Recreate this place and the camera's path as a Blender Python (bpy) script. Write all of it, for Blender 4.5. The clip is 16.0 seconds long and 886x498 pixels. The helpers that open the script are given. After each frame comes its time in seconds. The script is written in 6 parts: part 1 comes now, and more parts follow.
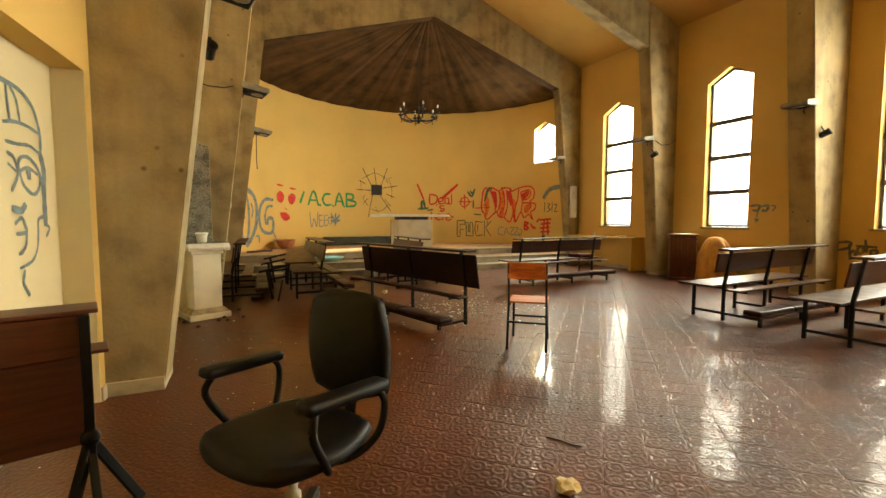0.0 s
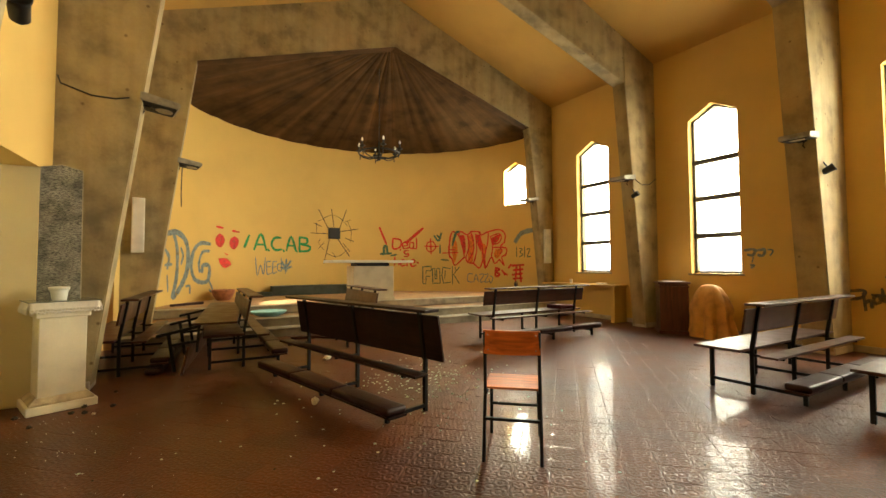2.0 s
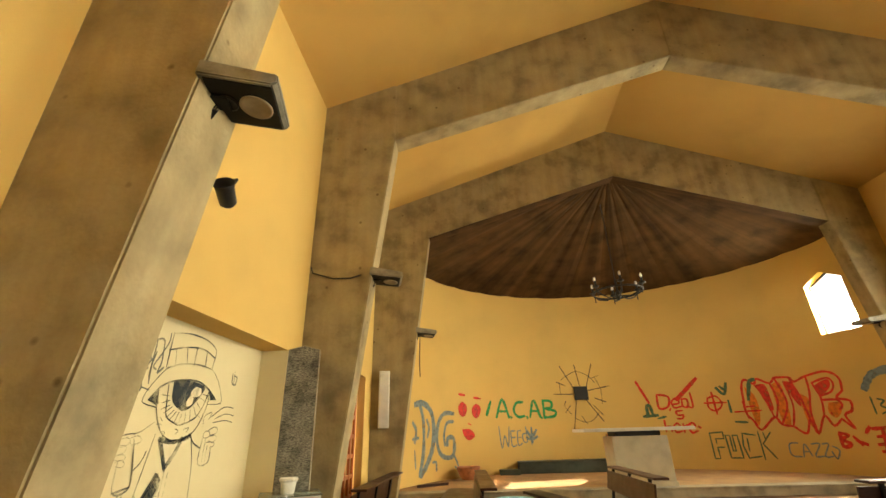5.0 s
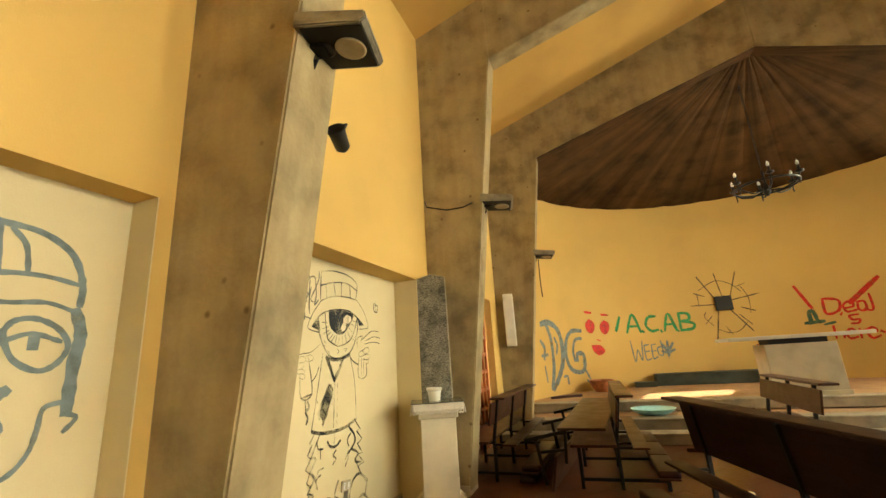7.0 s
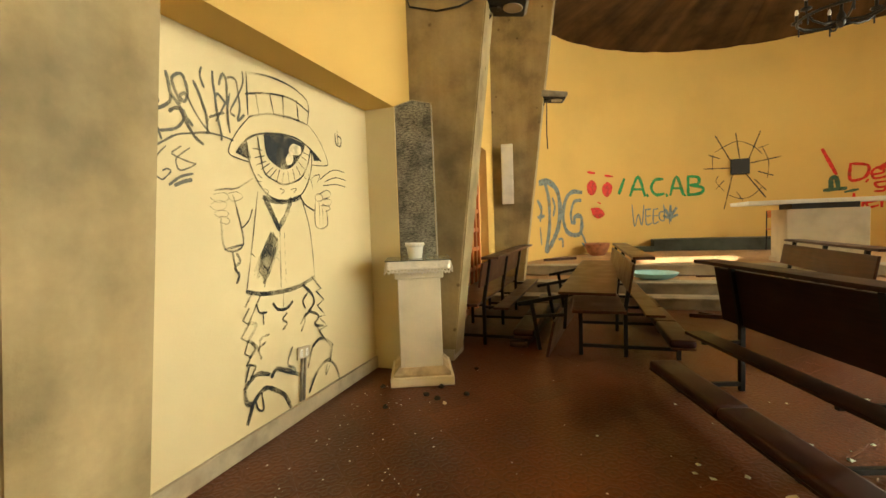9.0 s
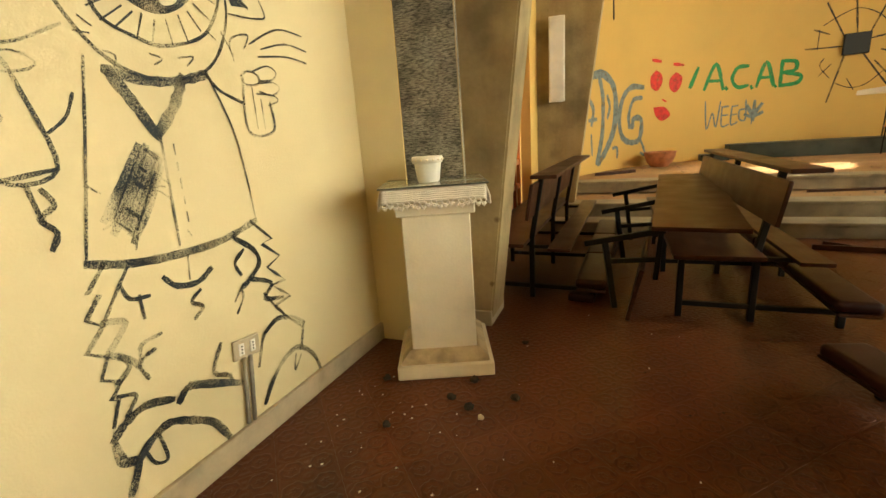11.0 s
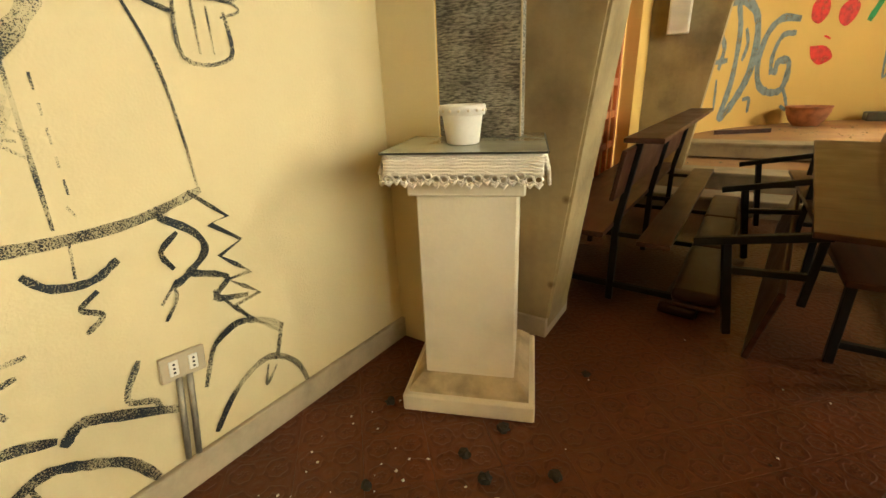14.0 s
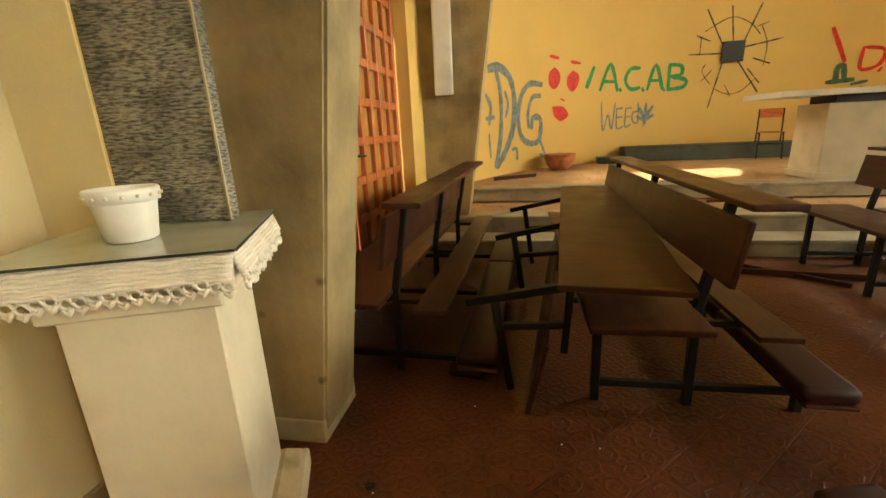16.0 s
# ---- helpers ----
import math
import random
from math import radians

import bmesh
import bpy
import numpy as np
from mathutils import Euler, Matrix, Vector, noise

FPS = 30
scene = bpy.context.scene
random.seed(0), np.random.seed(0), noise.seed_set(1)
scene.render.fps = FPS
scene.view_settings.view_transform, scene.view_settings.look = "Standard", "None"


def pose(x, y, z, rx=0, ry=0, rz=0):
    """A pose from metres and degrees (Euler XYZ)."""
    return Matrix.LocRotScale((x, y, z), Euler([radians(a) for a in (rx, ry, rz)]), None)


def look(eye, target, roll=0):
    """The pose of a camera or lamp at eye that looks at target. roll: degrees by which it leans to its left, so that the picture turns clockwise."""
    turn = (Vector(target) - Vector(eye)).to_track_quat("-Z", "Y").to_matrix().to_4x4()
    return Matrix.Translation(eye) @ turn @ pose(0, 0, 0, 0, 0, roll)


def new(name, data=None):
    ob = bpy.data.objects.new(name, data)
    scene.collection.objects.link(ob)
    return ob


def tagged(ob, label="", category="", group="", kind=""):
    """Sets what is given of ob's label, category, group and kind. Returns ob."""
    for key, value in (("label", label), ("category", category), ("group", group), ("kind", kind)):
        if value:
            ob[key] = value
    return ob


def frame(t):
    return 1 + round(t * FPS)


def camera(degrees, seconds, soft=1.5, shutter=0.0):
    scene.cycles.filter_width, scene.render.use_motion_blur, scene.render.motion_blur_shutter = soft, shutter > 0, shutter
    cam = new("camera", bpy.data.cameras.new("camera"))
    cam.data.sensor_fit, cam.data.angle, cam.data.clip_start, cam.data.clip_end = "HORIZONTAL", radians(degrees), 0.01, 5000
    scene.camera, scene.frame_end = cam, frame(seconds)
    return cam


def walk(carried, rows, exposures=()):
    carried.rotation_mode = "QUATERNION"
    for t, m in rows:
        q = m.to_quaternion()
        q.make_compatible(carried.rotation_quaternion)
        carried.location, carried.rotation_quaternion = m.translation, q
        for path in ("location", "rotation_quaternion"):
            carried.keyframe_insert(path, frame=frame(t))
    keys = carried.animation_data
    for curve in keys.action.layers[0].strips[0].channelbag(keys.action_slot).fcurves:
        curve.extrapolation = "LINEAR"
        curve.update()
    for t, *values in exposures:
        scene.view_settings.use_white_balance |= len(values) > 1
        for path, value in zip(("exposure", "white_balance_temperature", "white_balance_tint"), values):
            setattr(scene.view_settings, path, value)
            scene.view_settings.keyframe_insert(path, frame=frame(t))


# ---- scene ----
cam = camera(92.3, 16.0)
PATH = [
    (0, (0.199, -0.033, 1.241), (1.043, 1.776, 1.111), -0.0),
    (0.5, (0.363, 0.282, 1.271), (1.355, 2.015, 1.16), -0.3),
    (1, (0.511, 0.548, 1.279), (1.601, 2.223, 1.205), -0.5),
    (1.5, (0.704, 0.795, 1.259), (1.738, 2.507, 1.24), -0.5),
    (2, (0.871, 1.044, 1.271), (1.846, 2.789, 1.353), -0.2),
    (2.5, (1.009, 1.321, 1.309), (1.929, 3.078, 1.566), -0.8),
    (3, (1.103, 1.534, 1.355), (1.751, 3.38, 1.771), -1.3),
    (3.5, (1.232, 1.731, 1.38), (1.589, 3.6, 1.995), -0.4),
    (3.7, (1.232, 1.811, 1.38), (1.547, 3.662, 2.07), -0.5),
    (5.8, (1.247, 2.148, 1.423), (0.934, 3.948, 2.236), -2.7),
    (6, (1.239, 2.145, 1.406), (0.88, 3.936, 2.22), -3.0),
    (6.5, (1.229, 2.137, 1.376), (0.738, 3.934, 2.103), -3.4),
    (7, (1.242, 2.106, 1.341), (0.633, 3.942, 1.85), -3.5),
    (7.5, (1.206, 2.18, 1.29), (0.484, 4.029, 1.537), -3.1),
    (8, (1.099, 2.416, 1.235), (0.419, 4.296, 1.273), -3.7),
    (8.5, (1.008, 2.701, 1.211), (0.375, 4.595, 1.105), -3.9),
    (9, (0.963, 3.071, 1.228), (0.342, 4.969, 1.116), -2.0),
    (9.5, (0.843, 3.399, 1.2), (0.23, 5.295, 1.028), -3.2),
    (9.7, (0.784, 3.526, 1.203), (0.183, 5.422, 0.993), -3.8),
    (11.8, (0.513, 4.642, 1.142), (-0.506, 6.249, 0.526), -3.6),
    (12, (0.51, 4.721, 1.142), (-0.596, 6.264, 0.512), -3.1),
    (12.5, (0.516, 4.882, 1.15), (-0.685, 6.323, 0.457), -1.1),
    (13, (0.479, 4.935, 1.147), (-0.688, 6.402, 0.451), -2.2),
    (13.5, (0.456, 4.952, 1.142), (-0.667, 6.44, 0.417), -2.3),
    (14, (0.446, 4.963, 1.149), (-0.602, 6.512, 0.442), -2.4),
    (14.5, (0.464, 4.996, 1.158), (-0.382, 6.68, 0.488), -2.8),
    (15, (0.477, 5.073, 1.159), (-0.106, 6.88, 0.533), -2.8),
    (15.5, (0.541, 5.245, 1.175), (0.08, 7.1, 0.583), -3.0),
    (16, (0.61, 5.365, 1.191), (0.256, 7.259, 0.653), -2.7),
]
walk(cam, [(t, look(eye, target, roll)) for t, eye, target, roll in PATH])

# ---- world, sun, light ----
world = bpy.data.worlds.new("world")
scene.world = world
world.use_nodes = True
wn = world.node_tree.nodes
sky = wn.new("ShaderNodeTexSky")
sky.sky_type = "NISHITA"
sky.sun_disc = False
sky.sun_elevation = radians(42.9)
sky.sun_rotation = radians(-105)
wn["Background"].inputs["Strength"].default_value = 0.05
world.node_tree.links.new(sky.outputs[0], wn["Background"].inputs[0])
SUN_WAY = Vector((2.60, 0.7, -2.5))
sun = new("sun", bpy.data.lights.new("sun", "SUN"))
sun.data.energy, sun.data.angle, sun.data.color = 5.0, radians(0.6), (1.0, 0.92, 0.74)
sun.matrix_world = look((0, 0, 20), Vector((0, 0, 20)) + SUN_WAY)
scene.view_settings.exposure = 1.98
SKY_GLOW = 1.15


def sky_lamp(name, eye, target, w, h, watts, colour=(1.0, 0.95, 0.68)):
    lamp = new(name, bpy.data.lights.new(name, "AREA"))
    lamp.data.shape, lamp.data.size, lamp.data.size_y = "RECTANGLE", w, h
    lamp.data.energy, lamp.data.color = watts, colour
    lamp.matrix_world = look(eye, target)
    return lamp


# ---- plan ----
XC = 4.42                     # ridge of the nave
WR = 9.25                     # face of the right wall
# left wall bay by bay: its face at y = 5, its slant against the axis, the depth of its recess
BAYS = [(-0.596, 0.088, 0.176), (-0.545, 0.03, 0.27)]
WL2 = -0.36                   # left wall of the bay before the apse
# concrete frames: front face, thickness, (foot, knee) of either pillar, ridge
FRAMES = [(3.63, 0.37, (-0.37, 0.26), (8.62, 8.05), 4.20),
          (6.70, 0.30, (-0.155, 0.473), (8.80, 8.30), 4.377),
          (9.80, 0.28, (0.04, 0.683), (9.00, 8.446), 4.55)]
FRONT = tuple(f[0] for f in FRAMES)
KNEE, APEX, EAVES, RIDGE = 5.018, 6.257, 5.60, 7.40
RECESS = ((1.2, 3.55), (4.05, 6.38))
HEAD = 2.222                  # head of the recesses
AC, AR = (4.53, 10.06), 4.8   # apse
PLAT = 0.45                   # altar platform
Y_BACK = -2.6
# The first window is unseen, added where the bays repeat to bring in light.
WINDOWS = [(-0.80, 0.14), (2.24, 3.20), (5.09, 5.99), (7.92, 8.91)]
SILL, SHOULDER, POINT, GLASS = 1.12, 4.14, 4.385, 9.40


def face_left(y):
    x, lean, _ = BAYS[0 if y < 3.83 else 1]
    return x + lean * (y - 5.0)


def aslant(bm, bay):
    """Lays what was built along x = 0 onto the face of a bay of the left wall."""
    x, lean, _ = BAYS[bay]
    for v in bm.verts:
        v.co.x += x + lean * (v.co.y - 5.0)
    return bm


# ---- materials ----


def material(name, colour, rough=0.6, metal=0.0, var=0.15, scale=3.0, fine=60.0, bump=0.15, spec=0.5, stain=None, coat=0.0, island=0.0, speck=None):
    """A surface with blotches at one scale, grain at another, and fine relief."""
    m = bpy.data.materials.new(name)
    m.use_nodes = True
    n, l = m.node_tree.nodes, m.node_tree.links
    b = n["Principled BSDF"]
    co = n.new("ShaderNodeTexCoord")
    big = n.new("ShaderNodeTexNoise")
    big.inputs["Scale"].default_value, big.inputs["Detail"].default_value = scale, 6
    small = n.new("ShaderNodeTexNoise")
    small.inputs["Scale"].default_value, small.inputs["Detail"].default_value = fine, 4
    geo = n.new("ShaderNodeNewGeometry")
    l.new(geo.outputs["Position"], big.inputs["Vector"])
    l.new(geo.outputs["Position"], small.inputs["Vector"])
    ramp = n.new("ShaderNodeValToRGB")
    ramp.color_ramp.elements[0].position, ramp.color_ramp.elements[1].position = 0.3, 0.7
    dark = stain or tuple(c * (1 - 2 * var) for c in colour)
    ramp.color_ramp.elements[0].color = (*dark, 1)
    ramp.color_ramp.elements[1].color = (*(min(1, c * (1 + var)) for c in colour), 1)
    mid = ramp.color_ramp.elements.new(0.5)
    mid.color = (*colour, 1)
    l.new(big.outputs["Fac"], ramp.inputs["Fac"])
    mix = n.new("ShaderNodeMix")
    mix.data_type, mix.blend_type = "RGBA", "MULTIPLY"
    mix.inputs["Factor"].default_value = speck or var
    l.new(ramp.outputs["Color"], mix.inputs["A"])
    l.new(small.outputs["Fac"], mix.inputs["B"])
    last = mix.outputs["Result"]
    if island:
        info = n.new("ShaderNodeObjectInfo")
        hsv = n.new("ShaderNodeHueSaturation")
        rng = n.new("ShaderNodeMapRange")
        rng.inputs["To Min"].default_value, rng.inputs["To Max"].default_value = 1 - island, 1 + island
        l.new(info.outputs["Random"], rng.inputs["Value"])
        l.new(rng.outputs["Result"], hsv.inputs["Value"])
        l.new(last, hsv.inputs["Color"])
        last = hsv.outputs["Color"]
    l.new(last, b.inputs["Base Color"])
    rr = n.new("ShaderNodeMapRange")
    rr.inputs["To Min"].default_value, rr.inputs["To Max"].default_value = max(0, rough - 0.12), min(1, rough + 0.12)
    l.new(big.outputs["Fac"], rr.inputs["Value"])
    l.new(rr.outputs["Result"], b.inputs["Roughness"])
    b.inputs["Metallic"].default_value = metal
    b.inputs["Specular IOR Level"].default_value = spec
    b.inputs["Coat Weight"].default_value = coat
    if bump:
        bp = n.new("ShaderNodeBump")
        bp.inputs["Strength"].default_value, bp.inputs["Distance"].default_value = bump, 0.01
        l.new(small.outputs["Fac"], bp.inputs["Height"])
        l.new(bp.outputs["Normal"], b.inputs["Normal"])
    return m


def concrete(name, colour):
    """Board-marked concrete: streaks down the boards, blow holes, blotches."""
    m = material(name, colour, 0.75, var=0.2, scale=3.0, fine=35, bump=0.3, spec=0.3)
    n, l = m.node_tree.nodes, m.node_tree.links
    b = n["Principled BSDF"]
    geo = n.new("ShaderNodeNewGeometry")
    mp = n.new("ShaderNodeMapping")
    mp.inputs["Scale"].default_value = (7, 7, 0.5)
    l.new(geo.outputs["Position"], mp.inputs["Vector"])
    st = n.new("ShaderNodeTexNoise")
    st.inputs["Scale"].default_value, st.inputs["Detail"].default_value = 1.0, 5
    l.new(mp.outputs["Vector"], st.inputs["Vector"])
    vor = n.new("ShaderNodeTexVoronoi")
    vor.inputs["Scale"].default_value = 4.2
    l.new(geo.outputs["Position"], vor.inputs["Vector"])
    hole = n.new("ShaderNodeMapRange")
    hole.inputs["From Min"].default_value, hole.inputs["From Max"].default_value = 0.03, 0.10
    l.new(vor.outputs["Distance"], hole.inputs["Value"])
    old = b.inputs["Base Color"].links[0].from_socket
    mix = n.new("ShaderNodeMix")
    mix.data_type, mix.blend_type = "RGBA", "MULTIPLY"
    mix.inputs["Factor"].default_value = 1.0
    ramp = n.new("ShaderNodeValToRGB")
    ramp.color_ramp.elements[0].position, ramp.color_ramp.elements[1].position = 0.3, 0.65
    ramp.color_ramp.elements[0].color, ramp.color_ramp.elements[1].color = (0.84, 0.80, 0.74, 1), (1, 1, 1, 1)
    l.new(st.outputs["Fac"], ramp.inputs["Fac"])
    l.new(old, mix.inputs["A"])
    l.new(ramp.outputs["Color"], mix.inputs["B"])
    mix2 = n.new("ShaderNodeMix")
    mix2.data_type, mix2.blend_type = "RGBA", "MULTIPLY"
    l.new(mix.outputs["Result"], mix2.inputs["A"])
    mix2.inputs["B"].default_value = (0.45, 0.4, 0.35, 1)
    inv = n.new("ShaderNodeMath")
    inv.operation = "SUBTRACT"
    inv.inputs[0].default_value = 1.0
    l.new(hole.outputs["Result"], inv.inputs[1])
    l.new(inv.outputs[0], mix2.inputs["Factor"])
    l.new(mix2.outputs["Result"], b.inputs["Base Color"])
    return m


def fan_concrete(name, colour):
    """Concrete cast on boards that fan out from the tip of the half cone."""
    m = material(name, colour, 0.9, var=0.25, scale=2.2, fine=40, bump=0.2, spec=0.08)
    n, l = m.node_tree.nodes, m.node_tree.links
    b = n["Principled BSDF"]
    geo = n.new("ShaderNodeNewGeometry")
    sep = n.new("ShaderNodeSeparateXYZ")
    l.new(geo.outputs["Position"], sep.inputs[0])
    sx, sy, at = (n.new("ShaderNodeMath") for _ in range(3))
    sx.operation = sy.operation = "SUBTRACT"
    sx.inputs[1].default_value, sy.inputs[1].default_value = AC[0], AC[1] - 0.05
    at.operation = "ARCTAN2"
    l.new(sep.outputs[0], sx.inputs[0])
    l.new(sep.outputs[1], sy.inputs[0])
    l.new(sy.outputs[0], at.inputs[0])
    l.new(sx.outputs[0], at.inputs[1])
    comb = n.new("ShaderNodeCombineXYZ")
    l.new(at.outputs[0], comb.inputs[0])
    rad = n.new("ShaderNodeMath")
    rad.operation = "MULTIPLY"
    rad.inputs[1].default_value = 0.02
    l.new(sep.outputs[2], rad.inputs[0])
    l.new(rad.outputs[0], comb.inputs[1])
    st = n.new("ShaderNodeTexNoise")
    st.inputs["Scale"].default_value, st.inputs["Detail"].default_value = 9.0, 6
    l.new(comb.outputs[0], st.inputs["Vector"])
    ramp = n.new("ShaderNodeValToRGB")
    ramp.color_ramp.elements[0].position, ramp.color_ramp.elements[1].position = 0.35, 0.7
    ramp.color_ramp.elements[0].color, ramp.color_ramp.elements[1].color = (0.5, 0.46, 0.42, 1), (1.25, 1.2, 1.1, 1)
    l.new(st.outputs["Fac"], ramp.inputs["Fac"])
    mix = n.new("ShaderNodeMix")
    mix.data_type, mix.blend_type = "RGBA", "MULTIPLY"
    mix.inputs["Factor"].default_value = 1.0
    l.new(b.inputs["Base Color"].links[0].from_socket, mix.inputs["A"])
    l.new(ramp.outputs["Color"], mix.inputs["B"])
    l.new(mix.outputs["Result"], b.inputs["Base Color"])
    return m


def wood(name, colour, rough=0.35, across=(1, 14, 14), coat=0.2, spec=0.5):
    """Varnished boards with grain along the object's own x."""
    m = bpy.data.materials.new(name)
    m.use_nodes = True
    n, l = m.node_tree.nodes, m.node_tree.links
    b = n["Principled BSDF"]
    co = n.new("ShaderNodeTexCoord")
    mp = n.new("ShaderNodeMapping")
    mp.inputs["Scale"].default_value = across
    l.new(co.outputs["Object"], mp.inputs["Vector"])
    no = n.new("ShaderNodeTexNoise")
    no.inputs["Scale"].default_value, no.inputs["Detail"].default_value, no.inputs["Distortion"].default_value = 2.5, 7, 0.6
    l.new(mp.outputs["Vector"], no.inputs["Vector"])
    ramp = n.new("ShaderNodeValToRGB")
    ramp.color_ramp.elements[0].position, ramp.color_ramp.elements[1].position = 0.3, 0.72
    ramp.color_ramp.elements[0].color = (*(c * 0.5 for c in colour), 1)
    ramp.color_ramp.elements[1].color = (*(c * 1.25 for c in colour), 1)
    l.new(no.outputs["Fac"], ramp.inputs["Fac"])
    dust = n.new("ShaderNodeTexNoise")
    dust.inputs["Scale"].default_value, dust.inputs["Detail"].default_value = 6, 5
    l.new(co.outputs["Object"], dust.inputs["Vector"])
    dr = n.new("ShaderNodeMapRange")
    dr.inputs["From Min"].default_value, dr.inputs["From Max"].default_value = 0.45, 0.8
    dr.inputs["To Max"].default_value = 0.05
    l.new(dust.outputs["Fac"], dr.inputs["Value"])
    mix = n.new("ShaderNodeMix")
    mix.data_type = "RGBA"
    mix.inputs["B"].default_value = (0.3, 0.24, 0.18, 1)
    l.new(dr.outputs["Result"], mix.inputs["Factor"])
    l.new(ramp.outputs["Color"], mix.inputs["A"])
    l.new(mix.outputs["Result"], b.inputs["Base Color"])
    rr = n.new("ShaderNodeMapRange")
    rr.inputs["To Min"].default_value, rr.inputs["To Max"].default_value = rough - 0.1, rough + 0.2
    l.new(dust.outputs["Fac"], rr.inputs["Value"])
    l.new(rr.outputs["Result"], b.inputs["Roughness"])
    b.inputs["Coat Weight"].default_value, b.inputs["Specular IOR Level"].default_value = coat, spec
    bp = n.new("ShaderNodeBump")
    bp.inputs["Strength"].default_value, bp.inputs["Distance"].default_value = 0.15, 0.004
    l.new(no.outputs["Fac"], bp.inputs["Height"])
    l.new(bp.outputs["Normal"], b.inputs["Normal"])
    return m


TILE = 0.22


def tile_material():
    """Glazed terracotta tiles with an embossed rosette, laid on the diagonal; worn and dusty."""
    m = material("terracotta_tile", (0.128, 0.038, 0.0115), 0.48, var=0.2, scale=1.1, fine=45, bump=0.0, spec=0.25, coat=0.36, island=0.10)
    n, l = m.node_tree.nodes, m.node_tree.links
    b = n["Principled BSDF"]
    geo = n.new("ShaderNodeNewGeometry")
    mp = n.new("ShaderNodeMapping")
    mp.inputs["Rotation"].default_value = (0, 0, radians(-45))
    mp.inputs["Scale"].default_value = (1 / TILE, 1 / TILE, 0)
    l.new(geo.outputs["Position"], mp.inputs["Vector"])

    def math(op, a, c=None):
        q = n.new("ShaderNodeMath")
        q.operation = op
        for i, v in enumerate((a, c)):
            if v is None:
                continue
            if isinstance(v, (int, float)):
                q.inputs[i].default_value = v
            else:
                l.new(v, q.inputs[i])
        return q.outputs[0]

    fr = n.new("ShaderNodeVectorMath")
    fr.operation = "FRACTION"
    l.new(mp.outputs["Vector"], fr.inputs[0])
    sep = n.new("ShaderNodeSeparateXYZ")
    l.new(fr.outputs[0], sep.inputs[0])
    u, v = math("SUBTRACT", sep.outputs[0], 0.5), math("SUBTRACT", sep.outputs[1], 0.5)
    # four small rosettes per tile, and petals
    au, av = math("SUBTRACT", math("ABSOLUTE", u), 0.25), math("SUBTRACT", math("ABSOLUTE", v), 0.25)
    d1 = math("SQRT", math("ADD", math("MULTIPLY", au, au), math("MULTIPLY", av, av)))
    d0 = math("SQRT", math("ADD", math("MULTIPLY", u, u), math("MULTIPLY", v, v)))
    ring = math("SINE", math("MULTIPLY", d1, 46.0))
    fade = math("LESS_THAN", d1, 0.235)
    petal = math("SINE", math("MULTIPLY", math("ARCTAN2", au, av), 6.0))
    mot = math("MULTIPLY", fade, math("ADD", ring, math("MULTIPLY", petal, 0.6)))
    mot = math("ADD", mot, math("MULTIPLY", math("SINE", math("MULTIPLY", d0, 44.0)), 0.4))
    flat = math("MINIMUM", math("MAXIMUM", math("ADD", math("MULTIPLY", mot, 1.3), 0.5), 0.0), 1.0)
    wob = n.new("ShaderNodeTexNoise")
    wob.inputs["Scale"].default_value, wob.inputs["Detail"].default_value = 30, 4
    l.new(geo.outputs["Position"], wob.inputs["Vector"])
    hgt = math("ADD", math("MULTIPLY", flat, 0.75), math("MULTIPLY", wob.outputs["Fac"], 0.18))
    bp = n.new("ShaderNodeBump")
    bp.inputs["Strength"].default_value, bp.inputs["Distance"].default_value = 0.55, 0.0050
    l.new(hgt, bp.inputs["Height"])
    l.new(bp.outputs["Normal"], b.inputs["Normal"])
    l.new(bp.outputs["Normal"], b.inputs["Coat Normal"])
    b.inputs["Coat Roughness"].default_value = 0.07
    old = b.inputs["Base Color"].links[0].from_socket
    mix = n.new("ShaderNodeMix")
    mix.data_type, mix.blend_type = "RGBA", "MULTIPLY"
    mix.inputs["B"].default_value = (0.5, 0.42, 0.4, 1)
    wear = math("MULTIPLY", math("GREATER_THAN", mot, 0.75), math("MULTIPLY", wob.outputs["Fac"], 0.9))
    l.new(wear, mix.inputs["Factor"])
    l.new(old, mix.inputs["A"])
    l.new(mix.outputs["Result"], b.inputs["Base Color"])
    return m


def plain(name, colour, rough=0.5, metal=0.0, spec=0.5):
    return material(name, colour, rough, metal, var=0.08, scale=5, fine=90, bump=0.05, spec=spec)


M_WALL = material("yellow_plaster", (0.67, 0.44, 0.13), 0.8, var=0.04, scale=0.9, fine=120, bump=0.12, spec=0.25)
M_NICHE = material("cream_plaster", (0.69, 0.585, 0.345), 0.75, var=0.05, scale=0.8, fine=130, bump=0.12, spec=0.25)
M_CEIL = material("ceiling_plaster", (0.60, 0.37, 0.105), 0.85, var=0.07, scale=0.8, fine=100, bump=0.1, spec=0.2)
M_CONC = concrete("board_marked_concrete", (0.42, 0.33, 0.175))
M_CONE = fan_concrete("dark_concrete", (0.09, 0.048, 0.019))
M_TILE = tile_material()
M_GROUT = material("floor_joint", (0.11, 0.034, 0.014), 0.7, var=0.2)
M_DUST = material("dusty_terracotta", (0.37, 0.21, 0.09), 0.7, var=0.25, scale=3, fine=60, bump=0.2, stain=(0.30, 0.14, 0.06))
M_STEP = material("pale_stone", (0.32, 0.265, 0.175), 0.65, var=0.2, scale=4, fine=70)
M_SKIRT = material("travertine_skirting", (0.48, 0.40, 0.27), 0.55, var=0.15, scale=6, fine=60)
M_PEW = wood("dark_pew_wood", (0.056, 0.0155, 0.0058), 0.34, coat=0.06, spec=0.3)
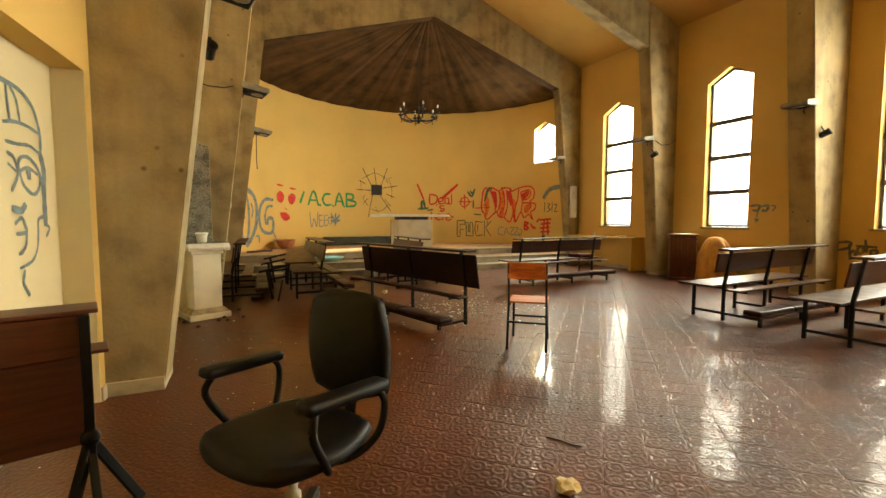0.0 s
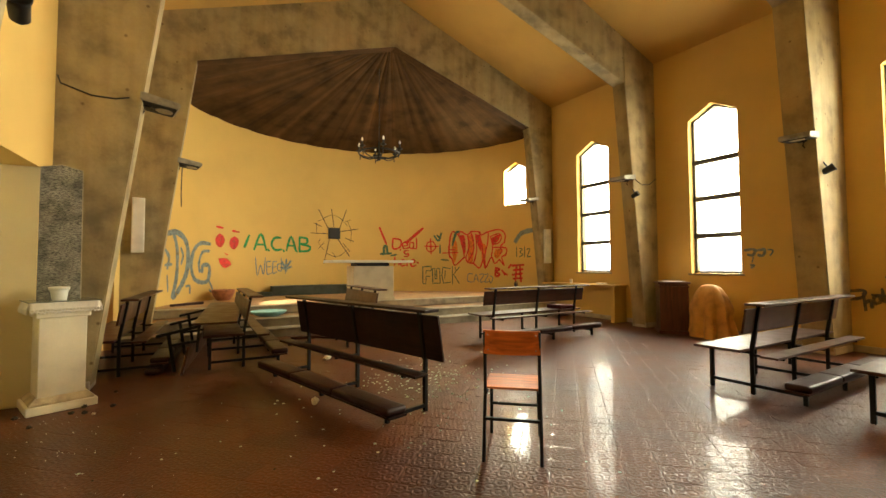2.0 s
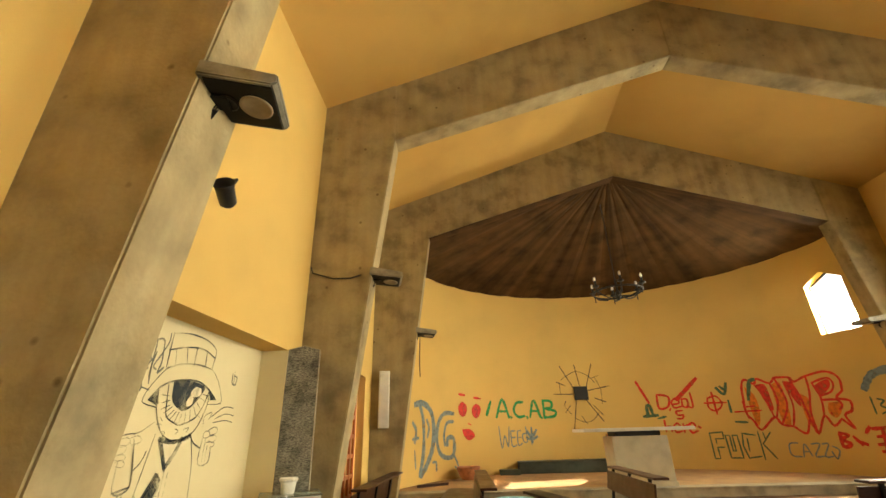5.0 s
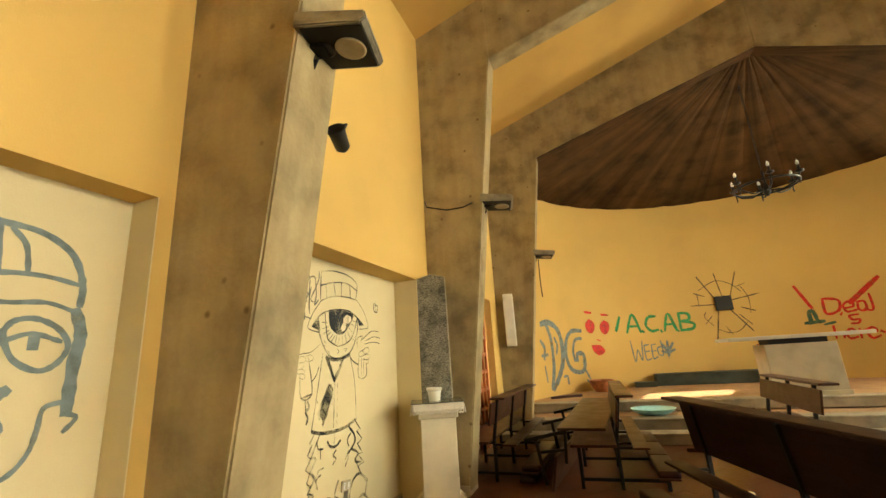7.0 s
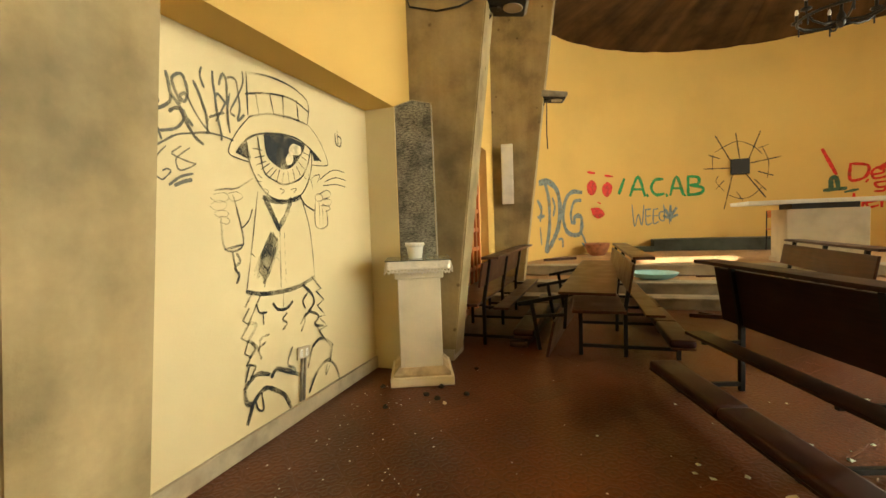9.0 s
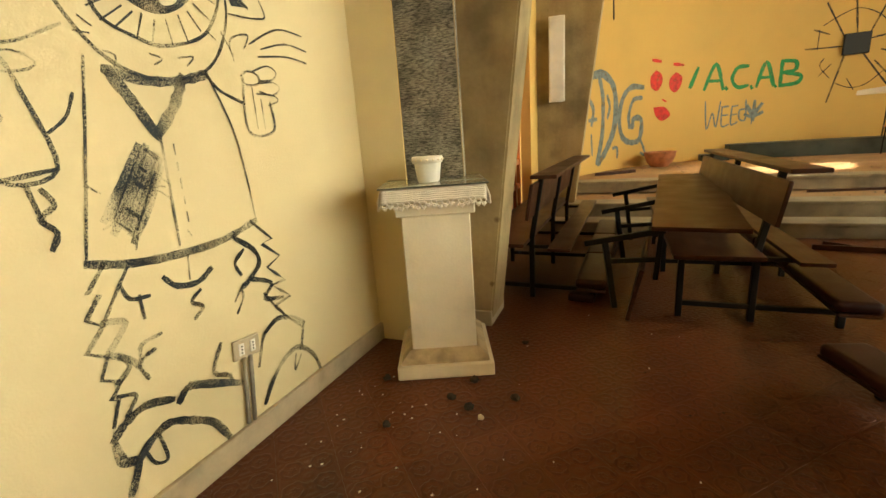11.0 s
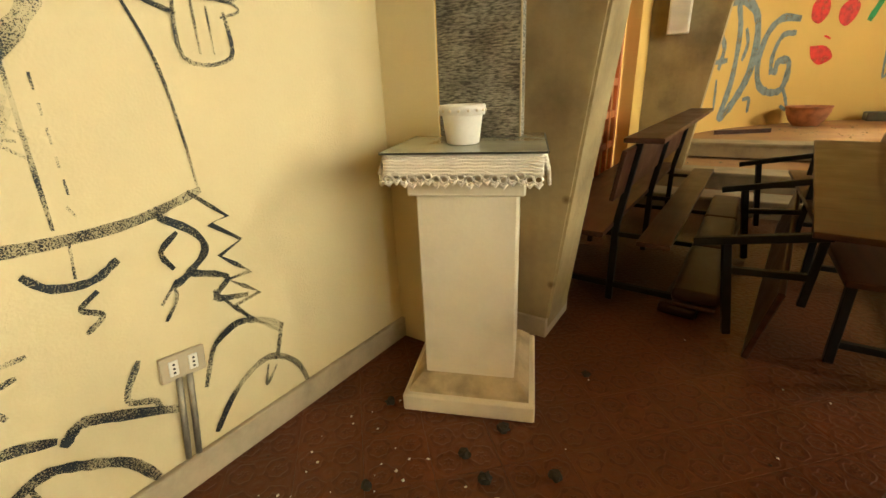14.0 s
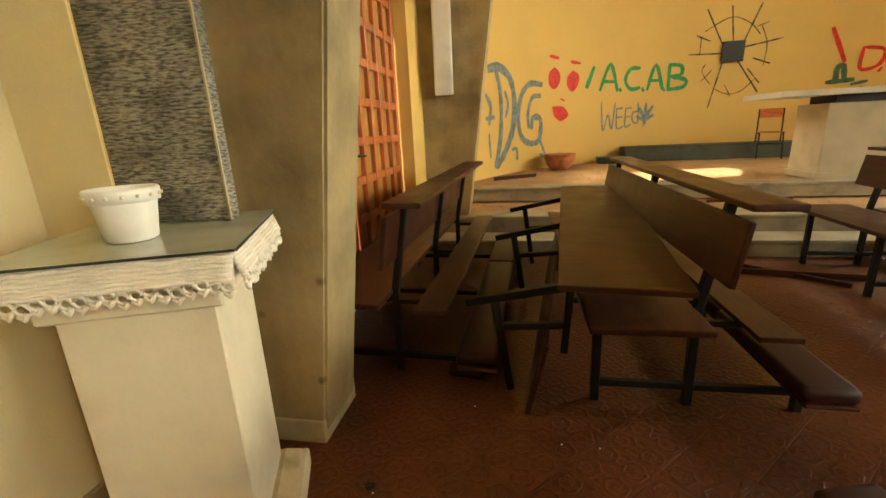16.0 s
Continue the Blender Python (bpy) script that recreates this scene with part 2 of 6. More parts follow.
M_PEWRED = wood("red_brown_pew_wood", (0.024, 0.0066, 0.0042), 0.4, coat=0.0, spec=0.2)
M_DESK = wood("red_brown_desk_wood", (0.10, 0.024, 0.011), 0.4, (1, 14, 14), 0.05)
M_STEEL = material("black_steel", (0.009, 0.0082, 0.008), 0.5, 0.0, var=0.2, scale=12, fine=120, bump=0.05, spec=0.25)
M_VINYL = material("dark_brown_vinyl", (0.032, 0.0065, 0.005), 0.42, spec=0.3, var=0.2, scale=8, fine=200, bump=0.1)
M_BLACKLEATHER = material("black_leatherette", (0.009, 0.009, 0.009), 0.42, var=0.2, scale=8, fine=240, bump=0.15, spec=0.25)
M_ORANGE = wood("orange_plywood", (0.62, 0.17, 0.035), 0.5, coat=0.03, spec=0.35)
M_MARBLE = material("white_marble", (0.62, 0.59, 0.50), 0.45, var=0.06, scale=3, fine=50, bump=0.05)
M_BLOCK = material("altar_stone", (0.46, 0.39, 0.26), 0.6, var=0.08, scale=4, fine=80, bump=0.1)
M_STONE = material("cream_stone", (0.75, 0.67, 0.50), 0.6, var=0.08, scale=4, fine=80, bump=0.1)
M_SOILED = material("soiled_cream_stone", (0.58, 0.45, 0.26), 0.65, var=0.2, scale=9, fine=80, bump=0.1)
M_SLATE = material("hammered_stone", (0.45, 0.43, 0.36), 0.5, var=0.3, scale=7, fine=120, bump=1.0, speck=1.0)


def hatched(m):
    """Turns the fine grain into short strokes across the stone."""
    n, l = m.node_tree.nodes, m.node_tree.links
    fine = next(q for q in n if q.type == "TEX_NOISE" and q.inputs["Scale"].default_value > 100)
    mp = n.new("ShaderNodeMapping")
    mp.inputs["Scale"].default_value = (0.35, 0.35, 1.6)
    l.new(fine.inputs["Vector"].links[0].from_socket, mp.inputs["Vector"])
    l.new(mp.outputs["Vector"], fine.inputs["Vector"])
    rmp = n.new("ShaderNodeMapRange")
    rmp.inputs["From Min"].default_value, rmp.inputs["From Max"].default_value = 0.36, 0.60
    rmp.inputs["To Min"].default_value, rmp.inputs["To Max"].default_value = 0.15, 0.75
    mix = next(q for q in n if q.type == "MIX")
    l.new(fine.outputs["Fac"], rmp.inputs["Value"])
    l.new(rmp.outputs["Result"], mix.inputs["B"])


hatched(M_SLATE)
M_LACE = material("white_crochet", (0.80, 0.74, 0.64), 0.9, var=0.06, scale=20, fine=200, bump=0.4)
M_WHITE = plain("white_plastic", (0.80, 0.78, 0.72), 0.45)
M_GREYBOX = material("grey_metal_housing", (0.32, 0.29, 0.23), 0.5, 0.4, var=0.2, scale=10)
M_BLACK = plain("black_paint", (0.012, 0.011, 0.010), 0.5)
M_DOOR = wood("orange_door_wood", (0.55, 0.15, 0.035), 0.3, (14, 14, 1))
M_DOORP = wood("light_door_panel", (0.50, 0.25, 0.06), 0.35, (14, 14, 1))
M_FRAME = material("window_steel", (0.10, 0.085, 0.06), 0.5, 0.4, var=0.2, scale=20)
M_TERRA = material("terracotta_pot", (0.50, 0.20, 0.09), 0.7, var=0.2, scale=10)
M_BLUE = plain("pale_blue_plastic", (0.30, 0.62, 0.66), 0.35)
M_LECT = wood("dark_red_mahogany", (0.12, 0.03, 0.018), 0.3, (14, 14, 1))
M_CLOTH = material("ochre_cloth", (0.62, 0.33, 0.08), 0.85, var=0.15, scale=6, fine=150, bump=0.3)
M_GREEN = material("dark_green_stone", (0.045, 0.055, 0.04), 0.5, var=0.25, scale=5)
M_PAPER = material("crumpled_paper", (0.75, 0.66, 0.45), 0.9, var=0.1, scale=30)
M_SHARD = plain("green_glass_shards", (0.72, 0.84, 0.74), 0.08)


def pane_material():
    m = bpy.data.materials.new("window_glass")
    m.use_nodes = True
    b = m.node_tree.nodes["Principled BSDF"]
    b.inputs["Base Color"].default_value = (1, 1, 1, 1)
    b.inputs["Transmission Weight"].default_value = 1.0
    b.inputs["Roughness"].default_value = 0.05
    b.inputs["IOR"].default_value = 1.1
    return m


M_PANE = pane_material()


def spray(name, colour, patchy=0.12, least=0.42, grain=420.0):
    m = material("paint_" + name, colour, 0.55, var=0.2, scale=14, fine=150, bump=0.02, spec=0.3)
    n, l = m.node_tree.nodes, m.node_tree.links
    geo = n.new("ShaderNodeNewGeometry")
    big, dry = n.new("ShaderNodeTexNoise"), n.new("ShaderNodeTexNoise")
    big.inputs["Scale"].default_value, dry.inputs["Scale"].default_value, dry.inputs["Detail"].default_value = 7.0, grain, 2
    for q in (big, dry):
        l.new(geo.outputs["Position"], q.inputs["Vector"])
    add = n.new("ShaderNodeMath")
    add.operation = "MULTIPLY_ADD"
    add.inputs[1].default_value = 0.9
    l.new(big.outputs["Fac"], add.inputs[0])
    l.new(dry.outputs["Fac"], add.inputs[2])
    rng = n.new("ShaderNodeMapRange")
    rng.inputs["From Min"].default_value, rng.inputs["From Max"].default_value = 0.80 - patchy, 0.95 - patchy
    rng.inputs["To Min"].default_value = least
    l.new(add.outputs[0], rng.inputs["Value"])
    l.new(rng.outputs["Result"], n["Principled BSDF"].inputs["Alpha"])
    return m


P_BLACK, P_GREY, P_RED = spray("black", (0.026, 0.032, 0.036), -0.03), spray("grey_blue", (0.20, 0.25, 0.25)), spray("red", (0.68, 0.035, 0.02))
P_CHAR = spray("charcoal", (0.13, 0.125, 0.10), 0.0)
P_DRY = spray("dry_charcoal", (0.030, 0.036, 0.036), -0.10, 0.10, 300.0)
P_BRUSH = spray("brushed_black", (0.026, 0.032, 0.036), -0.04, 0.14, 300.0)
P_GREEN, P_ORANGE, P_DKGREEN = spray("green", (0.02, 0.30, 0.08)), spray("orange", (0.75, 0.20, 0.02)), spray("dark_green", (0.08, 0.15, 0.08))

# ---- mesh helpers ----


def mesh_of(name, bm, mat, smooth=False):
    me = bpy.data.meshes.new(name)
    bm.normal_update()
    bm.to_mesh(me)
    bm.free()
    if mat:
        me.materials.append(mat)
    if smooth:
        for p in me.polygons:
            p.use_smooth = True
    return me


def part(name, bm, mat, parent, label="", smooth=False):
    ob = new(name, mesh_of(name, bm, mat, smooth))
    ob.parent = parent
    if label:
        tagged(ob, label)
    return ob


def thing(name, label, category, m=None, group="", kind=""):
    ob = new(name)
    ob.empty_display_size = 0.1
    if m is not None:
        ob.matrix_world = m
    return tagged(ob, label, category, group, kind)


def solid(name, bm, mat, label, category, group="", kind="", smooth=False, m=None):
    ob = new(name, mesh_of(name, bm, mat, smooth))
    if m is not None:
        ob.matrix_world = m
    return tagged(ob, label, category, group, kind)


def box(bm, x0, x1, y0, y1, z0, z1, bevel=0.0, m=None, seg=1):
    made = bmesh.ops.create_cube(bm, size=1.0)
    vs = made["verts"]
    for v in vs:
        v.co = Vector((x0 + (v.co.x + 0.5) * (x1 - x0), y0 + (v.co.y + 0.5) * (y1 - y0), z0 + (v.co.z + 0.5) * (z1 - z0)))
    if bevel:
        es = list({e for v in vs for e in v.link_edges})
        r = bmesh.ops.bevel(bm, geom=es, offset=bevel, segments=seg, affect="EDGES", profile=0.6)
        vs = list({v for f in r["faces"] for v in f.verts} | {v for v in vs if v.is_valid})
    if m is not None:
        bmesh.ops.transform(bm, matrix=m, verts=vs)
    return bm


def bar(bm, a, b, w, d, up=(0, 0, 1), bevel=0.003):
    """A rectangular bar from a to b, w wide and d deep."""
    a, b = Vector(a), Vector(b)
    z = (b - a).normalized()
    x = Vector(up).cross(z)
    if x.length < 1e-4:
        x = Vector((1, 0, 0)).cross(z)
    x.normalize()
    y = z.cross(x)
    m = Matrix((x, y, z)).transposed().to_4x4()
    m.translation = a
    return box(bm, -w / 2, w / 2, -d / 2, d / 2, 0, (b - a).length, bevel, m)


def prism(bm, pts, axis, a, b, bevel=0.0):
    """A polygon of 2D points drawn out along an axis from a to b."""
    def at(p, q):
        return {"x": (q, p[0], p[1]), "y": (p[0], q, p[1]), "z": (p[0], p[1], q)}[axis]
    lo = [bm.verts.new(at(p, a)) for p in pts]
    hi = [bm.verts.new(at(p, b)) for p in pts]
    fs = [bm.faces.new(lo), bm.faces.new(hi[::-1])]
    k = len(pts)
    for i in range(k):
        fs.append(bm.faces.new((lo[i], hi[i], hi[(i + 1) % k], lo[(i + 1) % k])))
    bmesh.ops.recalc_face_normals(bm, faces=fs)
    if bevel:
        es = list({e for f in fs for e in f.edges})
        bmesh.ops.bevel(bm, geom=es, offset=bevel, segments=2, affect="EDGES")
    return bm


def tube(bm, pts, r, sides=8, closed=False):
    """A round tube along a line of points."""
    pts = [Vector(p) for p in pts]
    k = len(pts)
    rings = []
    ref = Vector((0.31, 0.17, 0.93)).normalized()
    for i, p in enumerate(pts):
        if closed:
            d = (pts[(i + 1) % k] - pts[i - 1]).normalized()
        else:
            d = (pts[min(i + 1, k - 1)] - pts[max(i - 1, 0)]).normalized()
        u = d.cross(ref).normalized()
        w = d.cross(u)
        rings.append([bm.verts.new(p + r * (math.cos(2 * math.pi * j / sides) * u + math.sin(2 * math.pi * j / sides) * w)) for j in range(sides)])
    for i in range(k if closed else k - 1):
        a, b = rings[i], rings[(i + 1) % k]
        for j in range(sides):
            bm.faces.new((a[j], a[(j + 1) % sides], b[(j + 1) % sides], b[j]))
    if not closed:
        bm.faces.new(rings[0][::-1])
        bm.faces.new(rings[-1])
    return bm


def lathe(bm, profile, sides=28, cap=True):
    """A turned body from (radius, height) pairs."""
    rings = [[bm.verts.new((r * math.cos(2 * math.pi * j / sides), r * math.sin(2 * math.pi * j / sides), z)) for j in range(sides)] for r, z in profile]
    for a, b in zip(rings, rings[1:]):
        for j in range(sides):
            bm.faces.new((a[j], a[(j + 1) % sides], b[(j + 1) % sides], b[j]))
    if cap:
        bm.faces.new(rings[0][::-1])
        bm.faces.new(rings[-1])
    return bm


def smooth_line(pts, n=6):
    """A Catmull-Rom curve through 2D points."""
    if len(pts) < 3:
        return pts
    out = []
    p = [pts[0], *pts, pts[-1]]
    for i in range(1, len(p) - 2):
        for s in range(n):
            t = s / n
            out.append(tuple(0.5 * (2 * b + (c - a) * t + (2 * a - 5 * b + 4 * c - d) * t * t + (3 * b - a - 3 * c + d) * t ** 3) for a, b, c, d in zip(p[i - 1], p[i], p[i + 1], p[i + 2])))
    out.append(pts[-1])
    return out


# ---- structure ----


def pointed_opening(bm, y0, y1, z0, zs, zp, x0, x1):
    """The two wedges that turn a square head into a pointed one."""
    ym = (y0 + y1) / 2
    prism(bm, [(y0, zs), (ym, zp), (y0, zp)], "x", x0, x1)
    prism(bm, [(y1, zs), (y1, zp), (ym, zp)], "x", x0, x1)


def side_wall_right():
    bm = bmesh.new()
    x0, x1, top = WR, WR + 0.3, 5.75
    box(bm, x0, x1, Y_BACK, 10.1, 0, SILL)
    box(bm, x0, x1, Y_BACK, 10.1, POINT, top)
    edge = Y_BACK
    for a, b in WINDOWS:
        box(bm, x0, x1, edge, a, SILL, POINT)
        pointed_opening(bm, a, b, SILL, SHOULDER, POINT, x0, x1)
        edge = b
    box(bm, x0, x1, edge, 10.1, SILL, POINT)
    return solid("wall_right", bm, M_WALL, "yellow plastered nave wall with tall pointed windows", "wall", kind="structure")


def wall_left():
    whole = bmesh.new()
    top = 5.75
    # bays with the two recesses, then the bay with the door
    for bay, ((y0, y1), (n0, n1)) in enumerate(zip(((Y_BACK, FRONT[0] + 0.2), (FRONT[0] + 0.2, FRONT[1] + 0.15)), RECESS)):
        bm = bmesh.new()
        box(bm, -0.4, 0, y0, n0, 0, top)
        box(bm, -0.4, 0, n1, y1, 0, top)
        box(bm, -0.4, 0, n0, n1, HEAD, top)
        me = mesh_of("bay", aslant(bm, bay), None)
        whole.from_mesh(me)
        bpy.data.meshes.remove(me)
    y0, y1, n0, n1 = FRONT[1] + 0.15, 10.1, 7.02, 9.32
    box(whole, WL2 - 0.45, WL2, y0, n0, 0, top)
    box(whole, WL2 - 0.45, WL2, n1, y1, 0, top)
    box(whole, WL2 - 0.45, WL2, n0, n1, 2.3, top)
    ob = solid("wall_left", whole, M_WALL, "yellow plastered nave wall with shallow recesses", "wall", kind="structure")
    for bay, (n0, n1) in enumerate(RECESS):
        bm, x = bmesh.new(), -BAYS[bay][2]
        box(bm, x - 0.1, x, n0 - 0.02, n1 + 0.02, 0, HEAD + 0.02)
        box(bm, x + 0.002, -0.001, n1 - 0.006, n1 + 0.01, 0, HEAD)
        solid("recess_back", aslant(bm, bay), M_NICHE, "cream painted back of a wall recess", "wall", kind="structure")
    return ob


def arc_point(deg, r, z):
    return (AC[0] + r * math.cos(radians(deg)), AC[1] + r * math.sin(radians(deg)), z)


# The second is out of view; its width and sill shape the sun patch.
APSE_WINDOWS = [(10.4, 20.0, 3.17), (161.5, 176.0, 2.55)]  # from and to in degrees, sill


def apse_wall():
    bm = bmesh.new()
    z0, z1 = 0.0, 5.2
    holes = APSE_WINDOWS
    top, shoulder = 4.48, 4.26
    cuts = sorted({*(d * 1.5 for d in range(121)), *(x for h in holes for x in (h[0], h[1], (h[0] + h[1]) / 2))})

    def head(h, d):
        return top - (top - shoulder) * abs(d - (h[0] + h[1]) / 2) / ((h[1] - h[0]) / 2)

    for a, b in zip(cuts, cuts[1:]):
        hole = next((h for h in holes if h[0] <= a and b <= h[1]), None)
        spans = [(z0, z1, z0, z1)]
        if hole:
            spans = [(z0, hole[2], z0, hole[2]), (head(hole, a), z1, head(hole, b), z1)]
        for la, ha, lb, hb in spans:
            v = [bm.verts.new(arc_point(d, r, z)) for d, r, z in ((a, AR, la), (b, AR, lb), (b, AR, hb), (a, AR, ha), (a, AR + 0.28, la), (b, AR + 0.28, lb), (b, AR + 0.28, hb), (a, AR + 0.28, ha))]
            for f in ((0, 1, 2, 3), (7, 6, 5, 4), (0, 4, 5, 1), (2, 6, 7, 3), (0, 3, 7, 4), (1, 5, 6, 2)):
                bm.faces.new([v[i] for i in f])
    bmesh.ops.remove_doubles(bm, verts=bm.verts, dist=0.0005)
    bmesh.ops.recalc_face_normals(bm, faces=bm.faces)
    return solid("wall_apse", bm, M_WALL, "curved yellow plaster wall of the apse", "wall", kind="structure")


def cone_roof():
    bm = bmesh.new()
    n, rows = 64, 6
    tip = Vector((4.55, AC[1] + 0.02, 6.47))
    for dz in (0.0, 0.2):
        grid = []
        for k in range(n + 1):
            deg = -1 + 182 * k / n
            base = Vector(arc_point(deg, AR + 0.25, 5.06))
            fold = 0.02 if k % 4 == 0 else 0.0
            grid.append([tip.lerp(base, 0.02 + 0.98 * r / rows) + Vector((0, 0, dz + fold)) for r in range(rows + 1)])
        vs = [[bm.verts.new(p) for p in col] for col in grid]
        for k in range(n):
            for r in range(rows):
                bm.faces.new((vs[k][r], vs[k + 1][r], vs[k + 1][r + 1], vs[k][r + 1]))
    # Added strips put shade on the beam's underside, in the cone's dark colour.
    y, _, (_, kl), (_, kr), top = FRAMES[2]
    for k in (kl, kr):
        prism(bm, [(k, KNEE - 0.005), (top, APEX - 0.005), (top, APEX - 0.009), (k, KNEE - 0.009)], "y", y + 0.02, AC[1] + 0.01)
    return solid("apse_roof", bm, M_CONE, "dark concrete half cone over the apse with board marks fanning out, plus shade strips under the beam", "ceiling", kind="structure")


def ceiling():
    bm = bmesh.new()
    pitch = (RIDGE - EAVES) / (XC + 0.5)
    lo, hi = -1.4, WR + 0.75
    zl, zr = RIDGE - (XC - lo) * pitch, RIDGE - (hi - XC) * pitch
    prism(bm, [(lo, zl), (XC, RIDGE), (XC, RIDGE + 0.2), (lo, zl + 0.2)], "y", Y_BACK - 0.2, AC[1] + 0.02)
    prism(bm, [(XC, RIDGE), (hi, zr), (hi, zr + 0.2), (XC, RIDGE + 0.2)], "y", Y_BACK - 0.2, AC[1] + 0.02)
    for v in bm.verts:
        v.co.x += 0.06 * (v.co.y - 7.3)
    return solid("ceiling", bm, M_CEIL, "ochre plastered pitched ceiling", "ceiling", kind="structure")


def concrete_frame(y, thick, left, right, ridge):
    """A portal: two leaning pillars that widen upward and a beam in two slopes."""
    ob = thing("concrete_frame", "raw board-marked concrete portal frame across the nave", "beam", kind="structure", group="portal frames")
    pitch = (RIDGE - EAVES) / (XC + 0.5)
    for side, (foot, knee) in ((-1, left), (1, right)):
        wall = face_left(y) - 0.06 if side < 0 else WR + 0.04
        top_k, top_w = RIDGE + 0.04 - abs(knee - ridge) * pitch, RIDGE + 0.04 - abs(wall - ridge) * pitch
        bm = bmesh.new()
        prism(bm, [(wall, 0), (foot, 0), (knee, KNEE), (knee, top_k), (wall, top_w)], "y", y, y + thick, 0.012)
        part("pillar", bm, M_CONC, ob)
        bm = bmesh.new()
        k = knee - side * 0.002
        prism(bm, [(k, KNEE), (ridge, APEX), (ridge, RIDGE + 0.04), (k, top_k)], "y", y + 0.012, y + thick - 0.012, 0.01)
        part("beam", bm, M_CONC, ob)
        bm = bmesh.new()
        lo, hi = sorted((wall, foot + side * 0.006 * -1))
        box(bm, lo, hi, y - 0.012, y + thick + 0.012, 0, 0.1, 0.004)
        part("skirting", bm, M_SKIRT, ob, "pale stone skirting round the pillar foot")
    return ob


def window(y0, y1):
    """A tall pointed steel window of four lights in the nave wall."""
    ob = thing("window", "tall pointed steel window with four bright panes", "window", kind="structure", group="nave windows")
    t, ym = 0.055, (y0 + y1) / 2
    bm = bmesh.new()
    for a, b in (((y0 + t / 2, SILL), (y0 + t / 2, SHOULDER)), ((y1 - t / 2, SILL), (y1 - t / 2, SHOULDER)), ((y0, SILL + t / 2), (y1, SILL + t / 2)), ((y0, SHOULDER), (ym, POINT - t / 2)), ((ym, POINT - t / 2), (y1, SHOULDER))):
        bar(bm, (GLASS, *a), (GLASS, *b), 0.04, t, up=(1, 0, 0))
    part("window_frame", bm, M_FRAME, ob)
    zs = [SILL + (SHOULDER - 0.1 - SILL) * k / 4 for k in range(5)]
    for k in range(1, 4):
        bm = bmesh.new()
        bar(bm, (GLASS, y0, zs[k]), (GLASS, y1, zs[k]), 0.09, 0.075, up=(1, 0, 0))
        part("transom", bm, M_FRAME, ob)
    for k in range(4):
        bm = bmesh.new()
        lo, hi = zs[k], zs[k + 1] if k < 3 else SHOULDER
        pts = [(y0, lo), (y1, lo), (y1, hi), (y0, hi)] if k < 3 else [(y0, lo), (y1, lo), (y1, hi), (ym, POINT), (y0, hi)]
        prism(bm, pts, "x", GLASS - 0.003, GLASS + 0.003)
        part("pane", bm, M_PANE, ob).visible_shadow = False
    bm = bmesh.new()
    box(bm, WR - 0.03, GLASS, y0 - 0.05, y1 + 0.05, SILL - 0.035, SILL - 0.002, 0.004)
    part("window_sill", bm, M_STEP, ob)
    return ob


def apse_window(d0, d1, sill):
    ob = thing("apse_window", "small pointed steel window high in the apse wall", "window", kind="structure")
    r = AR + 0.2
    bm = bmesh.new()
    m = (d0 + d1) / 2
    for a, b in (((d0, sill), (d0, 4.26)), ((d1, sill), (d1, 4.26)), ((d0, sill), (d1, sill)), ((d0, 4.26), (m, 4.48)), ((m, 4.48), (d1, 4.26))):
        bar(bm, arc_point(a[0], r, a[1]), arc_point(b[0], r, b[1]), 0.05, 0.05)
    part("window_frame", bm, M_FRAME, ob)
    bm = bmesh.new()
    sets = [[bm.verts.new(arc_point(d, rr, z)) for d, z in ((d0, sill), (d1, sill), (d1, 4.26), (m, 4.48), (d0, 4.26))] for rr in (r, r + 0.006)]
    bm.faces.new(sets[0])
    bm.faces.new(sets[1][::-1])
    for i in range(5):
        bm.faces.new((sets[0][i], sets[1][i], sets[1][(i + 1) % 5], sets[0][(i + 1) % 5]))
    bmesh.ops.recalc_face_normals(bm, faces=bm.faces)
    part("pane", bm, M_PANE, ob).visible_shadow = False
    return ob


def floor_base():
    bm = bmesh.new()
    box(bm, -1.6, WR + 0.5, Y_BACK - 0.3, 15.6, -0.25, -0.011)
    solid("floor", bm, M_GROUT, "dark joints beneath the terracotta floor tiles", "floor", kind="structure")


def steps():
    for y0, z0, z1, nm in ((9.32, 0.0, 0.15, "altar_step"), (9.72, 0.15, 0.30, "altar_step"), (10.75, 0.30, PLAT, "altar_platform")):
        ob = thing(nm, "broad low step of worn terracotta tiles with a pale stone nosing", "step", kind="structure")
        bm = bmesh.new()
        half = 4.86
        x0, x1 = XC - half, XC + half
        if y0 < 10.7:
            box(bm, x0, x1, y0 + 0.03, 15.0, z0 - 0.02, z1 - 0.03)
        else:
            pts = [(AC[0] + (AR + 0.1) * math.cos(radians(d)), AC[1] + (AR + 0.1) * math.sin(radians(d))) for d in range(12, 169, 4)]
            prism(bm, pts, "z", z0 - 0.02, z1 - 0.001)
        part("tread", bm, M_DUST, ob)
        bm = bmesh.new()
        box(bm, x0 + 0.02, x1 - 0.02, y0, y0 + 0.34, z1 - 0.03, z1 + 0.003, 0.006)
        part("nosing", bm, M_STEP, ob, "pale stone slab nosing")
        bm = bmesh.new()
        box(bm, x0 + 0.02, x1 - 0.02, y0 + 0.02, y0 + 0.05, z0 - 0.01, z1 - 0.031)
        part("riser", bm, M_STEP, ob)


def close_back():
    bm = bmesh.new()
    box(bm, -1.8, WR + 0.5, Y_BACK - 0.3, Y_BACK, 0, 8)
    solid("wall_back", bm, M_WALL, "plain yellow end wall", "wall", kind="structure")


